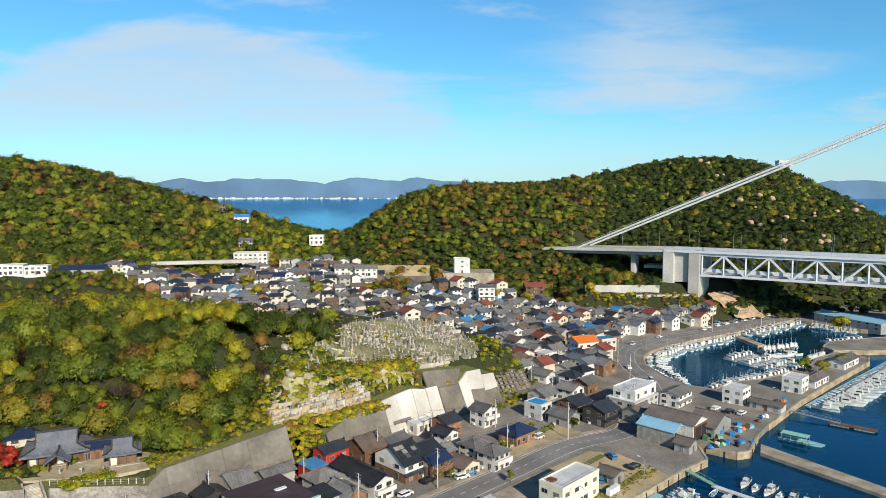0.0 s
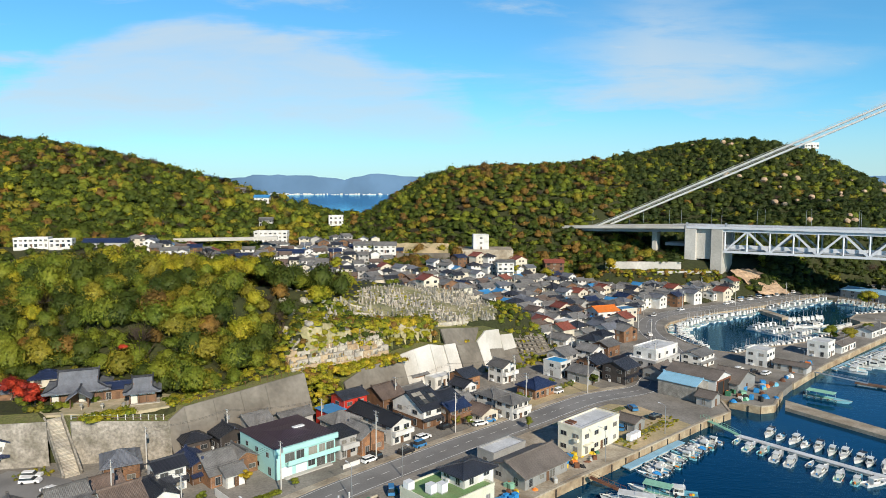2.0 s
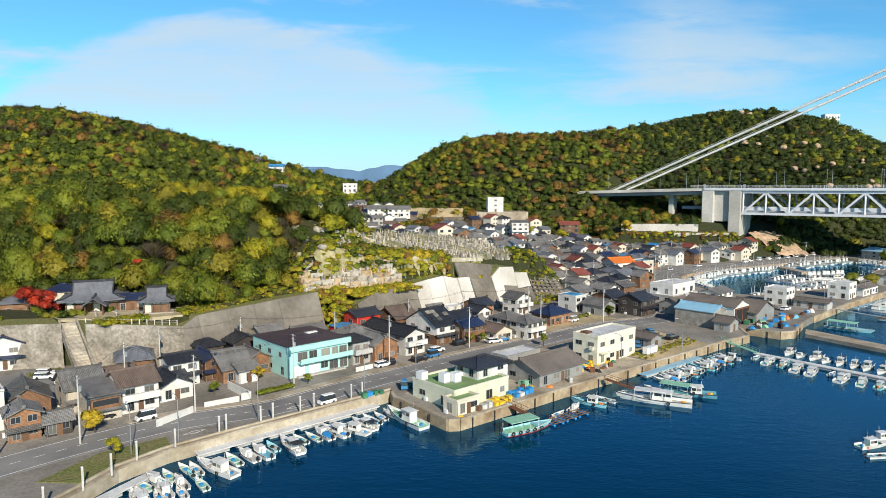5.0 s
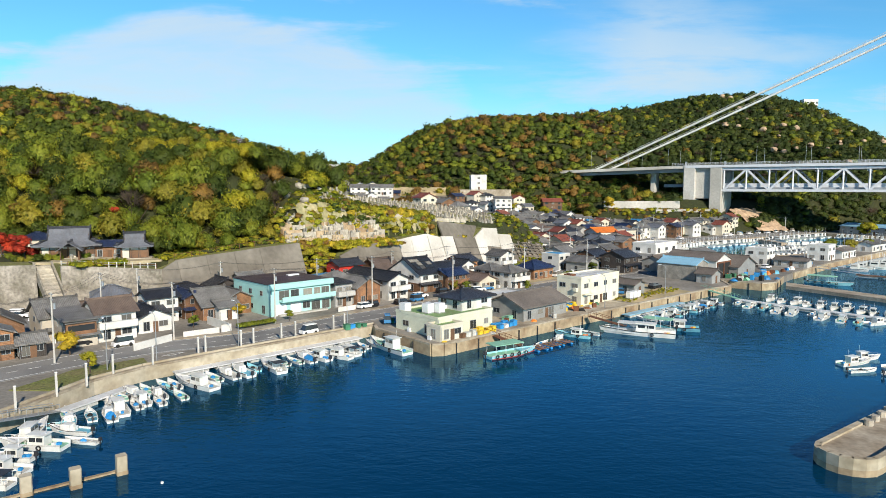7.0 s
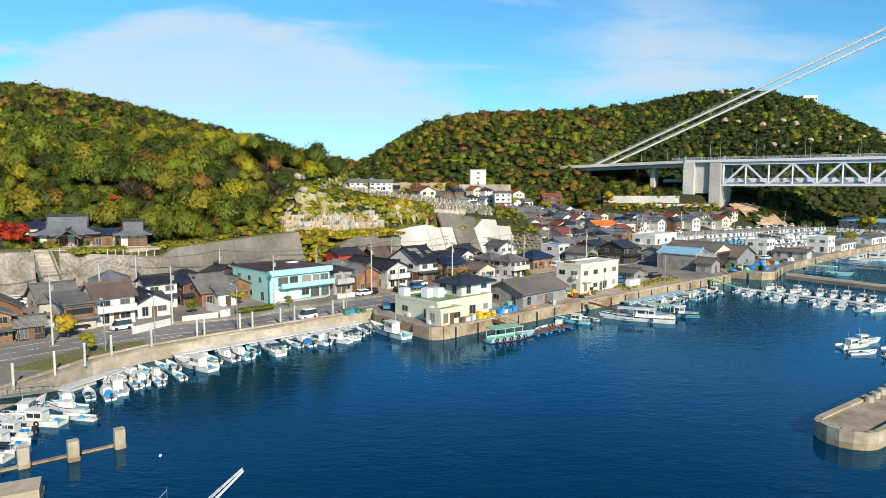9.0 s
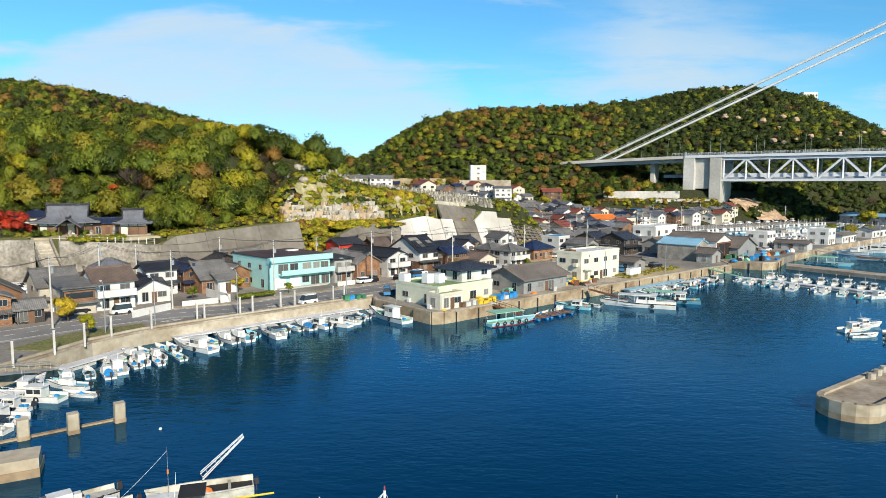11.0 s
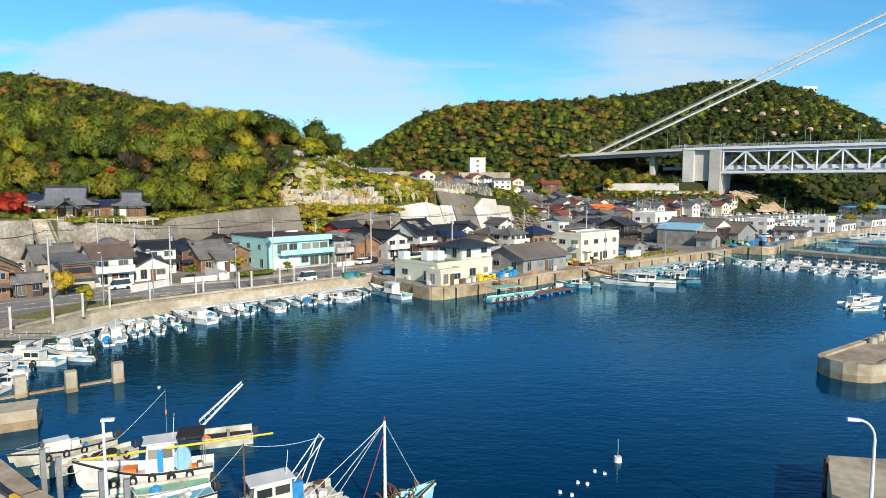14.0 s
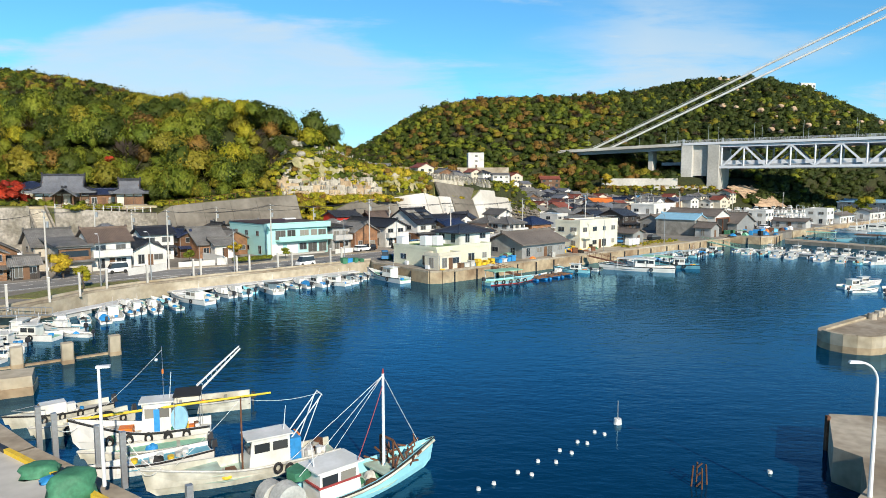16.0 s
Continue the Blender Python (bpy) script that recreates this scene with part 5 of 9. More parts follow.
for k in range(26):
    w, d, h = rng.uniform(6, 9), rng.uniform(5.5, 7.8), rng.choice((3.2, 3.4, 4.8, 5.2))
    kinds.append((w, d, h, rng.choice(("gable", "gable", "gable", "hip")), walls[k % len(walls)], roofs[k % len(roofs)], rng.random() < 0.35))
words = {W: "white plaster", CR: "cream plaster", GR: "grey mortar", BB: "brown board", BK: "dark board", M["board_orange"]: "orange-brown board", M["plaster_pale"]: "pale grey plaster"}
rwords = {TG: "grey tiled", TK: "black tiled", TB: "brown tiled", TS: "silver-grey tiled", TR: "red-brown tiled", TN: "navy tiled", M["sheet_blue"]: "blue sheet"}
made = {}
spots = []
for ring, step, yaws in ((TOWN, 8.8, (38, 42, -48, 46, 30)), (VALE, 8.6, (10, 20, -70, 5, 40))):
    for a in np.arange(-260, 260, step):
        for b in np.arange(220, 540, step):
            x, y = a + rng.uniform(-2.2, 2.2) + (b % 20) * 0.3, b + rng.uniform(-2.2, 2.2)
            if inside(x, y, ring) and rng.random() < (0.98 if ring is TOWN else 0.92) and math.hypot(x - 67, y - 310) > 12 and math.hypot(x - 79, y - 316) > 9 and math.hypot(x - 46, y - 292) > 8 and abs(y - 428) > 3:
                spots.append((x, y, rng.choice(yaws) + rng.uniform(-6, 6)))
spots.sort(key=lambda p: p[1])
rest = []
for i, (x, y, yw) in enumerate(spots):
    k = rng.randrange(len(kinds))
    z = max(3.0, land1(x, y)) + 0.1
    if i >= 84:
        rest.append((x, y, z, yw, k))
    elif k not in made:
        w, d, h, rf, wa, ro, tu = kinds[k]
        made[k] = building(0, 0, w, d, h, rf, wa, ro, "%s house with %s roof in the old town" % (words[wa], rwords[ro]), at=(x, y), z=z, yaw=yw, turn=tu, wins=(2, 1), door=False, group="old town houses", plain=True)
    else:
        copy_thing(made[k], pose(x, y, z, 0, 0, yw))
# the houses furthest up the valley, as one mesh
slots, vs, fs, ms = [], [], [], []
for x, y, z, yw, k in rest:
    w, d, h, rf, wa, ro, tu = kinds[k]
    rw, rd = (d, w) if tu else (w, d)
    m = pose(x, y, z, 0, 0, yw + (90 if tu else 0))
    rise = 0.42 * rd / 2
    wi = Geo()
    for zz in ((0.9,) if h < 4 else (0.9, 3.5)):
        for o in (-rw * 0.26, rw * 0.26):
            wi.box(o - 0.75, o + 0.75, -rd / 2 - 0.06, -rd / 2 + 0.05, zz, zz + 1.15)
            wi.box(-rw / 2 - 0.06, -rw / 2 + 0.05, o * 0.7 - 0.6, o * 0.7 + 0.6, zz, zz + 1.15)
    for geo, mat, up in ((walls_geo(rw, rd, h, rise, rf), wa, 0), (roof_geo(rw, rd, rise, 0.55, rf), ro, h), (ridge_geo(rw, rd, rise, 0.55, rf), ro, h), (wi, M["glass"], 0)):
        if mat not in slots:
            slots.append(mat)
        n0 = len(vs)
        vs.extend(tuple(m @ Vector((a, b, c + up))) for a, b, c in geo.v)
        fs.extend(tuple(i + n0 for i in f) for f in geo.f)
        ms.extend([slots.index(mat)] * len(geo.f))
me = bpy.data.meshes.new("far_houses")
me.from_pydata(vs, [], fs)
for mat in slots:
    me.materials.append(mat)
me.polygons.foreach_set("material_index", ms)
bmf = bmesh.new()
bmf.from_mesh(me)
bmesh.ops.recalc_face_normals(bmf, faces=bmf.faces)
bmf.to_mesh(me)
bmf.free()
tagged(new("far_houses", me), "small tiled houses packed along the far side of town", "houses", kind="stuff")

# larger houses that stand out in the upper town
def far_house(x, y, z, w, d, h, roof, wall, roofm, label, yaw=5, **k):
    return building(0, 0, w, d, h, roof, wall, roofm, label, at=(x, y), z=max(z, land1(x, y) - 0.3), yaw=yaw, plain=True, **k)


far_house(12, 428, 28, 10, 10, 9.5, "flat", W, M["flat_white"], "tall white cube-shaped house on a concrete terrace", wins=(1, 1), category="building")
far_house(-140, 479, 25, 24, 10, 8.5, "flat", W, M["flat_white"], "white three-storey apartment block", wins=(7, 2), rows=3, category="building")
far_house(-100, 520, 40.5, 11, 9, 6.5, "flat", W, M["flat_white"], "white house on the saddle", wins=(3, 2))
far_house(26, 396, 15, 10, 8, 8.4, "gable", W, TG, "white three-storey house with balconies", wins=(3, 2), rows=3, pitch=0.2, balcony=True)
far_house(-52, 442, 24.5, 15, 9, 5.2, "gable", W, TG, "white house with grey roof on the upper slope", wins=(4, 1))
far_house(-66, 445, 24.5, 15, 9, 5.2, "gable", W, TG, "white house with grey roof on the upper slope", wins=(4, 1))
far_house(-115, 440, 20, 17, 9, 4.6, "gable", W, TN, "white house with wide navy tiled roof", wins=(4, 2))
far_house(-150, 500, 31, 10, 7, 4.8, "gable", GR, TG, "grey tall house with hipped roof", wins=(4, 2))
far_house(-248, 372, 33.5, 18, 8, 5.4, "flat", W, M["flat_white"], "long white school-like block with ribbon windows", wins=(7, 1), yaw=16, category="building")
far_house(-232, 374, 33.5, 12, 8, 4.6, "flat", W, M["flat_white"], "lower white wing beside the long white block", wins=(4, 1), yaw=16, category="building")
far_house(-209, 380, 30, 24, 9, 3.6, "gable", GR, TN, "low hall with wide navy roof", wins=(4, 1), yaw=14)
far_house(-197, 400, 27, 14, 9, 4.6, "gable", W, TK, "white house with black roof by the rail embankment", wins=(3, 1), yaw=12)
far_house(58, 416, 16, 12, 8, 5, "gable", BB, TR, "brown house with red-brown roof on the slope", wins=(3, 1))
far_house(-165, 540, 48, 12, 8, 4, "gable", W, M["sheet_blue"], "white house with teal-blue roof on the hillside", wins=(3, 1))
far_house(-185, 545, 50, 9, 7, 4, "gable", W, TG, "small white house on the hillside", wins=(2, 1))
far_house(330, 640, 108, 14, 7, 4, "flat", W, M["flat_white"], "white lookout building on the hilltop", wins=(5, 1), category="building")

# ---- roads, yards and markings ----
def ribbon(line, width, z, thick=0.06, off=0.0):
    """A strip of even width along a line."""
    g = Geo()
    pts = [Vector((x, y, 0)) for x, y in line]
    nrm = []
    for i, p in enumerate(pts):
        d = (pts[min(i + 1, len(pts) - 1)] - pts[max(i - 1, 0)]).normalized()
        nrm.append(Vector((-d.y, d.x, 0)))
    for i in range(len(pts) - 1):
        a, b, na, nb = pts[i], pts[i + 1], nrm[i], nrm[i + 1]
        ring = [a + na * (off - width / 2), b + nb * (off - width / 2), b + nb * (off + width / 2), a + na * (off + width / 2)]
        g.solid([(p.x, p.y, z - thick) for p in ring], [(p.x, p.y, z) for p in ring])
    return g


def smooth_line(ctrl, n=6):
    pts = [Vector(p).to_2d() for p in ctrl]
    out = []
    for i in range(len(pts) - 1):
        p0, p1, p2, p3 = pts[max(i - 1, 0)], pts[i], pts[i + 1], pts[min(i + 2, len(pts) - 1)]
        for k in range(n):
            t = k / n
            out.append(tuple(0.5 * ((2 * p1) + (p2 - p0) * t + (2 * p0 - 5 * p1 + 4 * p2 - p3) * t * t + (3 * p1 - p0 - 3 * p2 + p3) * t**3)))
    out.append(tuple(pts[-1]))
    return out


ROAD = smooth_line([(-78, 74), (-66, 92), (-52, 107), xy(-22, 9), xy(0, 10), xy(30, 10), xy(60, 9), xy(86, 8), (56.5, 203), (64, 216), (78, 240), (83, 262), (82.5, 284), (86, 304), (94, 322), (112, 340), (141, 358), (171, 378), (206, 405), (236, 425), (277, 440), (340, 430), (480, 420)], 7)
tagged(part("road", ribbon(ROAD, 8.6, 3.07), M["asphalt"]), "grey asphalt shore road with white lines", "road", kind="structure")
g = ribbon(ROAD, 0.16, 3.085, 0.01, 3.7)
g2 = ribbon(ROAD, 0.16, 3.085, 0.01, -3.7)
tagged(part("road_edge_line", g, M["paint"]), "white painted edge line", "road marking", kind="structure")
tagged(part("road_edge_line", g2, M["paint"]), "white painted edge line", "road marking", kind="structure")
g = Geo()
for i in range(0, len(ROAD) - 1, 1):
    a, b = Vector(ROAD[i]), Vector(ROAD[i + 1])
    k = int((b - a).length / 6) + 1
    for j in range(k):
        p, q = a.lerp(b, j / k), a.lerp(b, (j + 0.5) / k)
        g.bar((p.x, p.y, 3.085), (q.x, q.y, 3.085), 0.14, 0.012)
tagged(part("centre_line", g, M["paint"]), "dashed white centre line", "road marking", kind="structure")
tagged(part("pavement", ribbon(ROAD[12:56], 2.0, 3.17, 0.17, 5.4), M["quay"]), "pale kerbed footway along the houses", "pavement", kind="structure")
tagged(part("quay_apron", Geo().prism([xy(1.5, -1), xy(22, 3.8), xy(59, 3.8), xy(59, -22.5), xy(38, -19.5), xy(2, -19.3)], 2.8, 3.04), M["quay"]), "worn concrete quay apron", "quay", kind="structure")
tagged(part("gravel_yard", Geo().prism([xy(60, 3.2), xy(86, 1.5), xy(90, -6), xy(86, -24), xy(60, -21.5)], 2.8, 3.05), M["dirt"]), "sandy gravel yard with tufts of grass", "ground", kind="structure")
tagged(part("vacant_lot", Geo().prism([xy(66, 15), xy(98, 12), xy(98, 22), xy(66, 23)], 2.8, 3.05), M["dirt"]), "sandy vacant lot between houses", "ground", kind="structure")
tagged(part("car_park", Geo().prism([(-104, 122), (-82, 106), (-76, 118), (-72, 128), (-84, 134), (-100, 138)], 2.8, 3.05), M["asphalt"]), "asphalt car park", "ground", kind="structure")
tagged(part("grass_verge", Geo().prism([(-60, 84), (-52.5, 84), (-51, 90), (-47, 97), (-50, 101), (-57, 94)], 2.8, 3.12), M["grass"]), "strip of rough grass on the quay", "ground", kind="structure")
for a, b, c, d in ((62, -18, 84, -16), (62, -4, 86, -2), (64, 20, 96, 22.5)):
    tagged(part("grass_verge", Geo().prism([xy(a, b), xy(c, b), xy(c, d), xy(a, d)], 2.8, 3.12), M["grass"]), "strip of rough grass", "ground", kind="structure")

# quay face: stained wall with a cope and dark fender posts
def quay_face(line, gap=0.0, name="quay_wall", mat="quay_wall"):
    for i in range(len(line) - 1):
        a, b = Vector((*line[i], 0)), Vector((*line[i + 1], 0))
        d = (b - a).normalized()
        out = Vector((d.y, -d.x, 0))
        wall = tagged(part(name, Geo().bar(a + out * 0.12 + Vector((0, 0, 0.9)), b + out * 0.12 + Vector((0, 0, 0.9)), 0.5, 3.9), M[mat]), "stained ochre concrete quay wall", "quay wall", kind="structure")
        part("cope", Geo().bar(a + out * 0.05 + Vector((0, 0, 3.02)), b + out * 0.05 + Vector((0, 0, 3.02)), 0.7, 0.3), M["quay"], wall)
        for k in range(int((b - a).length / gap) if gap else 0):
            p = a + d * (gap / 2 + gap * k) + out * 0.45
            part("fender", Geo().box(p.x - 0.13, p.x + 0.13, p.y - 0.13, p.y + 0.13, -0.6, 2.7), M["rubber"], wall)


quay_face(SHORE[1:11], mat="sea_wall")
quay_face(SHORE[10:24], 5.5)
quay_face(SHORE[24:29])
quay_face(SHORE[29:56])
# parapet along the road
for i in range(2, 9):
    a, b = Vector((*SHORE[i], 3.2)), Vector((*SHORE[i + 1], 3.2))
    inn = Vector((-(b - a).y, (b - a).x, 0)).normalized() * 0.5
    tagged(part("parapet", Geo().bar(a + inn, b + inn, 0.3, 0.5), M["sea_wall"]), "low stained concrete sea parapet", "parapet", kind="structure")

# white diamonds and an arrow on the carriageway
for cx, cy in ((-46.2, 103.3), (-33.0, 116.6)):
    t = thing("road_marking", pose(cx, cy, 3.13, 0, 0, 46), "white painted diamond on the asphalt", "road marking", "road markings")
    for a, b in (((-1.9, 0), (0, 0.55)), ((0, 0.55), (1.9, 0)), ((1.9, 0), (0, -0.55)), ((0, -0.55), (-1.9, 0))):
        part("stripe", Geo().bar((*a, 0), (*b, 0), 0.2, 0.012), M["plaster_white"], t)

# ---- retaining walls over the road ----
def batter(u0, u1, v0, v1, z0, z1a, z1b, mat, label, name="retaining_wall", lean=3.2):
    """A leaning concrete panel: foot at v0 to v1, top set back by its lean."""
    t = 0.7
    a, b = xy(u0, v0), xy(u1, v1)
    c, d = xy(u1, v1 + lean), xy(u0, v0 + lean)
    n = Vector((SU, -CU, 0)) * t
    lo = [(*a, z0), (*b, z0), (*c, z1b), (*d, z1a)]
    hi = [(p[0] + n.x, p[1] + n.y, p[2] + 0.15) for p in lo]
    e, f = xy(u1, v1 + lean + 7), xy(u0, v0 + lean + 7)
    tagged(part("bank", Geo().solid([(*d, z0), (*c, z0), (*e, z0), (*f, z0)], [(*d, z1a), (*c, z1b), (*e, z1b + 0.3), (*f, z1a + 0.3)]), M["grass"]), "grassy bank on top of the retaining wall", "bank", kind="structure")
    return tagged(part(name, Geo().solid(lo, hi), mat), label, "retaining wall", kind="structure")


grey_l, white_l = "weathered grey-brown concrete retaining wall with joints", "newly sprayed white concrete slope"
us = [-21, -16, -9, -2, 5, 17]
zt = [10.5, 12.8, 13.4, 13.9, 14.4, 15.0]
vt_ = [49.5, 51, 50.5, 50, 50, 50]
for i in range(5):
    batter(us[i] + 0.03, us[i + 1] - 0.03, vt_[i], vt_[i + 1], 2.5, zt[i], zt[i + 1], M["wall_concrete"], grey_l, lean=5.4)
for a, b, v, za, zb, mt, lb in ((27.5, 33, 46.5, 11.0, 13.0, "wall_concrete", grey_l), (33, 42, 48, 13.0, 13.6, "wall_concrete", grey_l), (42, 51.4, 49.5, 13.6, 13.6, "wall_concrete", grey_l), (51.4, 58, 51.4, 13.6, 14.4, "wall_white", white_l), (58, 65, 51.4, 14.4, 15.0, "wall_white", white_l),
                               (65, 71, 51.2, 15.0, 13.6, "wall_white", white_l), (71, 76.4, 50.8, 13.9, 13.6, "wall_white", white_l), (76.4, 86.5, 50, 13.0, 12.5, "wall_concrete", grey_l), (86.5, 90.5, 50, 12.8, 15.6, "wall_white", white_l), (90.5, 105, 49, 10.5, 9.5, "wall_concrete", grey_l)):
    batter(a + 0.03, b - 0.03, v, v, 2.5, za, zb, M[mt], lb, lean=5.0)
for a, b, v, z0, za, zb in ((90.5, 98, 53, 8, 15.9, 15.4), (98, 105, 52.5, 8, 13.4, 12.8)):
    batter(a, b, v, v, z0, za, zb, M["wall_white"], white_l, lean=2.2)
for a, b in ((72.5, 81.5), (81.5, 91)):
    batter(a, b, 55.4, 55.4, 12, 18.6 - 0.12 * (a - 73), 18.6 - 0.12 * (b - 73), M["wall_concrete"], grey_l, lean=3.5)
# concrete framed bank beside the sprayed slope
fa, fb_, ga, gb = Vector((17.5, 241, 2.8)), Vector((35, 253, 2.8)), Vector((13.5, 247.5, 13.2)), Vector((32, 261, 7.6))
bank = thing("framed_bank", Matrix.Identity(4), "stone bank held by a grid of concrete beams", "retaining wall", kind="structure")
back = Vector((-1.1, 1.6, -0.8))
part("infill", Geo().solid([fa, fb_, fb_ + back, fa + back], [ga, gb, gb + back, ga + back]), M["stone_wall"], bank)
for i in range(10):
    part("beam", Geo().bar(fa.lerp(fb_, i / 9), ga.lerp(gb, i / 9), 0.45, 0.5), M["wall_concrete"], bank)
for i in range(7):
    part("beam", Geo().bar(fa.lerp(ga, i / 6), fb_.lerp(gb, i / 6), 0.45, 0.5), M["wall_concrete"], bank)
# stone walls under the temple
for a, b, va, vb, za, zb in ((-58, -50, 76.5, 71.5, 12.6, 12.8), (-50, -42.6, 71.5, 66.5, 12.8, 12.8), (-38.4, -30, 63.5, 58, 12.6, 12.0), (-30, -21, 58, 51.5, 12.0, 11.4)):
    batter(a, b, va, vb, 2.5, za, zb, M["stone_wall"], "old field-stone wall below the temple", lean=1.2)
tagged(part("temple_court", Geo().prism([(-100, 148.5), (-96, 145.5), (-76, 149.5), (-70.5, 153), (-70.5, 163), (-101, 165)], 12.2, 12.98), M["court_sand"]), "sandy temple court", "ground", kind="structure")
# temple steps
st = thing("temple_steps", Matrix.Identity(4), "long flight of stone steps up to the temple", "stairs")
for k in range(46):
    x, y = xy(-40.5, 56.5 + k * 0.3)
    part("step", Geo().block(x, y, 3.0 + k * 0.205 - 1.2, 3.0, 0.4, 1.45, 46), M["stone"], st)
for su in (-42.3, -38.7):
    a, b = xy(su, 56.5), xy(su, 70.5)
    part("side_wall", Geo().bar((*a, 3.2), (*b, 12.6), 0.4, 1.6), M["stone_wall"], st)

# ---- cemetery ----
PLOTS = [(-57, 177), (-45, 178.5), (-38, 186), (-28, 196), (-26, 204), (-38, 209), (-47, 202), (-54, 190)]
GRAVES = [(-41, 192), (-29, 199), (-7, 221), (7, 241), (12, 246), (14, 258), (6, 288), (-12, 299), (-30, 288), (-41, 262), (-36, 226), (-44, 206)]
stones, dark_stones, plots = Geo(), Geo(), Geo()
gr = random.Random(3)
count = 0
for i in range(84):
    for j in range(32):
        u, v = 20 + i * 1.7 + gr.uniform(-0.5, 0.5), 48 + j * 4.2 + gr.uniform(-0.5, 0.5)
        for back in (0, 1.9):
            x, y = xy(u, v + back)
            uu, vv = uv(x, y)
            if not inside(x, y, GRAVES) or gr.random() < 0.34 or vv < 62.5:
                continue
            z = land1(x, y)
            w, h = gr.uniform(0.45, 0.75), gr.choice((0.4, 0.6, 0.9, 1.1, 1.4))
            yw = 46 + gr.uniform(-9, 9)
            sg = dark_stones if gr.random() < 0.45 else stones
            sg.block(x, y, z - 0.6, w + 0.7, w + 0.7, 0.95, yw)
            sg.block(x, y, z + 0.35, w + 0.15, w + 0.15, 0.35, yw)
            sg.block(x, y, z + 0.7, w * 0.62, w * 0.62, h, yw)
            count += 1
tagged(part("gravestones", dark_stones, M["grave_mid"]), "weathered dark grey gravestones among the rows", "gravestones", kind="stuff")
tagged(part("gravestones", stones, M["stone"]), "crowded rows of grey granite gravestones", "gravestones", kind="stuff")
for j in range(26):
    for i in range(0, 60, 4):
        u, v = 20 + i * 2.35, 47.2 + j * 5.2
        x, y = xy(u + 4.4, v)
        if inside(x, y, GRAVES) and v > 62.5:
            z0, z1 = land1(*xy(u, v)), land1(*xy(u + 9, v))
            plots.bar((*xy(u, v), z0 + 0.1), (*xy(u + gr.uniform(4, 9), v + gr.uniform(-0.8, 0.8)), z1 + 0.1), 0.3, gr.uniform(0.9, 1.7))
tagged(part("grave_terrace_walls", plots, M["stone"]), "low pale granite walls between rows of graves", "stone walls", kind="stuff")
sheet("cemetery_ground", np.arange(-60, 34, 2.0), np.arange(184, 326, 2.0), lambda x, y: rough_land(x, y) + 0.35, material("pale_gravel", (0.36, 0.31, 0.18), 0.95, 0.35, 1.2, 0.1, 0.6, where="World", tint=(0.17, 0.18, 0.06)),
      "pale gravel and dry grass between the graves", "ground", keep=lambda x, y, z: np.array([inside(a, b, GRAVES) or inside(a, b, PLOTS) for a, b in zip(x, y)]))

# stepped family plots and retaining stones at the steep end of the cemetery
steps_b, steps_g, steps_d = Geo(), Geo(), Geo()
for k in range(9):
    u = 15.0 + 1.5 * max(0, k - 4)
    while u < 47:
        w = gr.uniform(1.6, 4.2)
        v0 = 57.0 + 0.95 * k + gr.uniform(-0.25, 0.25)
        z1 = 15.0 + 1.12 * k + gr.uniform(-0.45, 0.45) + 0.02 * (u - 15)
        if gr.random() < 0.86:
            (steps_b if gr.random() < 0.35 else steps_g).block(*xy(u + w / 2, v0 + 0.8), z1 - 2.4, w * 0.97, 1.6, 2.4, 46 + gr.uniform(-4, 4))
            n = int(w / 0.85)
            for i in range(n):
                if gr.random() < 0.42:
                    x, y = xy(u + (i + gr.uniform(0.3, 0.7)) * w / n, v0 + gr.uniform(0.3, 1.0))
                    sg = steps_g if gr.random() < 0.4 else steps_d
                    sg.block(x, y, z1, 0.62, 0.62, 0.25, 46 + gr.uniform(-8, 8))
                    sg.block(x, y, z1 + 0.25, 0.32, 0.32, gr.uniform(0.3, 0.9), 46)
        u += w
tagged(part("grave_plots", steps_b, M["earth_stone"]), "beige stone and earth terraces of family grave plots", "stone terraces", kind="stuff")
tagged(part("grave_plots", steps_d, M["grave_mid"]), "dark weathered markers of family grave plots", "gravestones", kind="stuff")
tagged(part("grave_plots", steps_g, M["stone"]), "pale granite kerbs and markers of family grave plots", "stone terraces", kind="stuff")

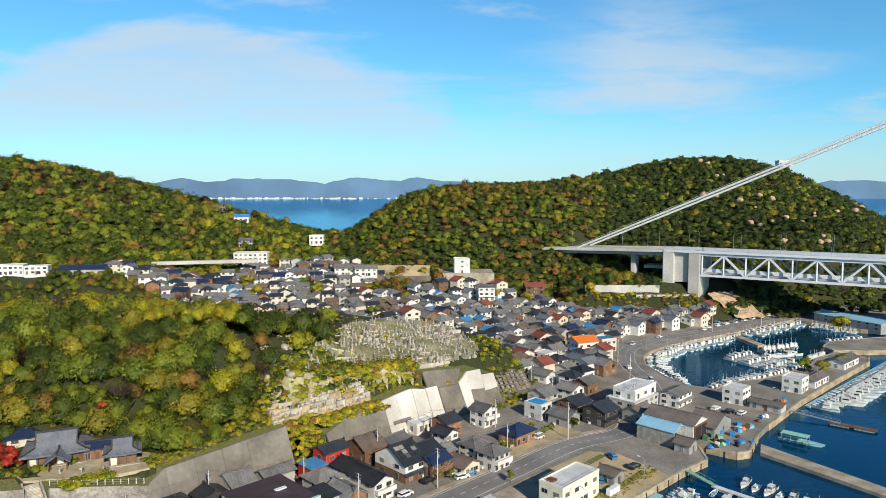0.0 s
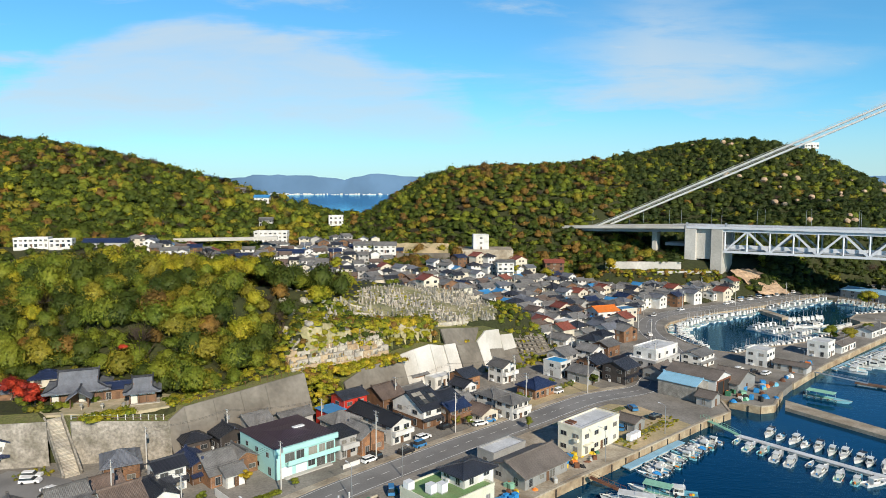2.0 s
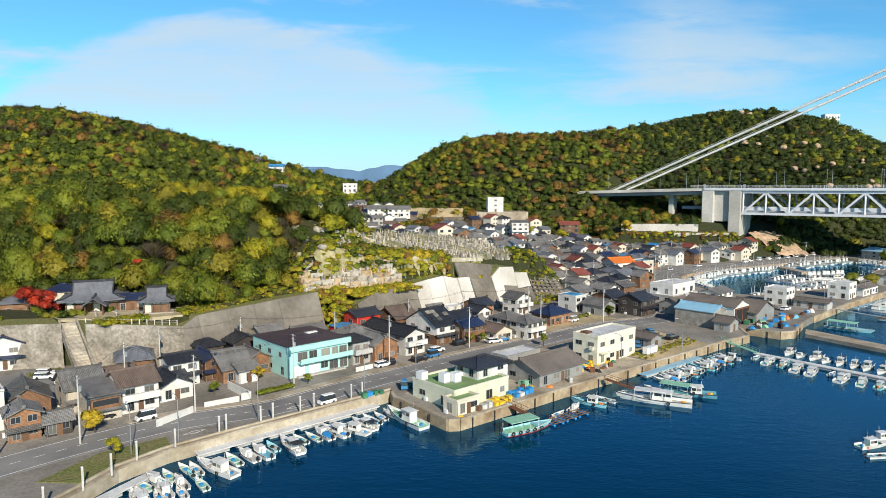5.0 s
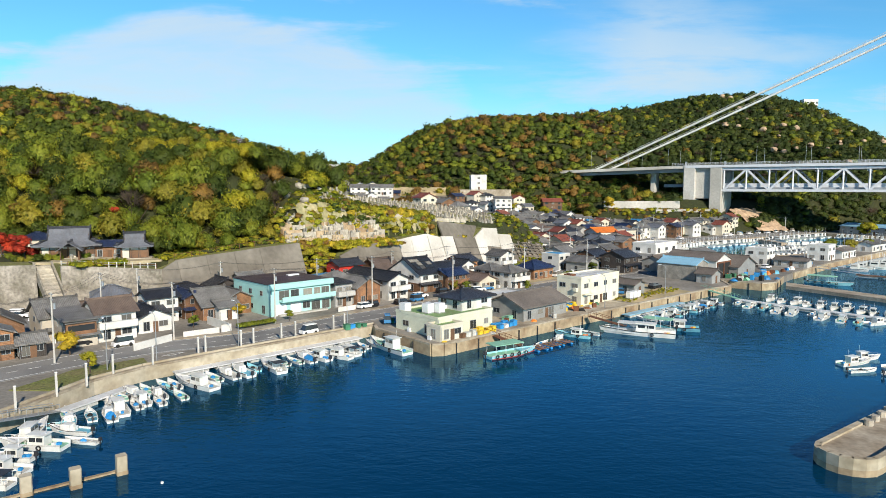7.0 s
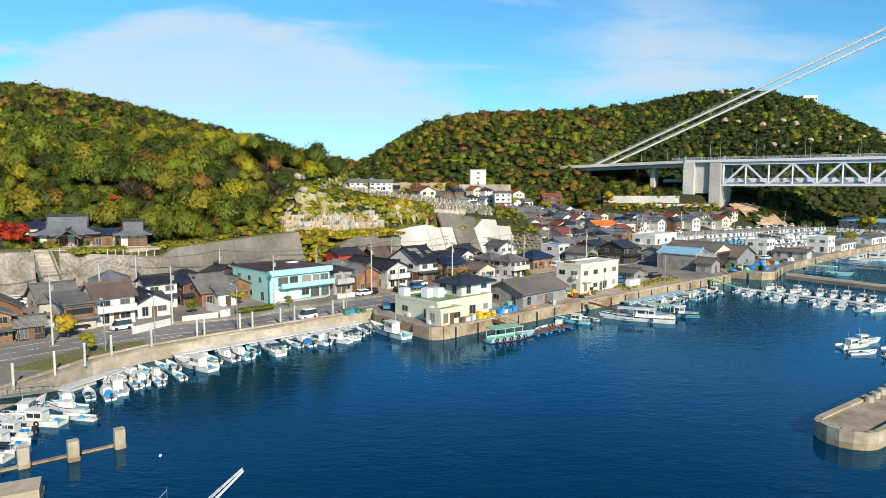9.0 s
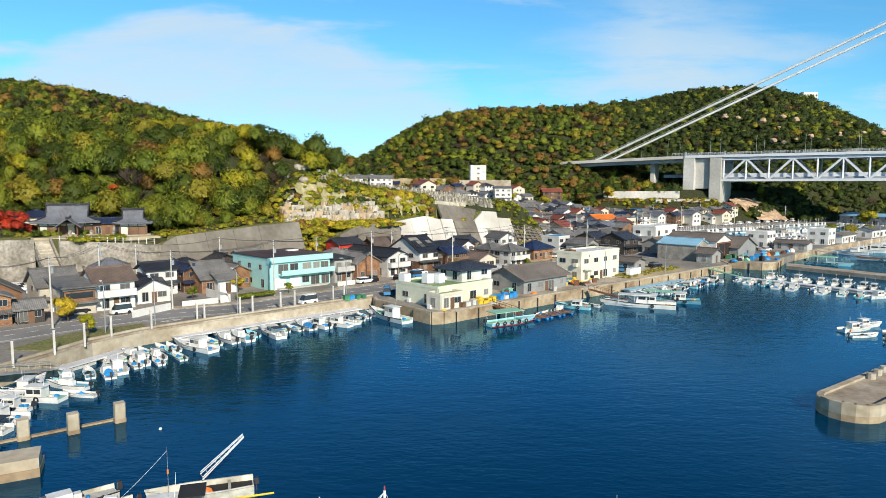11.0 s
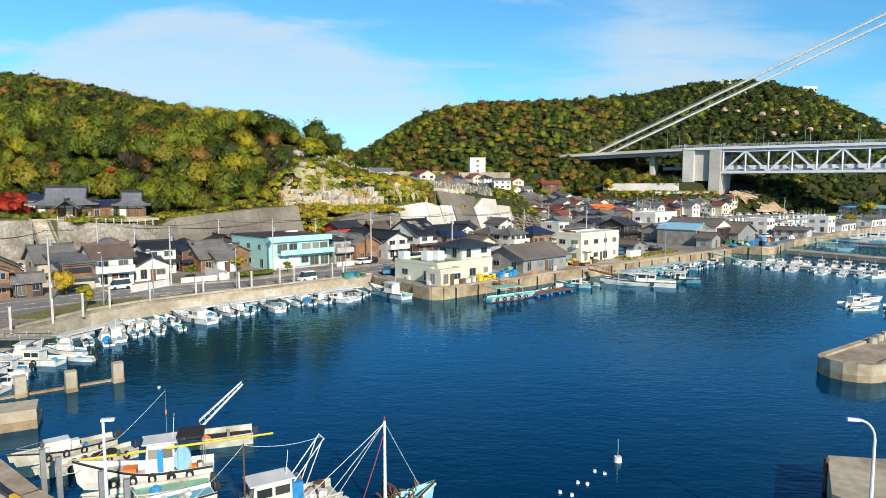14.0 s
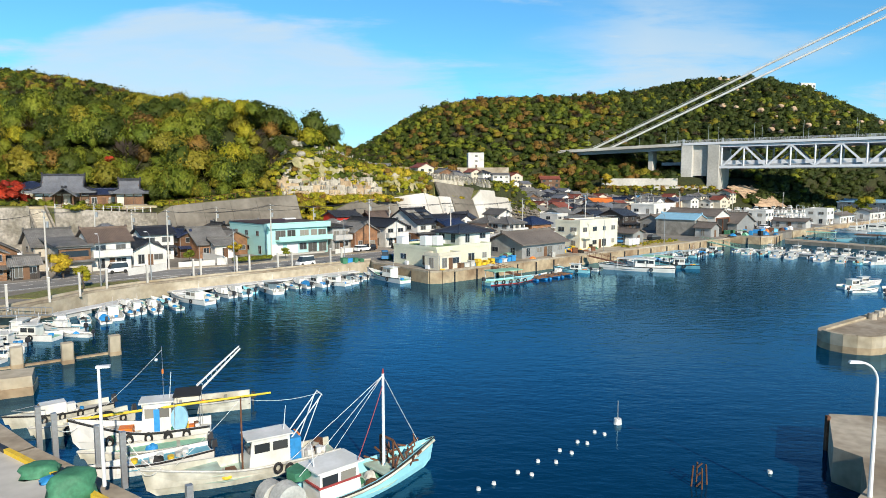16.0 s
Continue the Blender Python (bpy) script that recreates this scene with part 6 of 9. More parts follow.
# ---- woods ----
def crown_template(seed, lobes, cards, size, core=2):
    """An uneven crown of about unit radius: many small boughs over a dark inner mass, each a cloud of small leaf sprays."""
    r = random.Random(seed)
    v, f, nm = [], [], []
    lean = Vector((r.uniform(-0.2, 0.2), r.uniform(-0.2, 0.2), 0))
    bm = bmesh.new()
    bmesh.ops.create_icosphere(bm, subdivisions=core, radius=1.0)
    for q in bm.verts:
        d = q.co.normalized()
        lump = noise.noise(d * 1.5 + Vector((seed, 0, 0))) * 0.26 + abs(noise.noise(d * 3.4 + Vector((0, seed, 0)))) * 0.34
        q.co = d * (0.51 + lump) * (1.0 if d.z > -0.2 else 0.8) + lean * max(0, d.z)
    bm.verts.index_update()
    v += [tuple(q.co) for q in bm.verts]
    nm += [tuple((q.co + Vector((0, 0, 0.2))).normalized()) for q in bm.verts]
    f += [tuple(q.index for q in w.verts) for w in bm.faces]
    bm.free()
    cs = []
    for k in range(lobes):
        z = 1 - 1.45 * (k + 0.5) / lobes
        a = 2.4 * k + r.uniform(-0.5, 0.5)
        h = math.sqrt(max(0, 1 - z * z))
        reach = r.uniform(0.5, 0.84)
        cs.append((Vector((h * math.cos(a) * reach, h * math.sin(a) * reach, z * reach * 0.95)) + lean * max(0, z), r.uniform(0.2, 0.42), r.uniform(0.5, 0.8)))
    for _ in range(cards):
        c, rad, flat = cs[r.randrange(lobes)]
        d = Vector((r.gauss(0, 1), r.gauss(0, 1), r.gauss(0.3, 0.9))).normalized()
        p = c + Vector((d.x, d.y, d.z * flat)) * rad * r.uniform(0.6, 1.15)
        nr = (d + p * 0.5 + Vector((r.uniform(-1, 1), r.uniform(-1, 1), r.uniform(-0.3, 1))) * 0.6).normalized()
        a = nr.orthogonal().normalized()
        b = nr.cross(a)
        t = r.uniform(0, 6.28)
        a, b = a * math.cos(t) + b * math.sin(t), b * math.cos(t) - a * math.sin(t)
        k = size * r.uniform(0.5, 1.4)
        i = len(v)
        v += [tuple(p - a * k), tuple(p + a * k * 0.7 - b * k * 0.8), tuple(p + a * k * 0.5 + b * k)]
        nm += [tuple((d * 0.4 + p * 0.65 + nr * 0.2 + Vector((0, 0, 0.25))).normalized())] * 3
        f.append((i, i + 1, i + 2))
    return np.array(v), f, np.array(nm)


def bare_template(seed, twigs):
    """A leafless crown: limbs that fork into a haze of thin twigs."""
    r = random.Random(seed)
    v, f = [], []
    for k in range(twigs):
        d = Vector((r.gauss(0, 0.75), r.gauss(0, 0.75), r.uniform(0.15, 1.2))).normalized()
        p = Vector((0, 0, -0.9)) if k < 8 else d * r.uniform(0.2, 0.7)
        e = d * r.uniform(0.75, 1.1) if k < 8 else p + (d + Vector((r.uniform(-1, 1), r.uniform(-1, 1), r.uniform(-0.2, 0.8))) * 0.6).normalized() * r.uniform(0.25, 0.5)
        s = (e - p).orthogonal().normalized() * (0.05 if k < 8 else 0.022)
        i = len(v)
        v += [tuple(p - s), tuple(p + s), tuple(e)]
        f.append((i, i + 1, i + 2))
    v = np.array(v)
    return v, f, np.tile(np.array([[0.0, 0.0, 1.0]]), (len(v), 1))


NEAR = [crown_template(k, 30, 760, 0.06, 3) for k in range(8)]
MIDC = [crown_template(k + 20, 22, 260, 0.085, 3) for k in range(8)]
FARC = [crown_template(k + 40, 14, 60, 0.13, 2) for k in range(8)]
BARET = [bare_template(k + 60, 190) for k in range(4)]


def leafy_mesh(name, pieces, mat):
    """One mesh from pieces (vertices, faces, normals), shaded along the crowns' own roundness."""
    n, fs = 0, []
    for v, f, _ in pieces:
        fs.append(np.array(f, dtype=np.int64) + n)
        n += len(v)
    vs, fs, ns = np.concatenate([q[0] for q in pieces]), np.concatenate(fs), np.concatenate([q[2] for q in pieces])
    me = bpy.data.meshes.new(name)
    me.vertices.add(len(vs))
    me.vertices.foreach_set("co", vs.ravel())
    me.loops.add(fs.size)
    me.loops.foreach_set("vertex_index", fs.ravel().astype(np.int32))
    me.polygons.add(len(fs))
    me.polygons.foreach_set("loop_start", np.arange(0, fs.size, 3, dtype=np.int32))
    me.update(calc_edges=True)
    me.normals_split_custom_set_from_vertices(ns.tolist())
    me.materials.append(mat)
    return me


def stand(name, trees, temps, mat, label, seed):
    """Many crowns in one mesh. trees: rows of x, y, z of the crown's middle, radius, height ratio."""
    r = random.Random(seed)
    pieces = []
    for x, y, z, rad, tall in trees:
        v, f, m = temps[r.randrange(len(temps))]
        a = r.uniform(0, 6.28)
        c, s = math.cos(a), math.sin(a)
        q = np.stack([(v[:, 0] * c - v[:, 1] * s) * rad + x, (v[:, 0] * s + v[:, 1] * c) * rad + y, v[:, 2] * rad * tall + z], 1)
        pieces.append((q, f, np.stack([m[:, 0] * c - m[:, 1] * s, m[:, 0] * s + m[:, 1] * c, m[:, 2]], 1)))
    if not pieces:
        return None
    return tagged(new(name, leafy_mesh(name, pieces, mat)), label, "trees", kind="stuff")


SPECIES = (("leaf_dark", "dark evergreen", 0.2), ("leaf_green", "green broadleaf", 0.3), ("leaf_olive", "olive and yellowing", 0.26), ("leaf_rust", "rust-brown autumn", 0.12), ("leaf_lime", "yellow-green", 0.08), ("twig", "half-bare grey-brown", 0.03), ("leaf_red", "scarlet autumn", 0.012), ("leaf_pine", "shade-dark pine", 0.0))
wr = random.Random(11)
near_t, mid_t, far_t = ({s[0]: [] for s in SPECIES} for _ in range(3))
TEMPLE = [(-122, 150), (-98, 140), (-68, 148), (-68, 160), (-90, 164), (-104, 167), (-116, 161), (-122, 160)]


def pick(x, y):
    """Species drift over the hills in patches."""
    q = noise.noise(Vector((x * 0.02, y * 0.02, 3.0)))
    q2 = noise.noise(Vector((x * 0.05, y * 0.05, 9.0)))
    t = wr.random()
    if x < -60 and y > 480 and land1(x, y) > 72:
        ws = (0.5 + q * 0.4, 0.16, 0.12, 0.1 + max(0, q2) * 0.2, 0.0, 0.3, 0.0)
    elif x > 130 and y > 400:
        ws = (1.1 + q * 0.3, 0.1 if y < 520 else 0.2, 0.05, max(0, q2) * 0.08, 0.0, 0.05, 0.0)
    elif y > 400 and x > -90:
        ws = (0.74 + q2 * 0.5, 0.22 - q * 0.5, 0.16 + q * 0.3, 0.2 + q * 0.5, 0.0, 0.14, max(0, q2 - 0.3) * 0.1)
    elif y > 330:
        ws = (0.62 + q * 1.0, 0.34, 0.16 - q * 0.4, 0.05 + max(0, q2) * 0.3, 0.03, 0.05, 0.0)
    elif math.hypot((x + 80) / 19, (y - 203) / 11) < 1:
        ws = (0.02, 0.2, 0.1, 0.03, 0.7, 0.0, 0.01)
    elif math.hypot((x + 70) / 14, (y - 236) / 14) < 1:
        ws = (0.05, 0.1, 0.4, 0.45, 0.1, 0.0, 0.0)
    elif math.hypot((x + 57) / 12, (y - 211) / 11) < 1:
        ws = (0.8, 0.2, 0.05, 0.0, 0.0, 0.0, 0.0)
    else:
        ws = (0.26 + q * 0.6, 0.42, 0.26 - q * 0.3, 0.04 + max(0, q2) * 0.14, 0.06 + max(0, q2) * 0.2, 0.03, 0.0)
    ws = [max(0, a) for a in ws]
    t *= sum(ws)
    for (nm, _, _), a in zip(SPECIES, ws):
        t -= a
        if t <= 0:
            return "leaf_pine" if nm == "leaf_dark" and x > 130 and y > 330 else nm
    return "leaf_green"


BARE = [(186, 432, 12), (176, 418, 12), (-250, 372, 12), (-234, 370, 11), (-212, 379, 9), (-199, 398, 7), (12, 428, 17), (-12, 436, 14), (-143, 478, 16), (-94, 516, 9), (-165, 535, 10)]


def wooded(x, y, z):
    u, v = uv(x, y)
    if 222 < y < 415 and -3 - 0.165 * y < x < 60:
        return False
    if z < 4.6 or inside(x, y, TOWN) or inside(x, y, VALE) or inside(x, y, GRAVES) or inside(x, y, PLOTS) or inside(x, y, TEMPLE):
        return False
    if (y < 300 and x < 60 and v < (59 if -22 < u < 18 else 56 + 0.66 * max(0, -20 - u))) or (u > 14 and u < 100 and v < 66 and v > 40) or any(math.hypot(x - a, y - b) < r for a, b, r in BARE):
        return False
    s, w = (Vector((x, y, 0)) - B0).dot(BD), (Vector((x, y, 0)) - B0).dot(BN)
    if -24 < s < 330 and -6 < w < 32 and (z > 20 or s < 3):
        return False
    if 84 < x < 168 and 398 < y < 419:
        return False
    return not (-94 < s < -20 and -2 < w < 29 and z > 35)


for y0 in np.arange(150, 300, 4.9):
    for x0 in np.arange(-215, 40, 4.9):
        x, y = x0 + wr.uniform(-2.4, 2.4), y0 + wr.uniform(-2.4, 2.4)
        z = land1(x, y)
        if wooded(x, y, z):
            r = wr.choice((wr.uniform(2.2, 3.4), wr.uniform(3.0, 4.6), wr.uniform(4.0, 5.4))) * (0.62 if math.hypot((x + 80) / 19, (y - 203) / 11) < 1 else 1)
            (near_t if y < 234 else mid_t)[pick(x, y)].append((x, y, z + r * 1.1 + (3.5 if math.hypot((x + 80) / 19, (y - 203) / 11) < 1 else 0), r, wr.uniform(0.95, 1.4)))
for y0 in np.arange(162, 194, 3.9):
    for x0 in np.arange(-150, -56, 3.9):
        x, y = x0 + wr.uniform(-1.8, 1.8), y0 + wr.uniform(-1.8, 1.8)
        z = land1(x, y)
        if wooded(x, y, z) and math.hypot(x + 88.2, y - 164) > 5:
            r = wr.uniform(2.0, 3.4)
            near_t[wr.choice(("leaf_dark", "leaf_green", "leaf_green", "leaf_olive", pick(x, y)))].append((x, y, z + r * 0.8, r, wr.uniform(0.95, 1.4)))
for y0 in np.arange(300, 650, 4.9):
    for x0 in np.arange(-520, 560, 4.9):
        x, y = x0 + wr.uniform(-3, 3), y0 + wr.uniform(-3, 3)
        if abs(x) > 0.78 * y + 40 or (x < -60 and y > 572) or (-60 < x < 140 and y > 596):
            continue
        z = land1(x, y)
        if wooded(x, y, z):
            r = wr.choice((wr.uniform(3.0, 4.4), wr.uniform(4.0, 5.6), wr.uniform(4.6, 6.4))) * (0.84 if x > -90 and y > 400 else 1.0) * (0.6 if y < 400 and x < -60 else 1)
            z += 2.5 if wr.random() < 0.07 else 0
            (mid_t if y < 430 and x < 120 else far_t)[pick(x, y)].append((x, y, z + r * 0.6, r, wr.uniform(0.75, 1.15)))
# low close canopy under the taller crowns of the far hills
for y0 in np.arange(380, 640, 6.6):
    for x0 in np.arange(-440, 540, 6.6):
        x, y = x0 + wr.uniform(-2.5, 2.5), y0 + wr.uniform(-2.5, 2.5)
        if abs(x) > 0.78 * y + 40 or (x < -60 and y > 572) or (-60 < x < 140 and y > 596):
            continue
        z = land1(x, y)
        if wooded(x, y, z):
            nm = pick(x, y)
            far_t["leaf_green" if nm == "twig" else nm].append((x, y, z + 0.8, wr.uniform(5.2, 6.8), 0.5))
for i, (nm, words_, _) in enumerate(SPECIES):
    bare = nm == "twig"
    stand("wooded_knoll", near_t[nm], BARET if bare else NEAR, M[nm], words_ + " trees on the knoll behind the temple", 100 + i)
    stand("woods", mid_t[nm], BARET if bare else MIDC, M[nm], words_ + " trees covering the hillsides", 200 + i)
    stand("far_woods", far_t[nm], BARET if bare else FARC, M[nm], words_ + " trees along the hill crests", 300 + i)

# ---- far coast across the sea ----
# air haze is put into the flat blue colour of these hills
haze = material("haze_tinted_hills", (0.11, 0.19, 0.3), 1.0, 0.12, 0.004, 0.002, 0.0, where="World", spec=0.0)
g = Geo()
xs = np.arange(-3600, 3601, 60)
tops = [(0.55 + 0.3 * noise.noise(Vector((x * 0.0011, 0, 1))) + 0.16 * noise.noise(Vector((x * 0.004, 0, 5))) + 0.05 * noise.noise(Vector((x * 0.015, 0, 8)))) for x in xs]
for i in range(len(xs) - 1):
    a, b = xs[i], xs[i + 1]
    za, zb = 58 + 230 * tops[i], 58 + 230 * tops[i + 1]
    g.face([(a, 4640, 50), (b, 4640, 50), (b, 4700, zb), (a, 4700, za)])
    g.face([(a, 4700, za), (b, 4700, zb), (b, 4790, 50), (a, 4790, 50)])
tagged(part("backdrop", g, haze, smooth=True), "far coast hills tinted blue in place of haze", "hills", kind="structure")
g = Geo()
cr = random.Random(5)
for _ in range(260):
    x = cr.choice((cr.gauss(-1500, 380), cr.uniform(-2600, 200)))
    g.block(x, 4630 - cr.uniform(0, 25), 54, cr.uniform(6, 22), 8, cr.uniform(6, 16))
tagged(part("far_town", g, M["plaster_white"]), "pale houses of a town on the far coast", "houses", kind="stuff")

# ---- boats ----
def hull_geo(L, W, H, bow=0.5, wall=0.09, sole=0.35, fine=2.2):
    """A boat's shell along +x, its waterline at z = 0, with an open well inside."""
    rows, n = [], 11
    for i in range(n):
        s = i / (n - 1)
        x = (s - 0.5) * L
        k = 1 - max(0.0, (s - 0.45) / 0.55) ** fine
        hw = max(W / 2 * (0.88 + 0.12 * math.sin(min(s / 0.5, 1) * math.pi / 2)) * k, 0.03)
        top = H * (0.86 + 0.1 * (1 - s) ** 2) + bow * max(0.0, (s - 0.35) / 0.65) ** 2
        fl = max(hw - wall, 0.012)
        low = hw * (0.86 - 0.25 * s)
        xk = x + (0.0 if s < 0.8 else 0)
        keel = -0.42 + 0.35 * max(0, (s - 0.8) / 0.2) ** 2
        rake = 0.09 * L * max(0, (s - 0.7) / 0.3) ** 2
        rows.append([(x + rake, hw, top), (x + rake * 0.4, (hw + low) / 2 + 0.02, top * 0.45), (x, low, -0.12), (xk, 0, keel), (x, -low, -0.12), (x + rake * 0.4, -(hw + low) / 2 - 0.02, top * 0.45), (x + rake, -hw, top),
                     (x + rake, -fl, top), (x + rake * 0.7, -fl * 0.96, min(sole, top - 0.05)), (x + rake * 0.7, fl * 0.96, min(sole, top - 0.05)), (x + rake, fl, top)])
    g = Geo()
    m = len(rows[0])
    for r in rows:
        g.v.extend(r)
    for i in range(n - 1):
        for k in range(m):
            j = (k + 1) % m
            g.f.append((i * m + k, i * m + j, (i + 1) * m + j, (i + 1) * m + k))
    g.f.append(tuple(range(m)))
    g.f.append(tuple((n - 1) * m + k for k in range(m - 1, -1, -1)))
    return g


def rail_geo(L, W, H, bow, r=0.05, fine=2.2):
    """The rubbing strake, from one quarter round the bow to the other."""
    half = []
    for i in range(11):
        s = i / 10
        k = 1 - max(0.0, (s - 0.45) / 0.55) ** fine
        hw = max(W / 2 * (0.88 + 0.12 * math.sin(min(s / 0.5, 1) * math.pi / 2)) * k, 0.03)
        top = H * (0.86 + 0.1 * (1 - s) ** 2) + bow * max(0.0, (s - 0.35) / 0.65) ** 2
        half.append(((s - 0.5) * L + 0.09 * L * max(0, (s - 0.7) / 0.3) ** 2, hw + 0.01, top - 0.06))
    return Geo().pipe(half + [(x, -y, z) for x, y, z in reversed(half)], r, 5)


def cabin_geo(x0, x1, w, z0, z1, slope=0.35, tumble=0.08):
    g = Geo()
    g.solid([(x0, -w / 2, z0), (x1, -w / 2, z0), (x1, w / 2, z0), (x0, w / 2, z0)],
            [(x0, -w / 2 + tumble, z1), (x1 - slope, -w / 2 + tumble, z1), (x1 - slope, w / 2 - tumble, z1), (x0, w / 2 - tumble, z1)])
    return g


def tyre_geo(r=0.28):
    return Geo().pipe([(r * math.cos(6.2832 * k / 12), 0, r * math.sin(6.2832 * k / 12)) for k in range(13)], 0.1, 6)


TYRE = tyre_geo().mesh("tyre", M["rubber"])


def outboard(t, L, z=0.55, y=0.0, s=1.0):
    o = part("outboard", Geo().solid([(-0.32 * s, -0.18 * s, 0.25), (0.18 * s, -0.18 * s, 0.25), (0.18 * s, 0.18 * s, 0.25), (-0.32 * s, 0.18 * s, 0.25)], [(-0.25 * s, -0.13 * s, 0.75 * s), (0.12 * s, -0.13 * s, 0.75 * s), (0.12 * s, 0.13 * s, 0.75 * s), (-0.25 * s, 0.13 * s, 0.75 * s)]), M["dark_metal"], t, "black outboard motor", pose(-L / 2 - 0.25, y, z))
    part("leg", Geo().box(-0.1, 0.06, -0.06, 0.06, -0.95, 0.26), M["dark_metal"], o)


def mound_geo(rx, ry, h, seed):
    """A low uneven heap of net or cloth."""
    g, r = Geo(), random.Random(seed)
    rings = []
    for k, (f, z) in enumerate(((1.0, 0.0), (0.8, 0.55), (0.42, 0.9))):
        rings.append([(rx * f * math.cos(a) * r.uniform(0.85, 1.15), ry * f * math.sin(a) * r.uniform(0.85, 1.15), h * z * r.uniform(0.8, 1.2)) for a in (6.283 * i / 9 for i in range(9))])
    for lo, hi in zip(rings, rings[1:]):
        for i in range(9):
            g.face([lo[i], lo[(i + 1) % 9], hi[(i + 1) % 9], hi[i]])
    g.face(rings[-1])
    return g


def boat(kind, L, W, H, m, label, group="moored boats", hull="hull_white", deck="deck_grey", seed=0, name="boat", category="boat"):
    """kind: skiff, cuddy (small cabin), cabin (wheelhouse aft), fisher (wheelhouse, mast and gear), canopy (roofed passenger boat)."""
    r = random.Random(seed)
    t = thing(name, m, label, category, group)
    bow = 0.12 * H + 0.3 if kind != "fisher" else 0.95
    sole = 0.3 if L < 7 else 0.45
    part("hull", hull_geo(L, W, H, bow, 0.1, sole), M[hull], t)
    part("rub_rail", rail_geo(L, W, H, bow, 0.045 if L < 9 else 0.07), M["rubber"] if seed % 2 else M["deck_grey"], t)
    part("deck", Geo().solid([(-L * 0.49, -W * 0.42, sole - 0.02), (L * 0.18, -W * 0.44, sole - 0.02), (L * 0.36, -W * 0.16, sole - 0.02), (L * 0.36, W * 0.16, sole - 0.02), (L * 0.18, W * 0.44, sole - 0.02), (-L * 0.49, W * 0.42, sole - 0.02)],
                                  [(-L * 0.49, -W * 0.42, sole + 0.03), (L * 0.18, -W * 0.44, sole + 0.03), (L * 0.36, -W * 0.16, sole + 0.03), (L * 0.36, W * 0.16, sole + 0.03), (L * 0.18, W * 0.44, sole + 0.03), (-L * 0.49, W * 0.42, sole + 0.03)]), M[deck], t)
    top = H * 0.9
    if kind == "far":
        c = part("wheelhouse", cabin_geo(-L * 0.16, L * 0.12, W * 0.58, sole, sole + 1.1 + 0.08 * L, 0.35, 0.08), M["hull_white"], t)
        part("window", Geo().box(-L * 0.12, L * 0.07, -W * 0.3, W * 0.3, sole + 0.62 + 0.05 * L, sole + 0.86 + 0.07 * L), M["glass"], c)
        part("mast", Geo().tube((-L * 0.12, 0, sole + 1), (-L * 0.14, 0, sole + 2.0 + 0.25 * L), 0.05, 0.03, 5), M["white_metal"], t)
        return t
    if kind in ("skiff",):
        for x in (-0.25, 0.2):
            part("thwart", Geo().box(x * L - 0.14, x * L + 0.14, -W * 0.4, W * 0.4, top - 0.2, top - 0.12), M[hull], t)
        outboard(t, L, 0.35)
        part("net", mound_geo(0.55, 0.45, 0.4, seed), M[("tarp_blue", "tarp_green", "plastic_orange", "rubber")[seed % 4]], t, m=pose(-0.02 * L, 0.1, sole))
    else:
        part("foredeck", Geo().solid([(L * 0.18, -W * 0.42, top - 0.1), (L * 0.46, -W * 0.1, top), (L * 0.46, W * 0.1, top), (L * 0.18, W * 0.42, top - 0.1)], [(L * 0.18, -W * 0.4, top + 0.02), (L * 0.46, -W * 0.1, top + 0.16), (L * 0.46, W * 0.1, top + 0.16), (L * 0.18, W * 0.4, top + 0.02)]), M[hull] if kind != "fisher" else M[deck], t)
    if kind == "cuddy":
        c = part("cabin", cabin_geo(-L * 0.02, L * 0.3, W * 0.66, sole, top + 0.75, 0.7, 0.14), M["hull_white"], t)
        part("windscreen", Geo().solid([(L * 0.3 - 0.34, -W * 0.26, top + 0.3), (L * 0.3 - 0.3, W * 0.26, top + 0.3), (L * 0.3 - 0.3, W * 0.26, top + 0.32), (L * 0.3 - 0.34, -W * 0.26, top + 0.32)], [(L * 0.3 - 0.66, -W * 0.22, top + 0.72), (L * 0.3 - 0.66, W * 0.22, top + 0.72), (L * 0.3 - 0.64, W * 0.22, top + 0.73), (L * 0.3 - 0.64, -W * 0.22, top + 0.73)]), M["glass"], c)
        part("console", Geo().box(-L * 0.12, -L * 0.02, -0.35, 0.35, sole, top + 0.45), M["hull_white"], t)
        outboard(t, L, 0.4, 0, 1.2)
    if kind in ("cabin", "fisher"):
        x0, x1 = (-L * 0.22, L * 0.06) if kind == "cabin" else (-L * 0.2, L * 0.04)
        hh = 1.45 if L < 9 else (1.65 if L < 10 else 2.0)
        c = part("wheelhouse", cabin_geo(x0, x1, W * 0.6, sole, sole + hh, 0.3, 0.06), M["hull_white"], t)
        part("roof", Geo().box(x0 - 0.25, x1 + 0.1, -W * 0.34, W * 0.34, sole + hh, sole + hh + 0.09), M["hull_white"], c)
        for sy in (-1, 1):
            for k in range(2):
                a = x0 + 0.18 + k * (x1 - x0 - 0.4) * 0.5
                part("window", Geo().box(a, a + (x1 - x0) * 0.36, sy * W * 0.287 - 0.03, sy * W * 0.287 + 0.03, sole + hh - 0.85, sole + hh - 0.3), M["glass"], c)
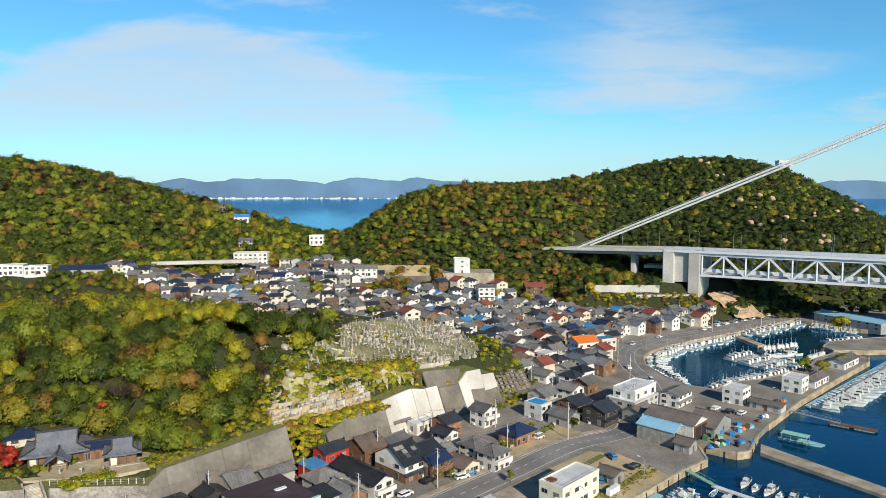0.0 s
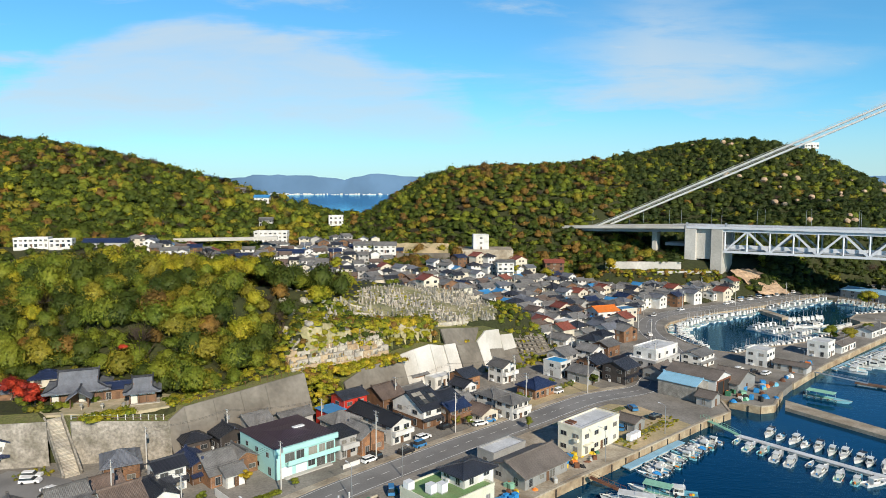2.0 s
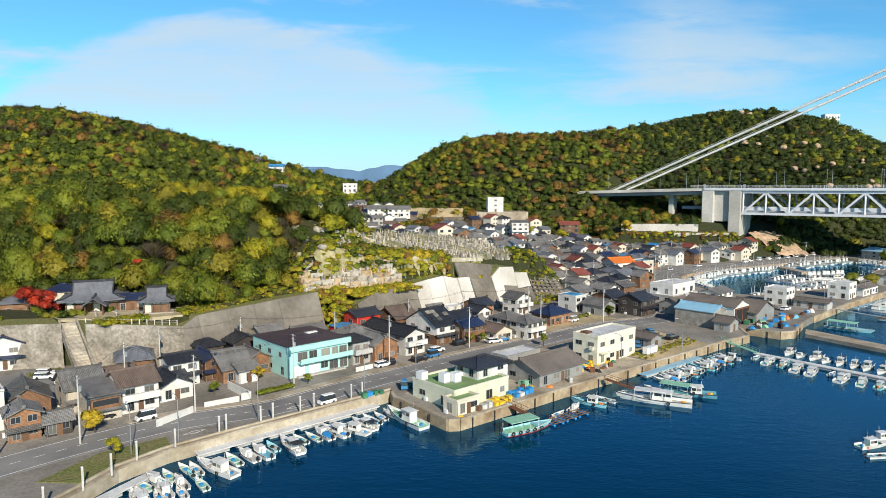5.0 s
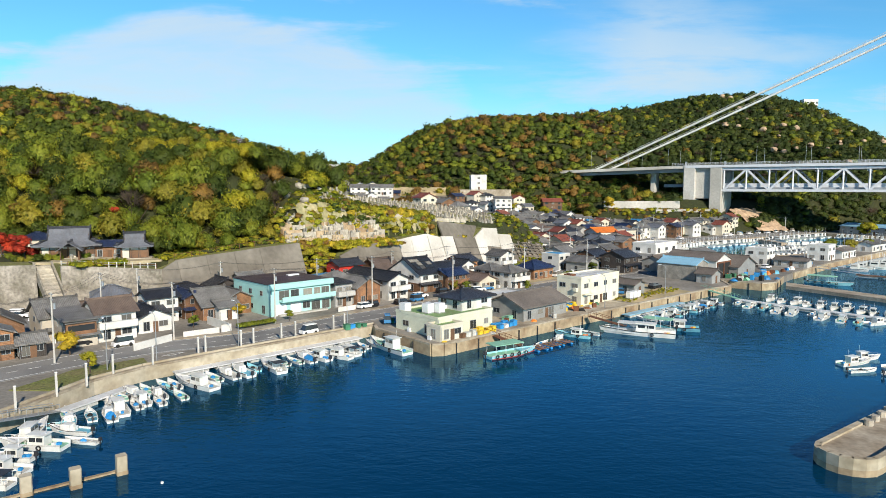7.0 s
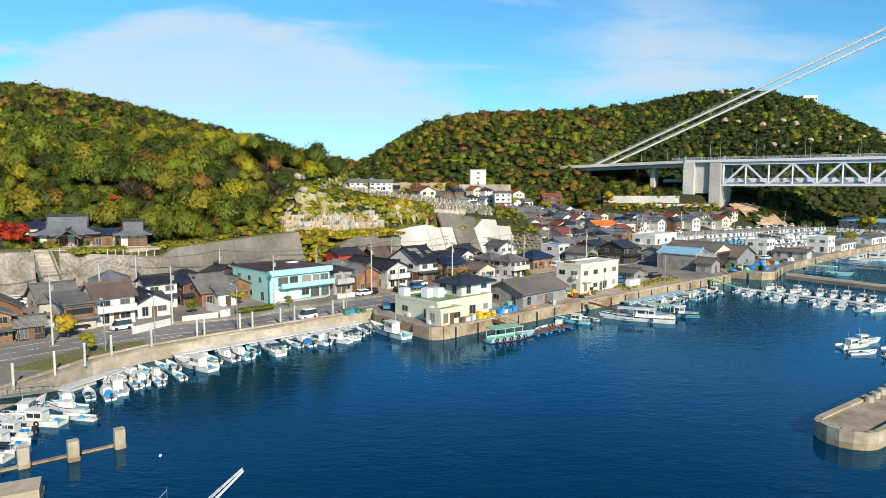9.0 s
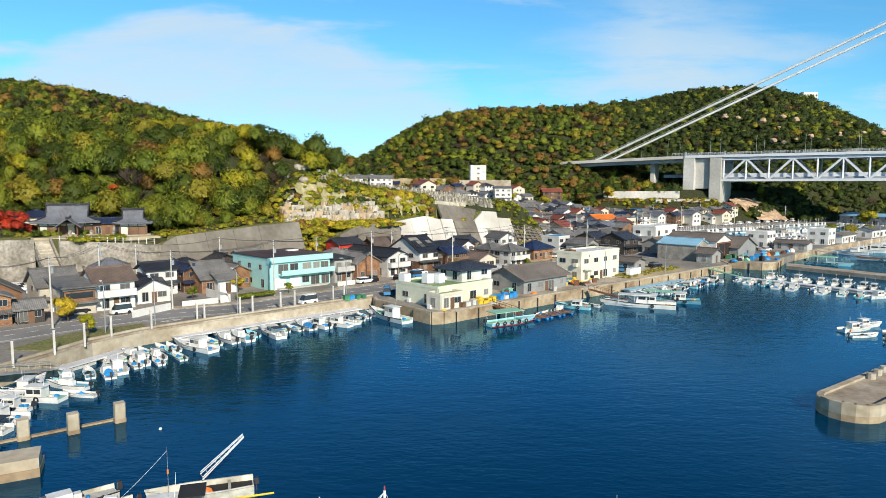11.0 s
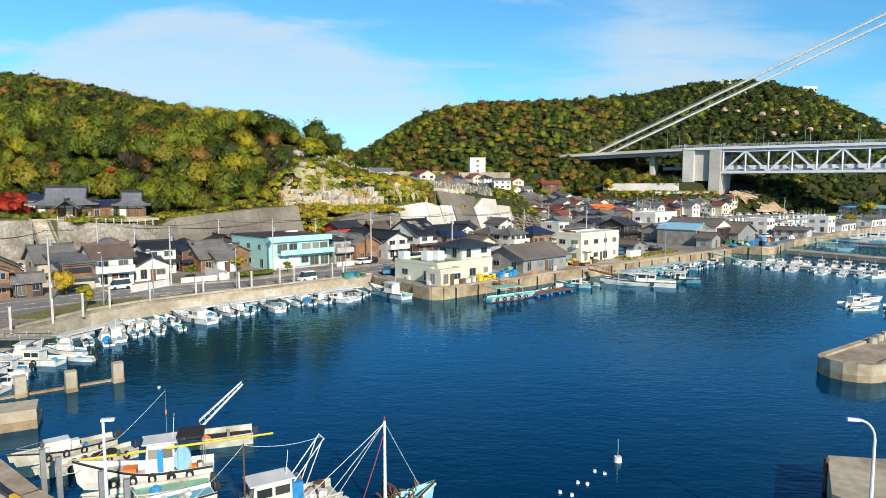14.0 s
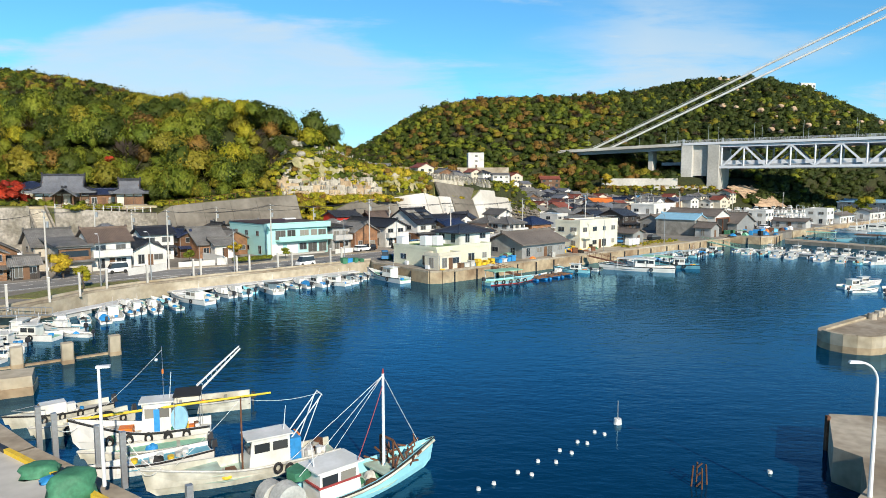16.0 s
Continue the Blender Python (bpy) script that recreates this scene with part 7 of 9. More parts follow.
        part("windscreen", Geo().solid([(x1 - 0.155, -W * 0.24, sole + hh - 0.9), (x1 - 0.155, W * 0.24, sole + hh - 0.9), (x1 - 0.1, W * 0.24, sole + hh - 0.9), (x1 - 0.1, -W * 0.24, sole + hh - 0.9)], [(x1 - 0.26, -W * 0.23, sole + hh - 0.25), (x1 - 0.26, W * 0.23, sole + hh - 0.25), (x1 - 0.2, W * 0.23, sole + hh - 0.25), (x1 - 0.2, -W * 0.23, sole + hh - 0.25)]), M["glass"], c)
        part("mast", Geo().tube((x0 + 0.2, 0, sole + hh), (x0, 0, sole + hh + 1.6), 0.04, 0.02, 6), M["white_metal"], t)
        for k in range(2):
            part("fender", TYRE if k % 2 else Geo().tube((0, 0, -0.25), (0, 0, 0.25), 0.11, 0.11, 8).mesh("fender", M["plastic_orange"] if r.random() < 0.4 else M["hull_white"]), None, t, m=pose((-0.35 + 0.17 * k) * L, (1 if k % 2 else -1) * (W * 0.5 + 0.06), 0.5))
        if L < 8:
            outboard(t, L, 0.45, 0, 1.2)
        for k in range(2):
            x = -L * 0.42 + k * 0.55
            part("crate", Geo().box(x, x + 0.45, -0.3 + 0.2 * k, 0.15 + 0.2 * k, sole + 0.03, sole + 0.4), M[r.choice(("tarp_blue", "plastic_yellow", "plastic_orange", "hull_white"))], t)
    if kind in ("cuddy", "cabin"):
        g, rail = Geo(), []
        for sy in (-1, 1):
            pts = [(L * 0.2, sy * W * 0.4, top + 0.5), (L * 0.38, sy * W * 0.22, top + 0.55), (L * 0.5, 0, top + 0.65)]
            rail += pts if sy < 0 else pts[1::-1]
        g.pipe([(rail[0][0], rail[0][1], top)] + rail + [(rail[-1][0], rail[-1][1], top)], 0.025, 5)
        part("bow_rail", g, M["grey_metal"], t)
    if kind == "canopy":
        part("canopy", Geo().box(-L * 0.44, L * 0.2, -W * 0.5, W * 0.5, top + 1.6, top + 1.72), M[deck], t)
        for x in (-0.42, -0.2, 0.0, 0.18):
            for sy in (-1, 1):
                part("canopy_post", Geo().tube((x * L, sy * W * 0.45, sole), (x * L, sy * W * 0.45, top + 1.6), 0.035, 0.035, 6), M["white_metal"], t)
        for k in range(5):
            part("tyre", TYRE, None, t, m=pose((-0.4 + 0.16 * k) * L, -(W * 0.5 + 0.08), 0.55))
        outboard(t, L, 0.45, 0.3, 1.2)
    return t


POOL = []
for k, (kd, L_, W_, H_, lb, hu, de) in enumerate((
        ("skiff", 5.2, 1.7, 0.6, "small white open skiff with outboard motor", "hull_white", "deck_grey"),
        ("cuddy", 6.4, 2.1, 0.8, "white motorboat with small cuddy cabin", "hull_white", "deck_grey"),
        ("cabin", 7.4, 2.3, 0.85, "white fishing boat with aft wheelhouse", "hull_white", "deck_grey"),
        ("skiff", 6.2, 1.9, 0.65, "white open boat with pale blue deck", "hull_white", "deck_blue"),
        ("cabin", 8.6, 2.5, 0.95, "white fishing boat with wheelhouse and green deck", "hull_white", "deck_green"),
        ("cuddy", 7.0, 2.3, 0.85, "white motorboat with windscreen and outboard", "hull_white", "deck_blue"),
        ("cabin", 9.8, 2.8, 1.0, "large white fishing boat with wheelhouse", "hull_white", "deck_grey"),
        ("skiff", 4.6, 1.6, 0.55, "pale blue open skiff with outboard motor", "hull_blue", "deck_grey"),
        ("skiff", 5.6, 1.8, 0.6, "open boat with green deck and heaped net", "hull_white", "deck_green"),
        ("cabin", 7.8, 2.4, 0.85, "old pale blue fishing boat with wheelhouse", "hull_blue", "deck_green"),
        ("cabin", 8.8, 2.6, 0.95, "grey-decked fishing boat under a dark awning", "hull_white", "deck_grey"),
        ("cuddy", 6.6, 2.2, 0.8, "white motorboat under a blue cover", "hull_white", "deck_grey"),
        ("far", 6.4, 2.0, 0.75, "small white moored boat with a low cabin", "hull_white", "deck_grey"),
        ("far", 7.6, 2.3, 0.85, "white moored fishing boat with wheelhouse", "hull_white", "deck_blue"),
        ("far", 9.0, 2.6, 0.95, "large white moored fishing boat", "hull_white", "deck_green"),
        ("far", 5.6, 1.8, 0.65, "pale blue moored boat", "hull_blue", "deck_grey"))):
    POOL.append((kd, L_, W_, H_, lb, hu, de, []))


br = random.Random(21)
ALT = {0: 8, 3: 8, 2: 9, 4: 10, 1: 11, 5: 11}


def moor(k, x, y, yaw):
    """One of the common boats, its middle at x, y, its bow towards yaw."""
    if k in ALT and br.random() < 0.42:
        k = ALT[k]
    kd, L_, W_, H_, lb, hu, de, got = POOL[k]
    m = pose(x, y, 0, 0, 0, yaw) @ Matrix.Scale(0.87 if k < 12 else 1.08, 4)
    if got:
        return copy_thing(got[0], m)
    got.append(boat(kd, L_, W_, H_, m, lb, hull=hu, deck=de, seed=k))
    if k == 11:
        part("cover", mound_geo(1.6, 0.8, 0.75, 3), M["tarp_blue"], got[0], m=pose(-1.4, 0, 0.5))
    if k == 10:
        part("awning", Geo().box(-4.0, -1.9, -1.1, 1.1, 1.95, 2.02), M["dark_metal"], got[0])
        for sy in (-1, 1):
            part("awning_post", Geo().tube((-3.9, sy, 0.4), (-3.9, sy, 1.95), 0.03, 0.03, 6), M["white_metal"], got[0])
    return got[0]


def moor_row(a, b, n, yaw, ks=(0, 1, 2, 3, 4, 5, 7), gap=0.0, jitter=5):
    """n boats side by side with their bows on the line a to b; yaw points from the stern to the bow."""
    dx, dy = math.cos(radians(yaw)), math.sin(radians(yaw))
    for i in range(n):
        t = (i + 0.5 + br.uniform(-0.15, 0.15)) / n
        k = br.choice(ks)
        h = POOL[k][1] * 0.44 + gap
        moor(k, a[0] + (b[0] - a[0]) * t - dx * h, a[1] + (b[1] - a[1]) * t - dy * h, yaw + br.uniform(-jitter, jitter))


def pontoon(a, b, w, label="pale floating pontoon with white deck boards", mat="flat_white"):
    a, b = Vector((*a, 0)), Vector((*b, 0))
    t = thing("pontoon", Matrix.Identity(4), label, "pontoon", "pontoons")
    n = max(1, round((b - a).length / 6))
    for i in range(n):
        p, q = a.lerp(b, i / n), a.lerp(b, (i + 0.985) / n)
        part("deck", Geo().bar(p + Vector((0, 0, 0.62)), q + Vector((0, 0, 0.62)), w, 0.2), M[mat], t)
        part("float", Geo().bar(p.lerp(q, 0.1) + Vector((0, 0, 0.1)), p.lerp(q, 0.9) + Vector((0, 0, 0.1)), w * 0.8, 0.62), M["deck_grey"], t)
    return t


def gangway(a, b, mat, label):
    a, b = Vector(a), Vector(b)
    t = thing("gangway", Matrix.Identity(4), label, "gangway", "gangways")
    part("deck", Geo().bar(a, b, 1.3, 0.12), M[mat], t)
    d = (b - a).normalized()
    side = d.cross(Vector((0, 0, 1))).normalized() * 0.62
    for s in (-1, 1):
        part("handrail", Geo().tube(a + side * s + Vector((0, 0, 0.95)), b + side * s + Vector((0, 0, 0.95)), 0.04, 0.04, 6), M[mat], t)
        for k in range(7):
            p = a.lerp(b, k / 6) + side * s
            part("post", Geo().tube(p, p + Vector((0, 0, 0.95)), 0.03, 0.03, 5), M[mat], t)


# along the shore road
pontoon((-44.0, 98.4), (-18.9, 123.2), 2.4)
pontoon((-51.0, 80.5), (-47.0, 91.5), 1.7)
gangway((-54.2, 72, 3.1), (-51.2, 80.2, 1.65), "grey_metal", "galvanised gangway to the pontoon")
pd, po = Vector((0.708, 0.706)), Vector((0.706, -0.708))
for s, k in ((-1.6, 0), (0.9, 6), (4.2, 3), (6.6, 1), (8.8, 5), (11.2, 7), (13.6, 4), (16.2, 0), (18.4, 3), (20.4, 1), (22.5, 2), (25.2, 6), (28.2, 4), (30.6, 3), (33.0, 0), (35.2, 1)):
    h = POOL[k][1] * 0.44 + 1.9
    moor(k, -43.6 + pd.x * s + po.x * h, 97.4 + pd.y * s + po.y * h, 135 + br.uniform(-5, 5) + (12 if k == 6 else 0))
for x, y, k, yw in ((-48.0, 77.6, 5, 120), (-50.2, 80.6, 3, 125), (-46.8, 80.2, 3, 125), (-44.8, 83.0, 6, 128), (-43.2, 86.2, 2, 130), (-42.0, 88.8, 1, 132), (-44.8, 91.0, 0, 135), (-40.6, 86.0, 0, 130), (-38.8, 88.5, 3, 132),
                    (-46.9, 87.6, 3, 150), (-45.4, 88.9, 5, 146), (-41.2, 91.3, 7, 140), (-43.3, 93.4, 3, 140), (-46.6, 84.6, 0, 128), (-44.4, 80.2, 1, 128), (-46.0, 74.8, 5, 170), (-43.0, 84.4, 0, 131), (-42.9, 71.8, 0, 172), (-49.0, 71.9, 3, 170),
                    (-50.2, 73.8, 6, 100), (-47.6, 70.3, 4, 175), (-48.2, 67.0, 2, 178), (-47.6, 63.8, 6, 175), (-46.8, 60.6, 4, 178), (-46.6, 57.4, 2, 176), (-45.8, 54.5, 6, 175), (-49.5, 76.6, 7, 20)):
    moor(k, x, y, yw)
boat("fisher", 10.5, 2.9, 1.0, pose(-12.3, 116.0, 0, 0, 0, 133), "white fishing boat with wheelhouse moored at the quay corner", deck="deck_green", seed=31, name="fishing_boat")
fy = boat("canopy", 9.6, 3.0, 0.8, pose(9.2, 112.8, 0, 0, 0, 33), "pale blue passenger boat with green canopy roof and tyres", hull="hull_blue", deck="deck_green", seed=32, name="ferry_boat")
part("keel_stripe", rail_geo(9.6, 2.98, 0.2, 0.1, 0.09), M["keel_red"], fy)
moor(1, 19.2, 124.0, 60), moor(2, 22.8, 127.6, 150), moor(0, 15.6, 120.5, 50), moor(3, 26.3, 130.0, 140)
for i in range(3):
    rf = thing("work_raft", pose(14.6 + i * 2.6, 116.6 + i * 2.4, 0.35, 0, 0, 40), "weathered timber frame raft", "raft", "work rafts")
    for k in range(4):
        part("beam", Geo().box(-1.5, 1.5, -1.2 + 0.8 * k - 0.07, -1.2 + 0.8 * k + 0.07, 0.1, 0.24), M["wood_trim"], rf)
    for sx in (-1.1, 1.1):
        part("cross_beam", Geo().box(sx - 0.08, sx + 0.08, -1.4, 1.4, 0.0, 0.1), M["wood_trim"], rf)
        part("float", Geo().tube((sx, -1.2, -0.2), (sx, 1.2, -0.2), 0.28, 0.28, 8), M["tarp_blue"], rf)
gangway((-0.5 + 6, 121.5, 2.9), (11.5, 117.0, 1.65), "rust", "narrow rusty gangway down to the raft")
gangway((28, 138.5, 2.9), (34.5, 134.0, 1.65), "rust", "brown gangway down to the moored boats")
tour = boat("cabin", 13.5, 3.2, 1.05, pose(36.2, 129.5, 0, 0, 0, 160), "long white excursion boat with covered deck", seed=33, name="excursion_boat")
part("awning", Geo().box(-2.0, 4.2, -1.35, 1.35, 2.35, 2.45), M["hull_white"], tour)
for sx in (-1.8, 1.0, 4.0):
    for sy in (-1.25, 1.25):
        part("awning_post", Geo().tube((sx, sy, 0.5), (sx, sy, 2.35), 0.04, 0.04, 6), M["white_metal"], tour)
boat("canopy", 9, 2.8, 0.8, pose(40.5, 135.2, 0, 0, 0, 150), "work boat with green canopy roof", deck="deck_green", hull="hull_white", seed=34)
boat("fisher", 9.5, 3.0, 0.9, pose(44.8, 134.4, 0, 0, 0, 165), "blue-decked work boat with crates", deck="deck_blue", hull="deck_blue", seed=35, name="work_boat")
# white pontoon below the gravel yard
pontoon((37.8, 146.8), (55.8, 163.4), 2.0, mat="sheet_ltblue", label="pale turquoise floating pontoon")
moor_row((39.2, 145.6), (62.2, 168.0), 18, 135, ks=(5, 1, 3, 5, 1, 2, 4), gap=0.2)
gangway((66, 177.5, 2.9), (72.0, 168.0, 1.65), "deck_green", "pale green gangway to the finger pontoon")
pontoon((71.5, 168.5), (92.5, 145.0), 1.8)
pontoon((92.5, 145.0), (125, 118.0), 1.8)
moor_row((77.5, 168.4), (94.5, 148.0), 9, 226, ks=(2, 4, 5, 6, 6), gap=0.3)
moor_row((71.5, 168.0), (90.5, 143.5), 9, 46, ks=(0, 2, 4, 5, 6), gap=0.4)
moor(6, 90.5, 141.0, 20), moor(6, 98.0, 149.5, 60)
moor_row((97, 138.5), (124, 116.5), 12, 52, ks=(1, 2, 4, 5, 6), gap=0.4)
moor_row((110, 134), (126, 120), 3, 235, ks=(1, 2, 4), gap=0.4)
boat("canopy", 12, 3.4, 0.9, pose(112, 200.5, 0, 0, 0, -42), "barge with long green canopy roof", deck="deck_green", hull="hull_blue", seed=36, name="barge")
moor(4, 66.0, 108.5, 20), moor(2, 69.5, 111.5, 15), moor(3, 64.5, 104.0, 10), moor(6, 72.5, 106, 15), moor(1, 69, 102, 10)
# stone mole beyond the boatyard
ml = tagged(part("mole", Geo().prism([(94.5, 190), (98, 197), (125.5, 150.5), (121.5, 148.5)], -2, 1.9), M["quay"]), "narrow concrete mole", "pier", kind="structure")
# inner basin
moor_row((96, 262), (92.5, 288), 11, 180, ks=(12, 13, 14, 12, 13, 15)), moor_row((93, 288), (100, 312), 11, 160, ks=(12, 13, 14, 12, 13, 15))
moor_row((100, 311), (130, 336.5), 18, 130, ks=(12, 13, 14, 12, 13, 15)), moor_row((131, 337), (160, 356), 15, 122, ks=(12, 13, 14, 12, 13, 15))
moor_row((170, 363), (213, 394), 20, 125, ks=(12, 13, 14, 12, 13, 15)), moor_row((220, 386), (236, 367), 10, 40, ks=(12, 13, 14, 12, 13, 15)), moor_row((226, 344), (202, 336), 9, -70, ks=(12, 13, 14, 12, 13, 15))
moor_row((107, 252), (132, 266), 12, -60, ks=(12, 13, 14, 12, 13, 15)), moor_row((133, 267), (165, 288), 14, -57, ks=(12, 13, 14, 12, 13, 15))
pontoon((140, 290), (158, 303), 2), moor_row((140, 291), (158, 304), 7, -53, ks=(12, 13, 14, 12, 13, 15)), moor_row((141, 289), (159, 302), 7, 127, ks=(12, 13, 14, 12, 13, 15))
boat("cabin", 17, 4.2, 1.4, pose(166, 312, 0, 0, 0, 200), "large white passenger boat moored in the inner basin", seed=38, name="excursion_boat")
tagged(part("mole", Geo().prism([(157, 355.5), (161, 358), (164, 330), (159.5, 328)], -2, 2.6), M["quay"]), "short concrete mole in the inner basin", "pier", kind="structure")
moor_row((158, 318), (180, 327), 8, 250, ks=(14, 13, 14), gap=0.3), moor_row((172, 306), (186, 316), 5, 70, ks=(14, 13), gap=0.3)
moor_row((136, 300), (152, 312), 6, 300, ks=(13, 14, 12), gap=0.3), moor_row((118, 268), (136, 276), 7, 110, ks=(13, 12, 14), gap=0.3)
moor_row((112, 316), (134, 333), 12, 310, ks=(12, 13, 15), gap=0.3), moor_row((168, 356), (208, 385), 12, 305, ks=(12, 13, 15), gap=0.3)
# outer quay, rows of moored boats
pontoon((133, 234.5), (206, 299), 1.8, mat="sheet_ltblue", label="pale turquoise floating pontoon")
moor_row((134.5, 233.5), (206, 296.5), 34, 139, ks=(12, 13, 14, 12, 13, 15), gap=0.2)
moor_row((151, 234), (212, 288), 16, 320, ks=(12, 13, 14, 12, 13, 15), gap=0.2)
gangway((121, 227, 2.8), (134, 216, 1.65), "grey_metal", "long grey gangway to the landing stage")
pontoon((131, 218), (142, 209), 3, "weathered timber landing stage", "wood_trim")

# ---- near piers ----
def jetty_outline(n=9):
    """A breakwater arm with a rounded head."""
    out = [(63.3, 89.1)]
    cx, cy = 41.6, 68.2
    for k in range(n):
        a = radians(135 + 180 * k / (n - 1))
        out.append((cx + 3.2 * math.cos(a), cy + 3.2 * math.sin(a)))
    out.append((67.8, 85.1))
    return out


jo = jetty_outline()
jetty = thing("breakwater", Matrix.Identity(4), "rounded concrete breakwater with parapet, brown below the tide line", "breakwater")
part("base", Geo().prism(jo, -2.5, 1.7), M["quay_wall"], jetty, "brown tide-stained foot")
cxj, cyj = sum(p[0] for p in jo) / len(jo), sum(p[1] for p in jo) / len(jo)
part("top", Geo().prism([(x - 0.001, y) for x, y in jo], 1.702, 2.3), M["quay"], jetty)
for i in range(len(jo)):
    if i == len(jo) - 1:
        continue
    a, b = Vector((*jo[i], 0)), Vector((*jo[i + 1], 0))
    inw = Vector((-(b - a).y, (b - a).x, 0)).normalized()
    if i in (0, 1, 2):
        part("parapet", Geo().bar(a + inw * 0.35 + Vector((0, 0, 2.4)), b + inw * 0.35 + Vector((0, 0, 2.4)), 0.7, 0.3), M["sea_wall"], jetty)
    else:
        part("parapet", Geo().bar(a + inw * 0.28 + Vector((0, 0, 2.2)), b + inw * 0.28 + Vector((0, 0, 2.2)), 0.6, 1.2), M["sea_wall"], jetty)
for k in range(5):
    part("rock", Geo().block(48.6 + k * 1.7, 76.2 + k * 1.5, 2.3, 0.9, 0.8, 0.7, k * 37, 0.2), M["stone"], jetty)

for x, y, h in ((-34.3, 63.9, 2.9), (-37.2, 60.7, 2.9), (-41.0, 59.0, 2.9)):
    ps = thing("mooring_post", pose(x, y, 0, 0, 0, 40), "square weathered concrete post standing in the water", "post", "concrete posts")
    part("shaft", Geo().block(0, 0, -2, 1.0, 1.0, h + 2, 0, 0.1), M["sea_wall"], ps)
    part("foot", Geo().block(0, 0, -2, 1.06, 1.06, 3.3, 0, 0.1), M["quay_wall"], ps, "brown tide mark")
tagged(part("sill", Geo().bar((-48, 53.5, 0.92), (-34.6, 64.6, 0.92), 0.5, 0.3), M["quay_wall"]), "sunken concrete beam between the posts", "beam", kind="structure")
bx = tagged(part("pier_block", Geo().prism([(-56, 38.5), (-34.4, 51.2), (-35.8, 53.7), (-58, 41.5)], -2, 2.5), M["sea_wall"]), "short concrete pier block", "pier", kind="structure")
part("foot", Geo().prism([(-56.1, 38.3), (-34.3, 51.1), (-35.7, 53.9), (-58.1, 41.7)], -2, 1.6), M["quay_wall"], bx, "brown tide mark")

lq = tagged(part("quay", Geo().prism([(-60, 62), (-44, 50.4), (-32.6, 41.4), (-27.2, 37.1), (-19.4, 32.0), (-8, 24.4), (-25, 2), (-90, 2), (-90, 60)], -3, 2.6), M["concrete"]), "pale concrete fishing quay", "quay", kind="structure")
for a, b in (((-44, 50.4), (-32.6, 41.4)), ((-32.6, 41.4), (-27.2, 37.1)), ((-27.2, 37.1), (-19.4, 32.0)), ((-19.4, 32.0), (-8, 24.4))):
    va, vb = Vector((*a, 0)), Vector((*b, 0))
    n = int((vb - va).length / 1.6)
    inw = Vector(((vb - va).y, -(vb - va).x, 0)).normalized() * 0.35
    for k in range(n):
        p, q = va.lerp(vb, k / n), va.lerp(vb, (k + 0.98) / n)
        part("kerb", Geo().bar(p + inw + Vector((0, 0, 2.72)), q + inw + Vector((0, 0, 2.72)), 0.3, 0.24), M["plastic_yellow"] if k % 4 else M["dark_metal"], lq)
    part("ledge", Geo().bar(va - inw * 3 + Vector((0, 0, 1.6)), vb - inw * 3 + Vector((0, 0, 1.6)), 1.7, 0.3), M["quay"], lq)
for k, (x, y) in enumerate(((-26.0, 39.0), (-24.3, 37.9), (-20.6, 36.0), (-18.6, 35.0), (-12.2, 28.6))):
    pl = thing("mooring_pile", pose(x, y, -1), "tall square galvanised mooring pile", "pile", "mooring piles")
    part("shaft", Geo().block(0, 0, 0, 0.3, 0.3, 5.2, 41), M["grey_metal"], pl)
rq = tagged(part("quay", Geo().prism([(24.6, 42.1), (29.5, 41.4), (32, 37), (60, 20), (60, 2), (17, 2), (17, 28), (20.6, 31.5), (22.6, 35.2), (21.8, 36.6)], -3, 3.0), M["quay"]), "worn concrete quay corner", "quay", kind="structure")
part("ladder", Geo().box(23.9, 24.1, 41.0, 41.3, -1, 3.2), M["rust"], rq)

def quay_lamp(x, y, z, h, yaw, label):
    t = thing("street_lamp", pose(x, y, z, 0, 0, yaw), label, "street lamp", "quay lamps")
    part("post", Geo().tube((0, 0, 0), (0, 0, h - 0.9), 0.11, 0.07, 10), M["white_metal"], t)
    g = Geo()
    last = (0, 0, h - 0.9)
    for k in range(1, 7):
        a = k / 6 * math.pi / 2
        p = (0.8 * (1 - math.cos(a)), 0, h - 0.9 + 0.9 * math.sin(a))
        g.tube(last, p, 0.055, 0.055, 7)
        last = p
    part("arm", g, M["white_metal"], t)
    part("lamp_head", Geo().solid([(0.7, -0.1, h - 0.06), (1.3, -0.13, h - 0.06), (1.3, 0.13, h - 0.06), (0.7, 0.1, h - 0.06)], [(0.7, -0.08, h + 0.05), (1.25, -0.1, h + 0.07), (1.25, 0.1, h + 0.07), (0.7, 0.08, h + 0.05)]), M["white_metal"], t)


quay_lamp(20.1, 30.5, 3.0, 6.6, 172, "white curved street lamp on the quay corner")
lt = thing("street_lamp", pose(-17.9, 31.7, 2.6, 0, 0, 15), "white straight street lamp on the fishing quay", "street lamp", "quay lamps")
part("post", Geo().tube((0, 0, 0), (0, 0, 6.2), 0.1, 0.07, 10), M["white_metal"], lt)
part("lamp_head", Geo().box(-0.1, 0.55, -0.14, 0.14, 6.2, 6.32), M["white_metal"], lt)

# ---- foreground fishing boats ----
def near_boat(x, y, yaw, L, W, H, label, hull="hull_white", deck="deck_grey", seed=0, kind="skiff", size=(1, 1, 1)):
    return boat(kind, L, W, H, pose(x, y, 0, 0, 0, yaw) @ Matrix.Diagonal((*size, 1)), label, "boats at the fishing quay", hull, deck, seed, "fishing_boat")


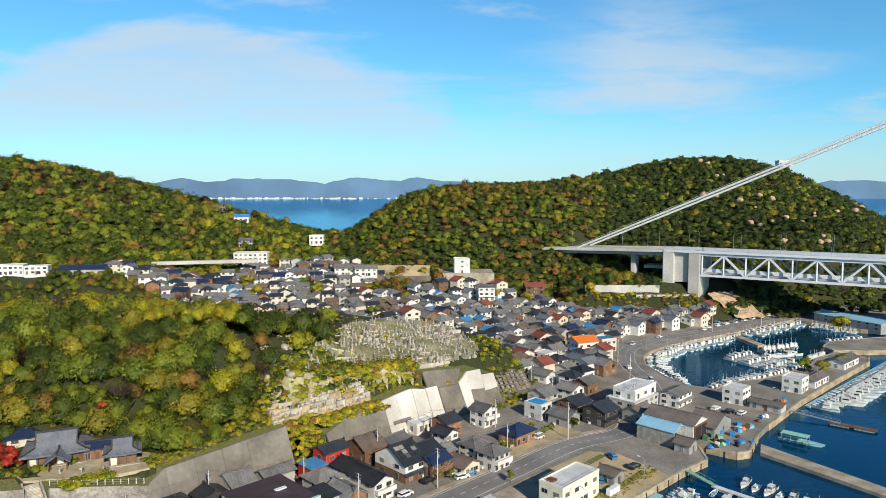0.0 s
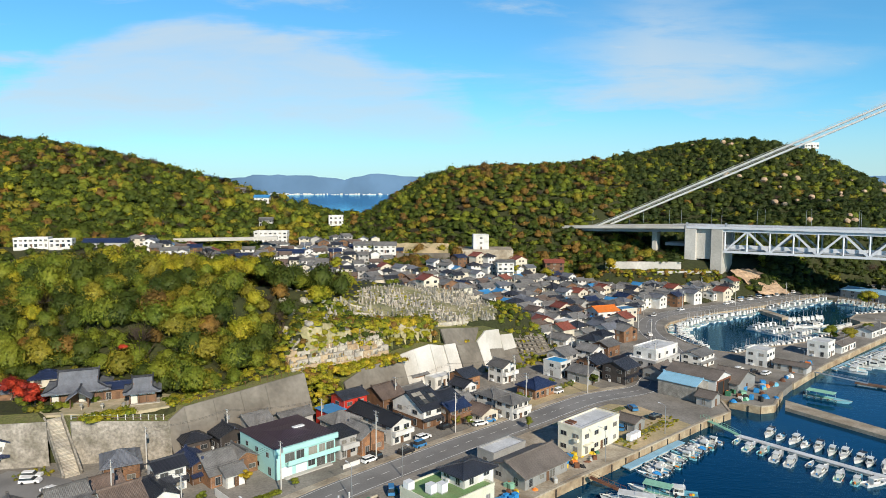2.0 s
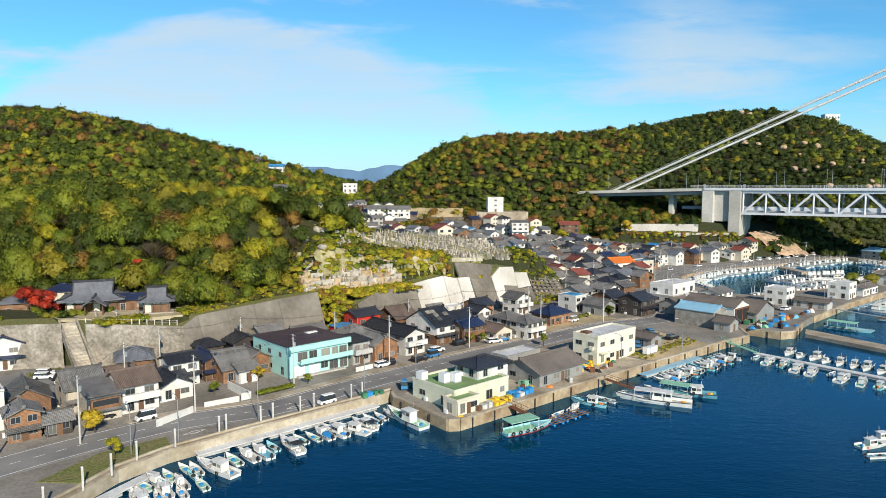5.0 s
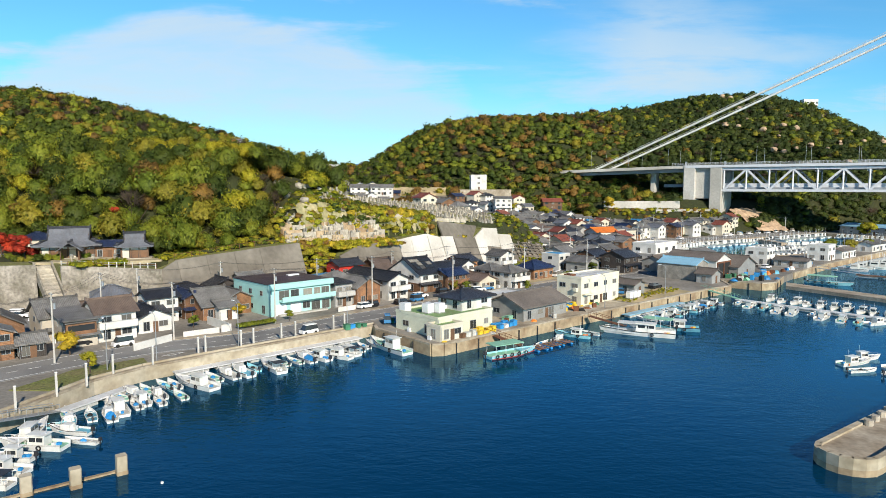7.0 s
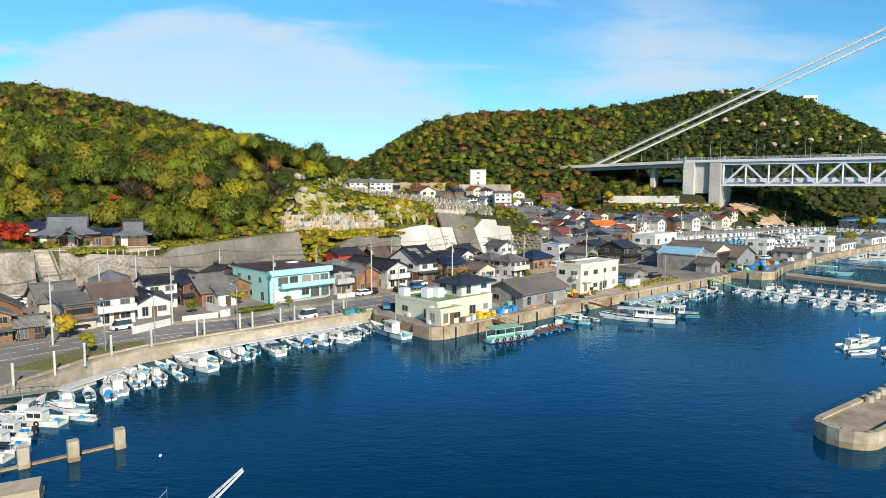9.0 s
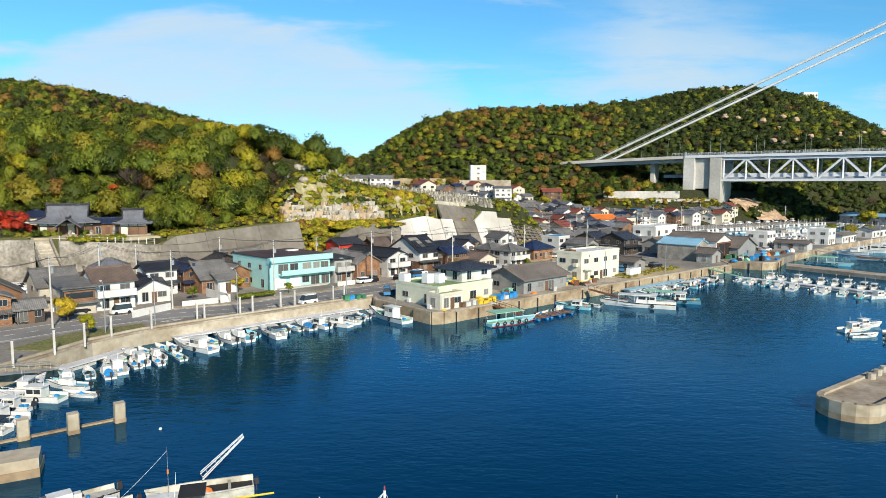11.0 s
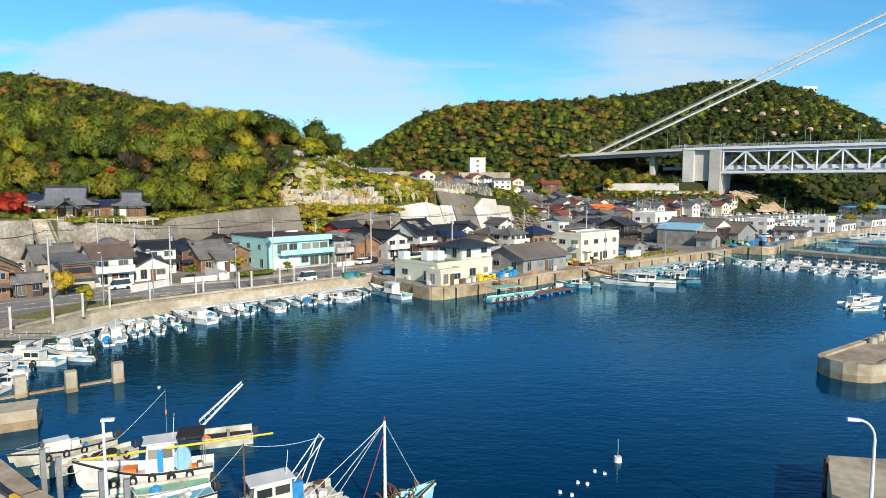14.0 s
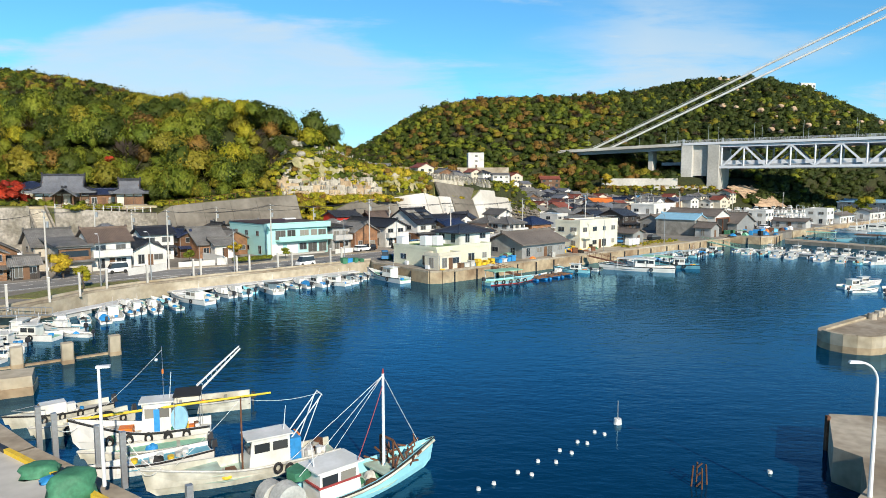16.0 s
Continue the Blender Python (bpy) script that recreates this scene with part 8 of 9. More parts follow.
def rope(t, a, b, sag=0.3, r=0.02, mat="hull_white"):
    a, b = Vector(a), Vector(b)
    g = Geo()
    n = 8
    pts = [a.lerp(b, i / n) - Vector((0, 0, sag * 4 * (i / n) * (1 - i / n))) for i in range(n + 1)]
    return part("rope", g.pipe(pts, r), M[mat], t)


# E: mast boat with sky-blue hull and rusty gear on the bow
eb = near_boat(-5.9, 34.3, 43, 13.2, 3.5, 1.15, "sky-blue and white trawler with mast and rusty dredge gear", "hull_blue", "deck_worn", 41, "fisher", (0.82, 0.85, 0.9))
part("mast", Geo().tube((3.2, 0.1, 0.4), (3.2, 0.1, 7.1), 0.13, 0.09, 10), M["white_metal"], eb)
part("mast_lamp", Geo().tube((3.2, 0.1, 7.1), (3.2, 0.1, 7.4), 0.06, 0.05, 8), M["keel_red"], eb)
for p in ((6.3, 0, 1.9), (-3.5, 1.2, 2.8), (-4.2, -1.2, 2.8), (-1, 1.6, 1.4)):
    rope(eb, (3.2, 0.1, 7.0), p, 0.05, 0.018)
part("bulwark_band", rail_geo(13.2, 3.54, 1.0, 0.85, 0.1), M["hull_worn"], eb)
part("drum", Geo().tube((-4.6, -1.0, 1.3), (-4.6, 0.1, 1.3), 1.0, 1.0, 20), M["deck_grey"], eb, "large grey net drum")
part("drum", Geo().tube((-5.0, 0.3, 1.2), (-5.0, 1.3, 1.2), 0.9, 0.9, 20), M["deck_grey"], eb, "large grey net drum")
part("net", Geo().block(-3.2, 0.5, 2.0, 1.6, 1.3, 0.5, 20, 0.3), M["tarp_green"], eb, "green net heaped on the rail")
er = random.Random(4)
for k in range(26):
    a = Vector((er.uniform(3.0, 5.8), er.uniform(-1.0, 1.0), er.uniform(0.8, 1.9)))
    part("dredge_bar", Geo().bar(a, a + Vector((er.uniform(-1.2, 1.2), er.uniform(-1, 1), er.uniform(0, 0.8))), 0.1, 0.1), M["rust"], eb)
g = Geo()
for p, q in (((3.4, -0.7, 1.0), (3.4, -0.7, 2.9)), ((3.4, 0.7, 1.0), (3.4, 0.7, 2.9)), ((3.4, -0.7, 2.9), (3.4, 0.7, 2.9)), ((3.4, -0.7, 2.9), (4.4, -0.7, 1.3)), ((3.4, 0.7, 2.9), (4.4, 0.7, 1.3))):
    g.bar(p, q, 0.12, 0.12)
part("gallows", g, M["rust"], eb)
rope(eb, (3.2, 0.1, 6.4), (0.2, -1.1, 2.6), 0.1, 0.03, "keel_red")
for k in range(12):
    c = er.choice(("deck_grey", "tarp_blue", "plastic_orange", "wood_trim", "hull_worn", "rust"))
    part("gear", Geo().block(er.uniform(-5.8, -3.2), er.uniform(-1.1, 1.1), 0.5, er.uniform(0.25, 0.6), er.uniform(0.25, 0.5), er.uniform(0.25, 0.7), er.uniform(0, 90), 0.05), M[c], eb)
for k in range(4):
    part("net", mound_geo(er.uniform(0.4, 0.7), er.uniform(0.3, 0.5), er.uniform(0.3, 0.5), k), M[("tarp_green", "rust", "deck_grey", "tarp_green")[k]], eb, m=pose(0.9 + 0.7 * k, er.uniform(-0.8, 0.8), 0.5))
part("red_stripe", Geo().box(-2.75, 0.45, -1.09, 1.09, 1.5, 1.62), M["keel_red"], eb)
# D: long pale boat with a low wheelhouse amidships
db = near_boat(-11.9, 36.9, 212, 13.5, 3.0, 1.0, "weathered white wooden boat with low wheelhouse and net frames", "hull_worn", "deck_worn", 42, "fisher", (0.76, 0.84, 0.95))
part("pole", Geo().tube((0.9, 0.5, 0.5), (0.9, 0.5, 5.2), 0.08, 0.06, 8), M["rust"], db, "rusty iron pole")
g = Geo()
for sy in (-0.5, 0.5):
    g.tube((-2.5, sy, 1.6), (-5.4, sy + 0.3, 4.6), 0.05, 0.04, 6)
    g.tube((-3.6, sy, 1.0), (-5.2, sy + 0.3, 4.4), 0.04, 0.04, 6)
g.tube((-5.4, -0.25, 4.6), (-5.4, 0.85, 4.6), 0.05, 0.05, 6)
part("derrick", g, M["white_metal"], db)
part("curtain", Geo().box(-3.6, -2.7, -0.7, 0.9, 0.6, 2.1), M["tarp_blue"], db, "blue and orange tarpaulin curtain")
part("curtain_side", Geo().box(-3.7, -3.55, -0.72, 0.4, 0.7, 2.15), M["plastic_orange"], db)
for k in range(14):
    x = er.uniform(-6, -3.8)
    part("gear", Geo().block(x, er.uniform(-1, 1), 0.5, er.uniform(0.3, 0.7), er.uniform(0.3, 0.6), er.uniform(0.3, 0.9), er.uniform(0, 90), 0.05), M[er.choice(("deck_grey", "wood_trim", "hull_white", "rust"))], db)
part("tyre", TYRE, None, db, m=pose(-1.5, 1.62, 0.7))
rope(db, (6.6, 0, 1.6), (9.0, 2.0, 3.6), 0.8)
rope(db, (6.4, -0.2, 1.5), (8.6, -1.4, 3.2), 0.5)
rope(db, (0.9, 0.5, 5.1), (5.6, 0, 1.6), 0.15, 0.015)
rope(db, (0.9, 0.5, 5.1), (-5.4, 0.3, 4.6), 0.3, 0.015)
for k in range(5):
    part("hatch", Geo().block(1.6 + 0.85 * k, 0.0, 0.48, 0.75, 1.2 - 0.12 * k, 0.12, 0, 0.03), M["deck_grey" if k % 2 else "wood_trim"], db)
part("coil", tyre_geo(0.34), M["bamboo"], db, "coil of yellow rope", m=pose(2.2, 0.95, 0.62, 90))
# C: blue-decked open boat, C2: green-decked open boat
cb = near_boat(-18.1, 37.7, 215, 9.4, 2.2, 0.8, "white open boat with bright blue deck and baskets", "hull_white", "deck_blue", 43, size=(0.7, 0.85, 0.9))
for k in range(9):
    part("basket", Geo().tube((-2.6 + 0.7 * k, -0.4 + 0.4 * (k % 3), 0.35), (-2.6 + 0.7 * k, -0.4 + 0.4 * (k % 3), 0.75), 0.26, 0.3, 10), M[("hull_white", "deck_grey", "plastic_yellow", "hull_white")[k % 4]], cb)
c2 = near_boat(-19.3, 39.5, 204, 9.0, 2.0, 0.75, "white open boat with pale green hold", "hull_worn", "deck_green", 44, size=(0.76, 0.85, 0.9))
# B: white boat with wheelhouse, yellow pole and dark awning
bb = near_boat(-20.4, 41.6, 198, 11, 2.7, 1.0, "white fishing boat with wheelhouse, dark awning and yellow pole", "hull_white", "deck_grey", 45, "fisher", (0.72, 0.85, 1.15))
part("long_pole", Geo().tube((6.8, -0.9, 1.5), (-11.0, 2.6, 2.9), 0.09, 0.06, 8), M["bamboo"], bb, "long yellow pole")
part("awning", Geo().box(-4.8, -2.4, -1.2, 1.2, 2.75, 2.82), M["rubber"], bb, "black awning")
for sx in (-4.7, -2.5):
    for sy in (-1.1, 1.1):
        part("awning_post", Geo().tube((sx, sy, 0.4), (sx, sy, 2.75), 0.035, 0.035, 6), M["grey_metal"], bb)
part("hauler", Geo().tube((-2.9, 0.7, 1.5), (-2.9, 1.1, 1.5), 0.75, 0.75, 18), M["sheet_ltblue"], bb, "round blue net hauler")
part("door", Geo().box(-1.2, -0.7, 0.80, 0.85, 0.5, 2.1), M["tarp_blue"], bb, "blue door")
part("antenna", Geo().tube((-1.5, 0, 2.6), (-1.5, 0, 5.6), 0.03, 0.015, 5), M["grey_metal"], bb)
part("crate", Geo().box(1.2, 2.4, -0.6, 0.4, 0.5, 1.0), M["plastic_orange"], bb)
part("antenna_lamp", Geo().tube((-1.5, 0, 4.0), (-1.5, 0, 4.25), 0.09, 0.09, 8), M["plastic_orange"], bb)
for k in range(8):
    c = er.choice(("plastic_yellow", "deck_grey", "hull_worn", "tarp_green", "wood_trim"))
    part("gear", Geo().block(er.uniform(-4.6, -2.2) if k < 4 else er.uniform(2.6, 4.0), er.uniform(-0.8, 0.8), 0.5, er.uniform(0.3, 0.6), er.uniform(0.25, 0.5), er.uniform(0.25, 0.6), er.uniform(0, 90), 0.05), M[c], bb)
rope(bb, (5.2, 0, 1.6), (7.4, 1.2, 1.7), 0.4), rope(bb, (-1.5, 0, 5.4), (4.8, 0, 1.7), 0.15, 0.012)
for k in range(5):
    part("tyre", TYRE, None, bb, m=pose(-3.5 + 1.6 * k, 1.4, 0.6))
# boat beyond with a lattice crane
fb = near_boat(-19.3, 47.9, 200, 9.5, 2.8, 1.0, "white boat with dark deck and white lattice crane", "hull_worn", "rubber", 46, size=(0.76, 0.84, 0.95))
cr1, cr2 = Vector((0.2, -0.8, 1.3)), Vector((-3.9, 0.6, 4.9))
g = Geo()
for off in (-0.28, 0.28):
    g.tube(cr1 + Vector((0, off, 0)), cr2 + Vector((0, off * 0.5, 0)), 0.06, 0.05, 6)
    g.tube(cr1 + Vector((0.2, off, 0.5)), cr2 + Vector((0.1, off * 0.5, 0.2)), 0.05, 0.04, 6)
for k in range(9):
    p = cr1.lerp(cr2, k / 9)
    g.tube(p + Vector((0, -0.26, 0)), p + Vector((0.1, 0.26, 0.4)), 0.03, 0.03, 5)
    g.tube(p + Vector((0, -0.26, 0)), p + Vector((0, 0.26, 0)), 0.03, 0.03, 5)
part("crane", g, M["white_metal"], fb)
# A: two working boats further out
ab = near_boat(-28.6, 45.8, 221, 10, 2.4, 0.9, "pale fishing boat with tyres and coloured floats", "hull_worn", "deck_grey", 47, "cuddy", (0.64, 0.8, 0.9))
a2 = near_boat(-25.9, 44.0, 226, 9.2, 2.3, 0.85, "white working boat heaped with nets and floats", "hull_worn", "deck_grey", 48, size=(0.66, 0.82, 0.9))
for t0 in (ab, a2):
    for k in range(9):
        part("float", Geo().block(-2.8 + er.uniform(0, 5), er.uniform(-0.6, 0.6), 0.35, 0.45, 0.4, 0.4, er.uniform(0, 90), 0.12), M[er.choice(("keel_red", "tarp_green", "tarp_blue", "deck_grey", "hull_white"))], t0)
    for k in range(4):
        part("tyre", TYRE, None, t0, m=pose(-3.2 + 1.8 * k, 1.25, 0.55))
part("net", Geo().block(-1.4, 0.1, 0.4, 2.6, 1.1, 0.45, 10, 0.3), M["rubber"], a2, "dark heap of net")
# on the quay
for nm, x, y, w, d, h, yw, mt, lb in (("tarpaulin", -18.9, 30.6, 2.1, 1.6, 1.3, 40, "tarp_green", "gear under a dull green tarpaulin"), ("fishing_net", -22.1, 33.0, 1.7, 1.3, 0.6, 20, "tarp_green", "heap of green net on the quay"),
                                 ("tarpaulin", -20.9, 32.3, 1.2, 0.8, 0.22, 35, "tarp_blue", "crumpled blue tarpaulin on the quay")):
    g = Geo()
    bm = bmesh.new()
    bmesh.ops.create_icosphere(bm, subdivisions=3, radius=1)
    for vt in bm.verts:
        q = vt.co.copy()
        f = 1 + 0.35 * noise.noise(q * 2.3 + Vector((x, y, 0)))
        vt.co = Vector((max(-1, min(1, q.x * 1.25)) * w / 2 * f, max(-1, min(1, q.y * 1.25)) * d / 2 * f, max(0.0, min(0.75, q.z)) / 0.75 * h * (0.8 + 0.2 * f)))
    me = bpy.data.meshes.new(nm)
    bm.to_mesh(me)
    bm.free()
    me.materials.append(M[mt])
    me.polygons.foreach_set("use_smooth", [True] * len(me.polygons))
    ob = new(nm, me)
    ob.matrix_basis = pose(x, y, 2.6, 0, 0, yw)
    tagged(ob, lb, "tarpaulin")
# floats in a line and single buoys
for x, y in ((10.3, 43.5), (9.7, 43.9), (8.8, 41.9), (8.2, 42.1), (7.5, 40.3), (6.8, 40.7), (6.3, 38.9), (5.2, 39.0), (4.6, 37.1), (3.8, 37.4), (2.3, 35.9), (1.4, 35.2)):
    for_b = thing("float", pose(x, y, 0), "small white float on a line", "buoy", "net floats")
    part("ball", Geo().tube((0, 0, -0.12), (0, 0, 0.15), 0.17, 0.11, 10), M["hull_white"], for_b)
bz = thing("buoy", pose(11.7, 45.6, 0), "white buoy with a thin staff", "buoy")
part("float", Geo().tube((0, 0, -0.3), (0, 0, 0.4), 0.34, 0.26, 12), M["hull_white"], bz)
part("staff", Geo().tube((0, 0, 0.4), (0, 0, 1.7), 0.04, 0.03, 6), M["grey_metal"], bz)
for x, y in ((18.8, 37.7), (-29.2, 61.9)):
    b1 = thing("float", pose(x, y, 0), "small round white float on the water", "buoy", "net floats")
    part("ball", Geo().tube((0, 0, -0.1), (0, 0, 0.16), 0.18, 0.13, 10), M["hull_white"], b1)
fr = thing("steel_frame", pose(14.0, 36.0, -1.1, 0, 0, 50), "red rusty steel frame standing in the water", "frame")
for sx in (-0.45, 0.45):
    for sy in (-0.35, 0.35):
        part("leg", Geo().tube((sx, sy, 0), (sx * 0.7, sy * 0.7, 2.3), 0.05, 0.05, 6), M["rust"], fr)
for z in (1.2, 1.8, 2.3):
    part("brace", Geo().box(-0.4, 0.4, -0.04, 0.04, z - 0.04, z), M["rust"], fr)

# everything afloat rides at the level of the sea
AFLOAT = ("boat", "fishing_boat", "ferry_boat", "excursion_boat", "work_boat", "barge", "pontoon", "work_raft", "float", "buoy", "steel_frame")
for ob in list(bpy.data.objects):
    if ob.parent is None and ob.name.split(".")[0] in AFLOAT:
        ob.matrix_basis = Matrix.Translation((0, 0, SEA)) @ ob.matrix_basis

# gear on the working quay: net heaps, coils and crates
gear = random.Random(77)
for k in range(34):
    u, v = gear.uniform(-1, 52), gear.uniform(-22.5, -16.5)
    if 1 < u < 10 and v > -20.2:
        continue
    x, y = xy(u, v)
    if u > 18:
        x, y = xy(u, gear.uniform(-19, -13.5))
    if not inside(x, y, SHORE):
        continue
    c = gear.choice(("tarp_green", "tarp_blue", "plastic_orange", "rubber", "plastic_yellow", "deck_grey", "rust"))
    ob = part("fishing_net" if k % 2 else "crate", mound_geo(gear.uniform(0.5, 1.1), gear.uniform(0.4, 0.8), gear.uniform(0.3, 0.8), k) if k % 2 else Geo().block(0, 0, 0, gear.uniform(0.6, 1.2), gear.uniform(0.5, 0.9), gear.uniform(0.4, 1.2), 0, 0.04), M[c], None)
    ob.matrix_basis = pose(x, y, 3.02, 0, 0, gear.uniform(0, 180))
    tagged(ob, ("heap of coloured fishing net on the quay" if k % 2 else "weathered plastic crate standing on the quay"), "fishing net" if k % 2 else "crate", "quay gear")

# ---- single trees, bushes and hedges ----
def tree(x, y, z, h, r, leaf, label, seed=1, category="tree", group=""):
    rr = random.Random(seed)
    t = thing("tree", pose(x, y, z, 0, 0, rr.uniform(0, 360)), label, category, group)
    g = Geo().tube((0, 0, -0.4), (0.05 * h, 0, h * 0.45), 0.035 * h, 0.02 * h, 8)
    pieces = []
    for k in range(7):
        a, e = rr.uniform(0, 6.28), rr.uniform(0.45, 0.95)
        d = r * rr.uniform(0.25, 0.62) * (0 if k == 0 else 1)
        p = Vector((d * math.cos(a), d * math.sin(a), h * (0.9 if k == 0 else e) - 0.1 * h))
        g.tube((0.05 * h, 0, h * 0.4), p, 0.014 * h, 0.005 * h, 5)
        v, f, m = MIDC[rr.randrange(len(MIDC))]
        pieces.append((v * (r * rr.uniform(0.42, 0.62)) * np.array([1, 1, 0.8]) + np.array(p), f, m))
    part("trunk", g, M["trunk"], t)
    part("crown", leafy_mesh("crown", pieces, M[leaf]), None, t)
    return t


tree(-110.5, 154.8, 11.8, 7.2, 4.2, "leaf_red", "spreading dark red maple beside the temple", 3)
tree(-103.0, 152.2, 11.8, 7.6, 4.0, "leaf_red", "spreading dark red maple beside the temple", 4)
tree(-88.2, 166.0, 17.0, 9.0, 2.4, "leaf_red", "bright scarlet tree in the woods", 5)
tree(-121.5, 175.0, 13.5, 8.5, 3.6, "leaf_yellow", "tall golden yellow tree above the temple", 6)
tree(-110.5, 173.5, 14.5, 7.5, 3.2, "leaf_lime", "yellow-green tree above the temple", 7)
tree(-97.0, 147.5, 11.5, 3.6, 1.6, "leaf_dark", "small clipped garden pine", 8)
tree(-62.6, 102.4, 3.0, 4.2, 2.3, "leaf_yellow", "golden yellow tree by the road junction", 9)
tree(-53.6, 92.4, 3.0, 3.6, 1.5, "leaf_lime", "small yellow-green tree on the grass verge", 10)
tree(-45.2, 132.6, 3.0, 3.6, 1.6, "leaf_yellow", "small yellow garden tree behind the hedge", 11)
for i, (u, v, h, r, lf) in enumerate(((-9, 17.6, 2.2, 1.1, "leaf_green"), (24.5, 21.5, 3.6, 1.6, "leaf_green"), (40.5, 19.5, 3.2, 1.7, "leaf_olive"), (43.5, 17, 3.0, 1.4, "leaf_green"), (64.8, 15.5, 4.4, 1.8, "leaf_dark"), (57, 13.6, 2.6, 1.6, "leaf_green"), (61, 13, 2.6, 1.5, "leaf_lime"),
                                      (69, 21, 3.0, 1.8, "leaf_green"), (88, 24, 3.0, 1.8, "leaf_green"), (99, 15.5, 3.6, 2.2, "leaf_dark"), (102, 18, 3.8, 2.2, "leaf_green"), (53, 5.0, 3.6, 1.6, "leaf_green"), (21.8, 36.8, 3.2, 1.8, "leaf_olive"), (52.5, 29, 3.4, 1.8, "leaf_green"), (-35, 33, 3.2, 1.6, "leaf_green"),
                                      (-57, 28, 3.4, 1.8, "leaf_dark"), (-26, 24.5, 2.6, 1.3, "leaf_green"))):
    tree(*xy(u, v), 3.0, h, r, lf, "small leafy garden tree", 30 + i, group="garden trees")
for i, (x, y, h, r, lf) in enumerate(((-64, 445, 11, 6, "leaf_green"), (-78, 408, 10, 6, "leaf_lime"), (-92, 425, 8, 5, "leaf_green"), (34, 404, 9, 5, "leaf_lime"), (-22, 398, 7, 5, "leaf_olive"), (92, 408, 10, 5, "leaf_yellow"), (78, 415, 10, 5, "leaf_rust"), (108, 428, 10, 6, "leaf_rust"), (52, 405, 9, 6, "leaf_lime"),
                                      (160, 272, 6, 4, "leaf_olive"), (155, 277, 6, 4, "leaf_green"), (176, 287, 5, 3.5, "leaf_green"), (222, 362, 8, 6, "leaf_lime"), (-40, 368, 8, 5, "leaf_green"), (-115, 400, 8, 6, "leaf_lime"), (-128, 425, 8, 6, "leaf_olive"))):
    tree(x, y, max(3.0, land1(x, y)), h, r, lf, "round leafy tree among the houses", 60 + i, group="town trees")

bushes = {k: [] for k in ("leaf_green", "leaf_lime", "leaf_olive", "leaf_rust", "leaf_dark", "leaf_yellow", "leaf_pine")}
bz_r = random.Random(17)


def scrub(u0, u1, v0, v1, n, mix, r0=0.8, r1=2.0, zf=None):
    for _ in range(n):
        u, v = bz_r.uniform(u0, u1), bz_r.uniform(v0, v1)
        x, y = xy(u, v)
        r = bz_r.uniform(r0, r1)
        z = zf(u, v) if zf else max(3.0, land1(x, y))
        bushes[bz_r.choice(mix)].append((x, y, z + r * 0.35, r, bz_r.uniform(0.6, 0.95)))


for _ in range(150):
    x, y = bz_r.uniform(84, 162), bz_r.uniform(400, 415)
    r = bz_r.uniform(1.2, 2.6)
    bushes[bz_r.choice(("leaf_lime", "leaf_rust", "leaf_olive", "leaf_green"))].append((x, y, land1(x, y) + r * 0.3, r, 0.8))
for _ in range(80):
    x, y = bz_r.uniform(172, 330), bz_r.uniform(404, 432)
    r = bz_r.uniform(2.5, 4.5)
    if not (160 < x < 206) and y > 404 + (x - 206) * 0.55:
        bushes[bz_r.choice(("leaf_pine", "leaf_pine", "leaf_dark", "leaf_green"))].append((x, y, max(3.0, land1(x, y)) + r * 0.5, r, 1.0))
for _ in range(260):
    x, y = bz_r.uniform(-300, -70), bz_r.uniform(325, 395)
    r = bz_r.uniform(1.2, 2.4)
    if not (inside(x, y, VALE) or any(math.hypot(x - a, y - b) < q * 0.8 for a, b, q in BARE)):
        bushes[bz_r.choice(("leaf_lime", "leaf_green", "leaf_olive", "leaf_green"))].append((x, y, max(3.0, land1(x, y)) + r * 0.4, r, 1.0))
# shade below the bridge is put into these bushes' dark leaf colour
for _ in range(420):
    x, y = bz_r.uniform(206, 440), bz_r.uniform(388, 470)
    r = bz_r.uniform(2.5, 4.6)
    if y < 396 + (x - 206) * 0.3:
        continue
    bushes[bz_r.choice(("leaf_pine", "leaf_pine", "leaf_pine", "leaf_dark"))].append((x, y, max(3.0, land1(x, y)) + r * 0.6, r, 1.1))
WILD = ("leaf_lime", "leaf_lime", "leaf_lime", "leaf_yellow", "leaf_lime", "leaf_lime", "leaf_green", "leaf_olive", "leaf_rust", "leaf_lime", "leaf_olive")
# overgrown gap between the two retaining walls
scrub(17.6, 28, 48.5, 60, 190, WILD, 0.7, 1.8, lambda u, v: 3.0 + 11.5 * float(sm(47, 58, v)))
scrub(26, 74, 58, 67, 300, WILD + ("leaf_dark",), 0.9, 2.6)
scrub(27, 51, 53.5, 61, 150, WILD, 0.8, 2.0, lambda u, v: 13.3)
scrub(76, 92, 55.5, 61, 60, WILD, 0.7, 1.5, lambda u, v: 12.9)
scrub(14, 28, 56, 62, 70, WILD, 0.9, 1.8)
scrub(-18, 16, 58.5, 66, 150, ("leaf_green", "leaf_dark", "leaf_lime", "leaf_olive"), 0.7, 1.6)
scrub(-44, -20, 75, 92, 110, ("leaf_green", "leaf_dark", "leaf_olive"), 0.8, 1.8)
scrub(28, 52, 51.5, 56.5, 130, WILD, 0.7, 1.5, lambda u, v: 12.7)
scrub(36, 62, 57, 66, 100, ("leaf_lime", "leaf_green", "leaf_rust", "leaf_lime"), 0.8, 1.7)
scrub(17, 46, 64, 78, 210, ("leaf_green", "leaf_lime", "leaf_dark", "leaf_olive"), 0.7, 2.2)
scrub(16, 47, 57, 66, 60, WILD, 0.4, 0.9)
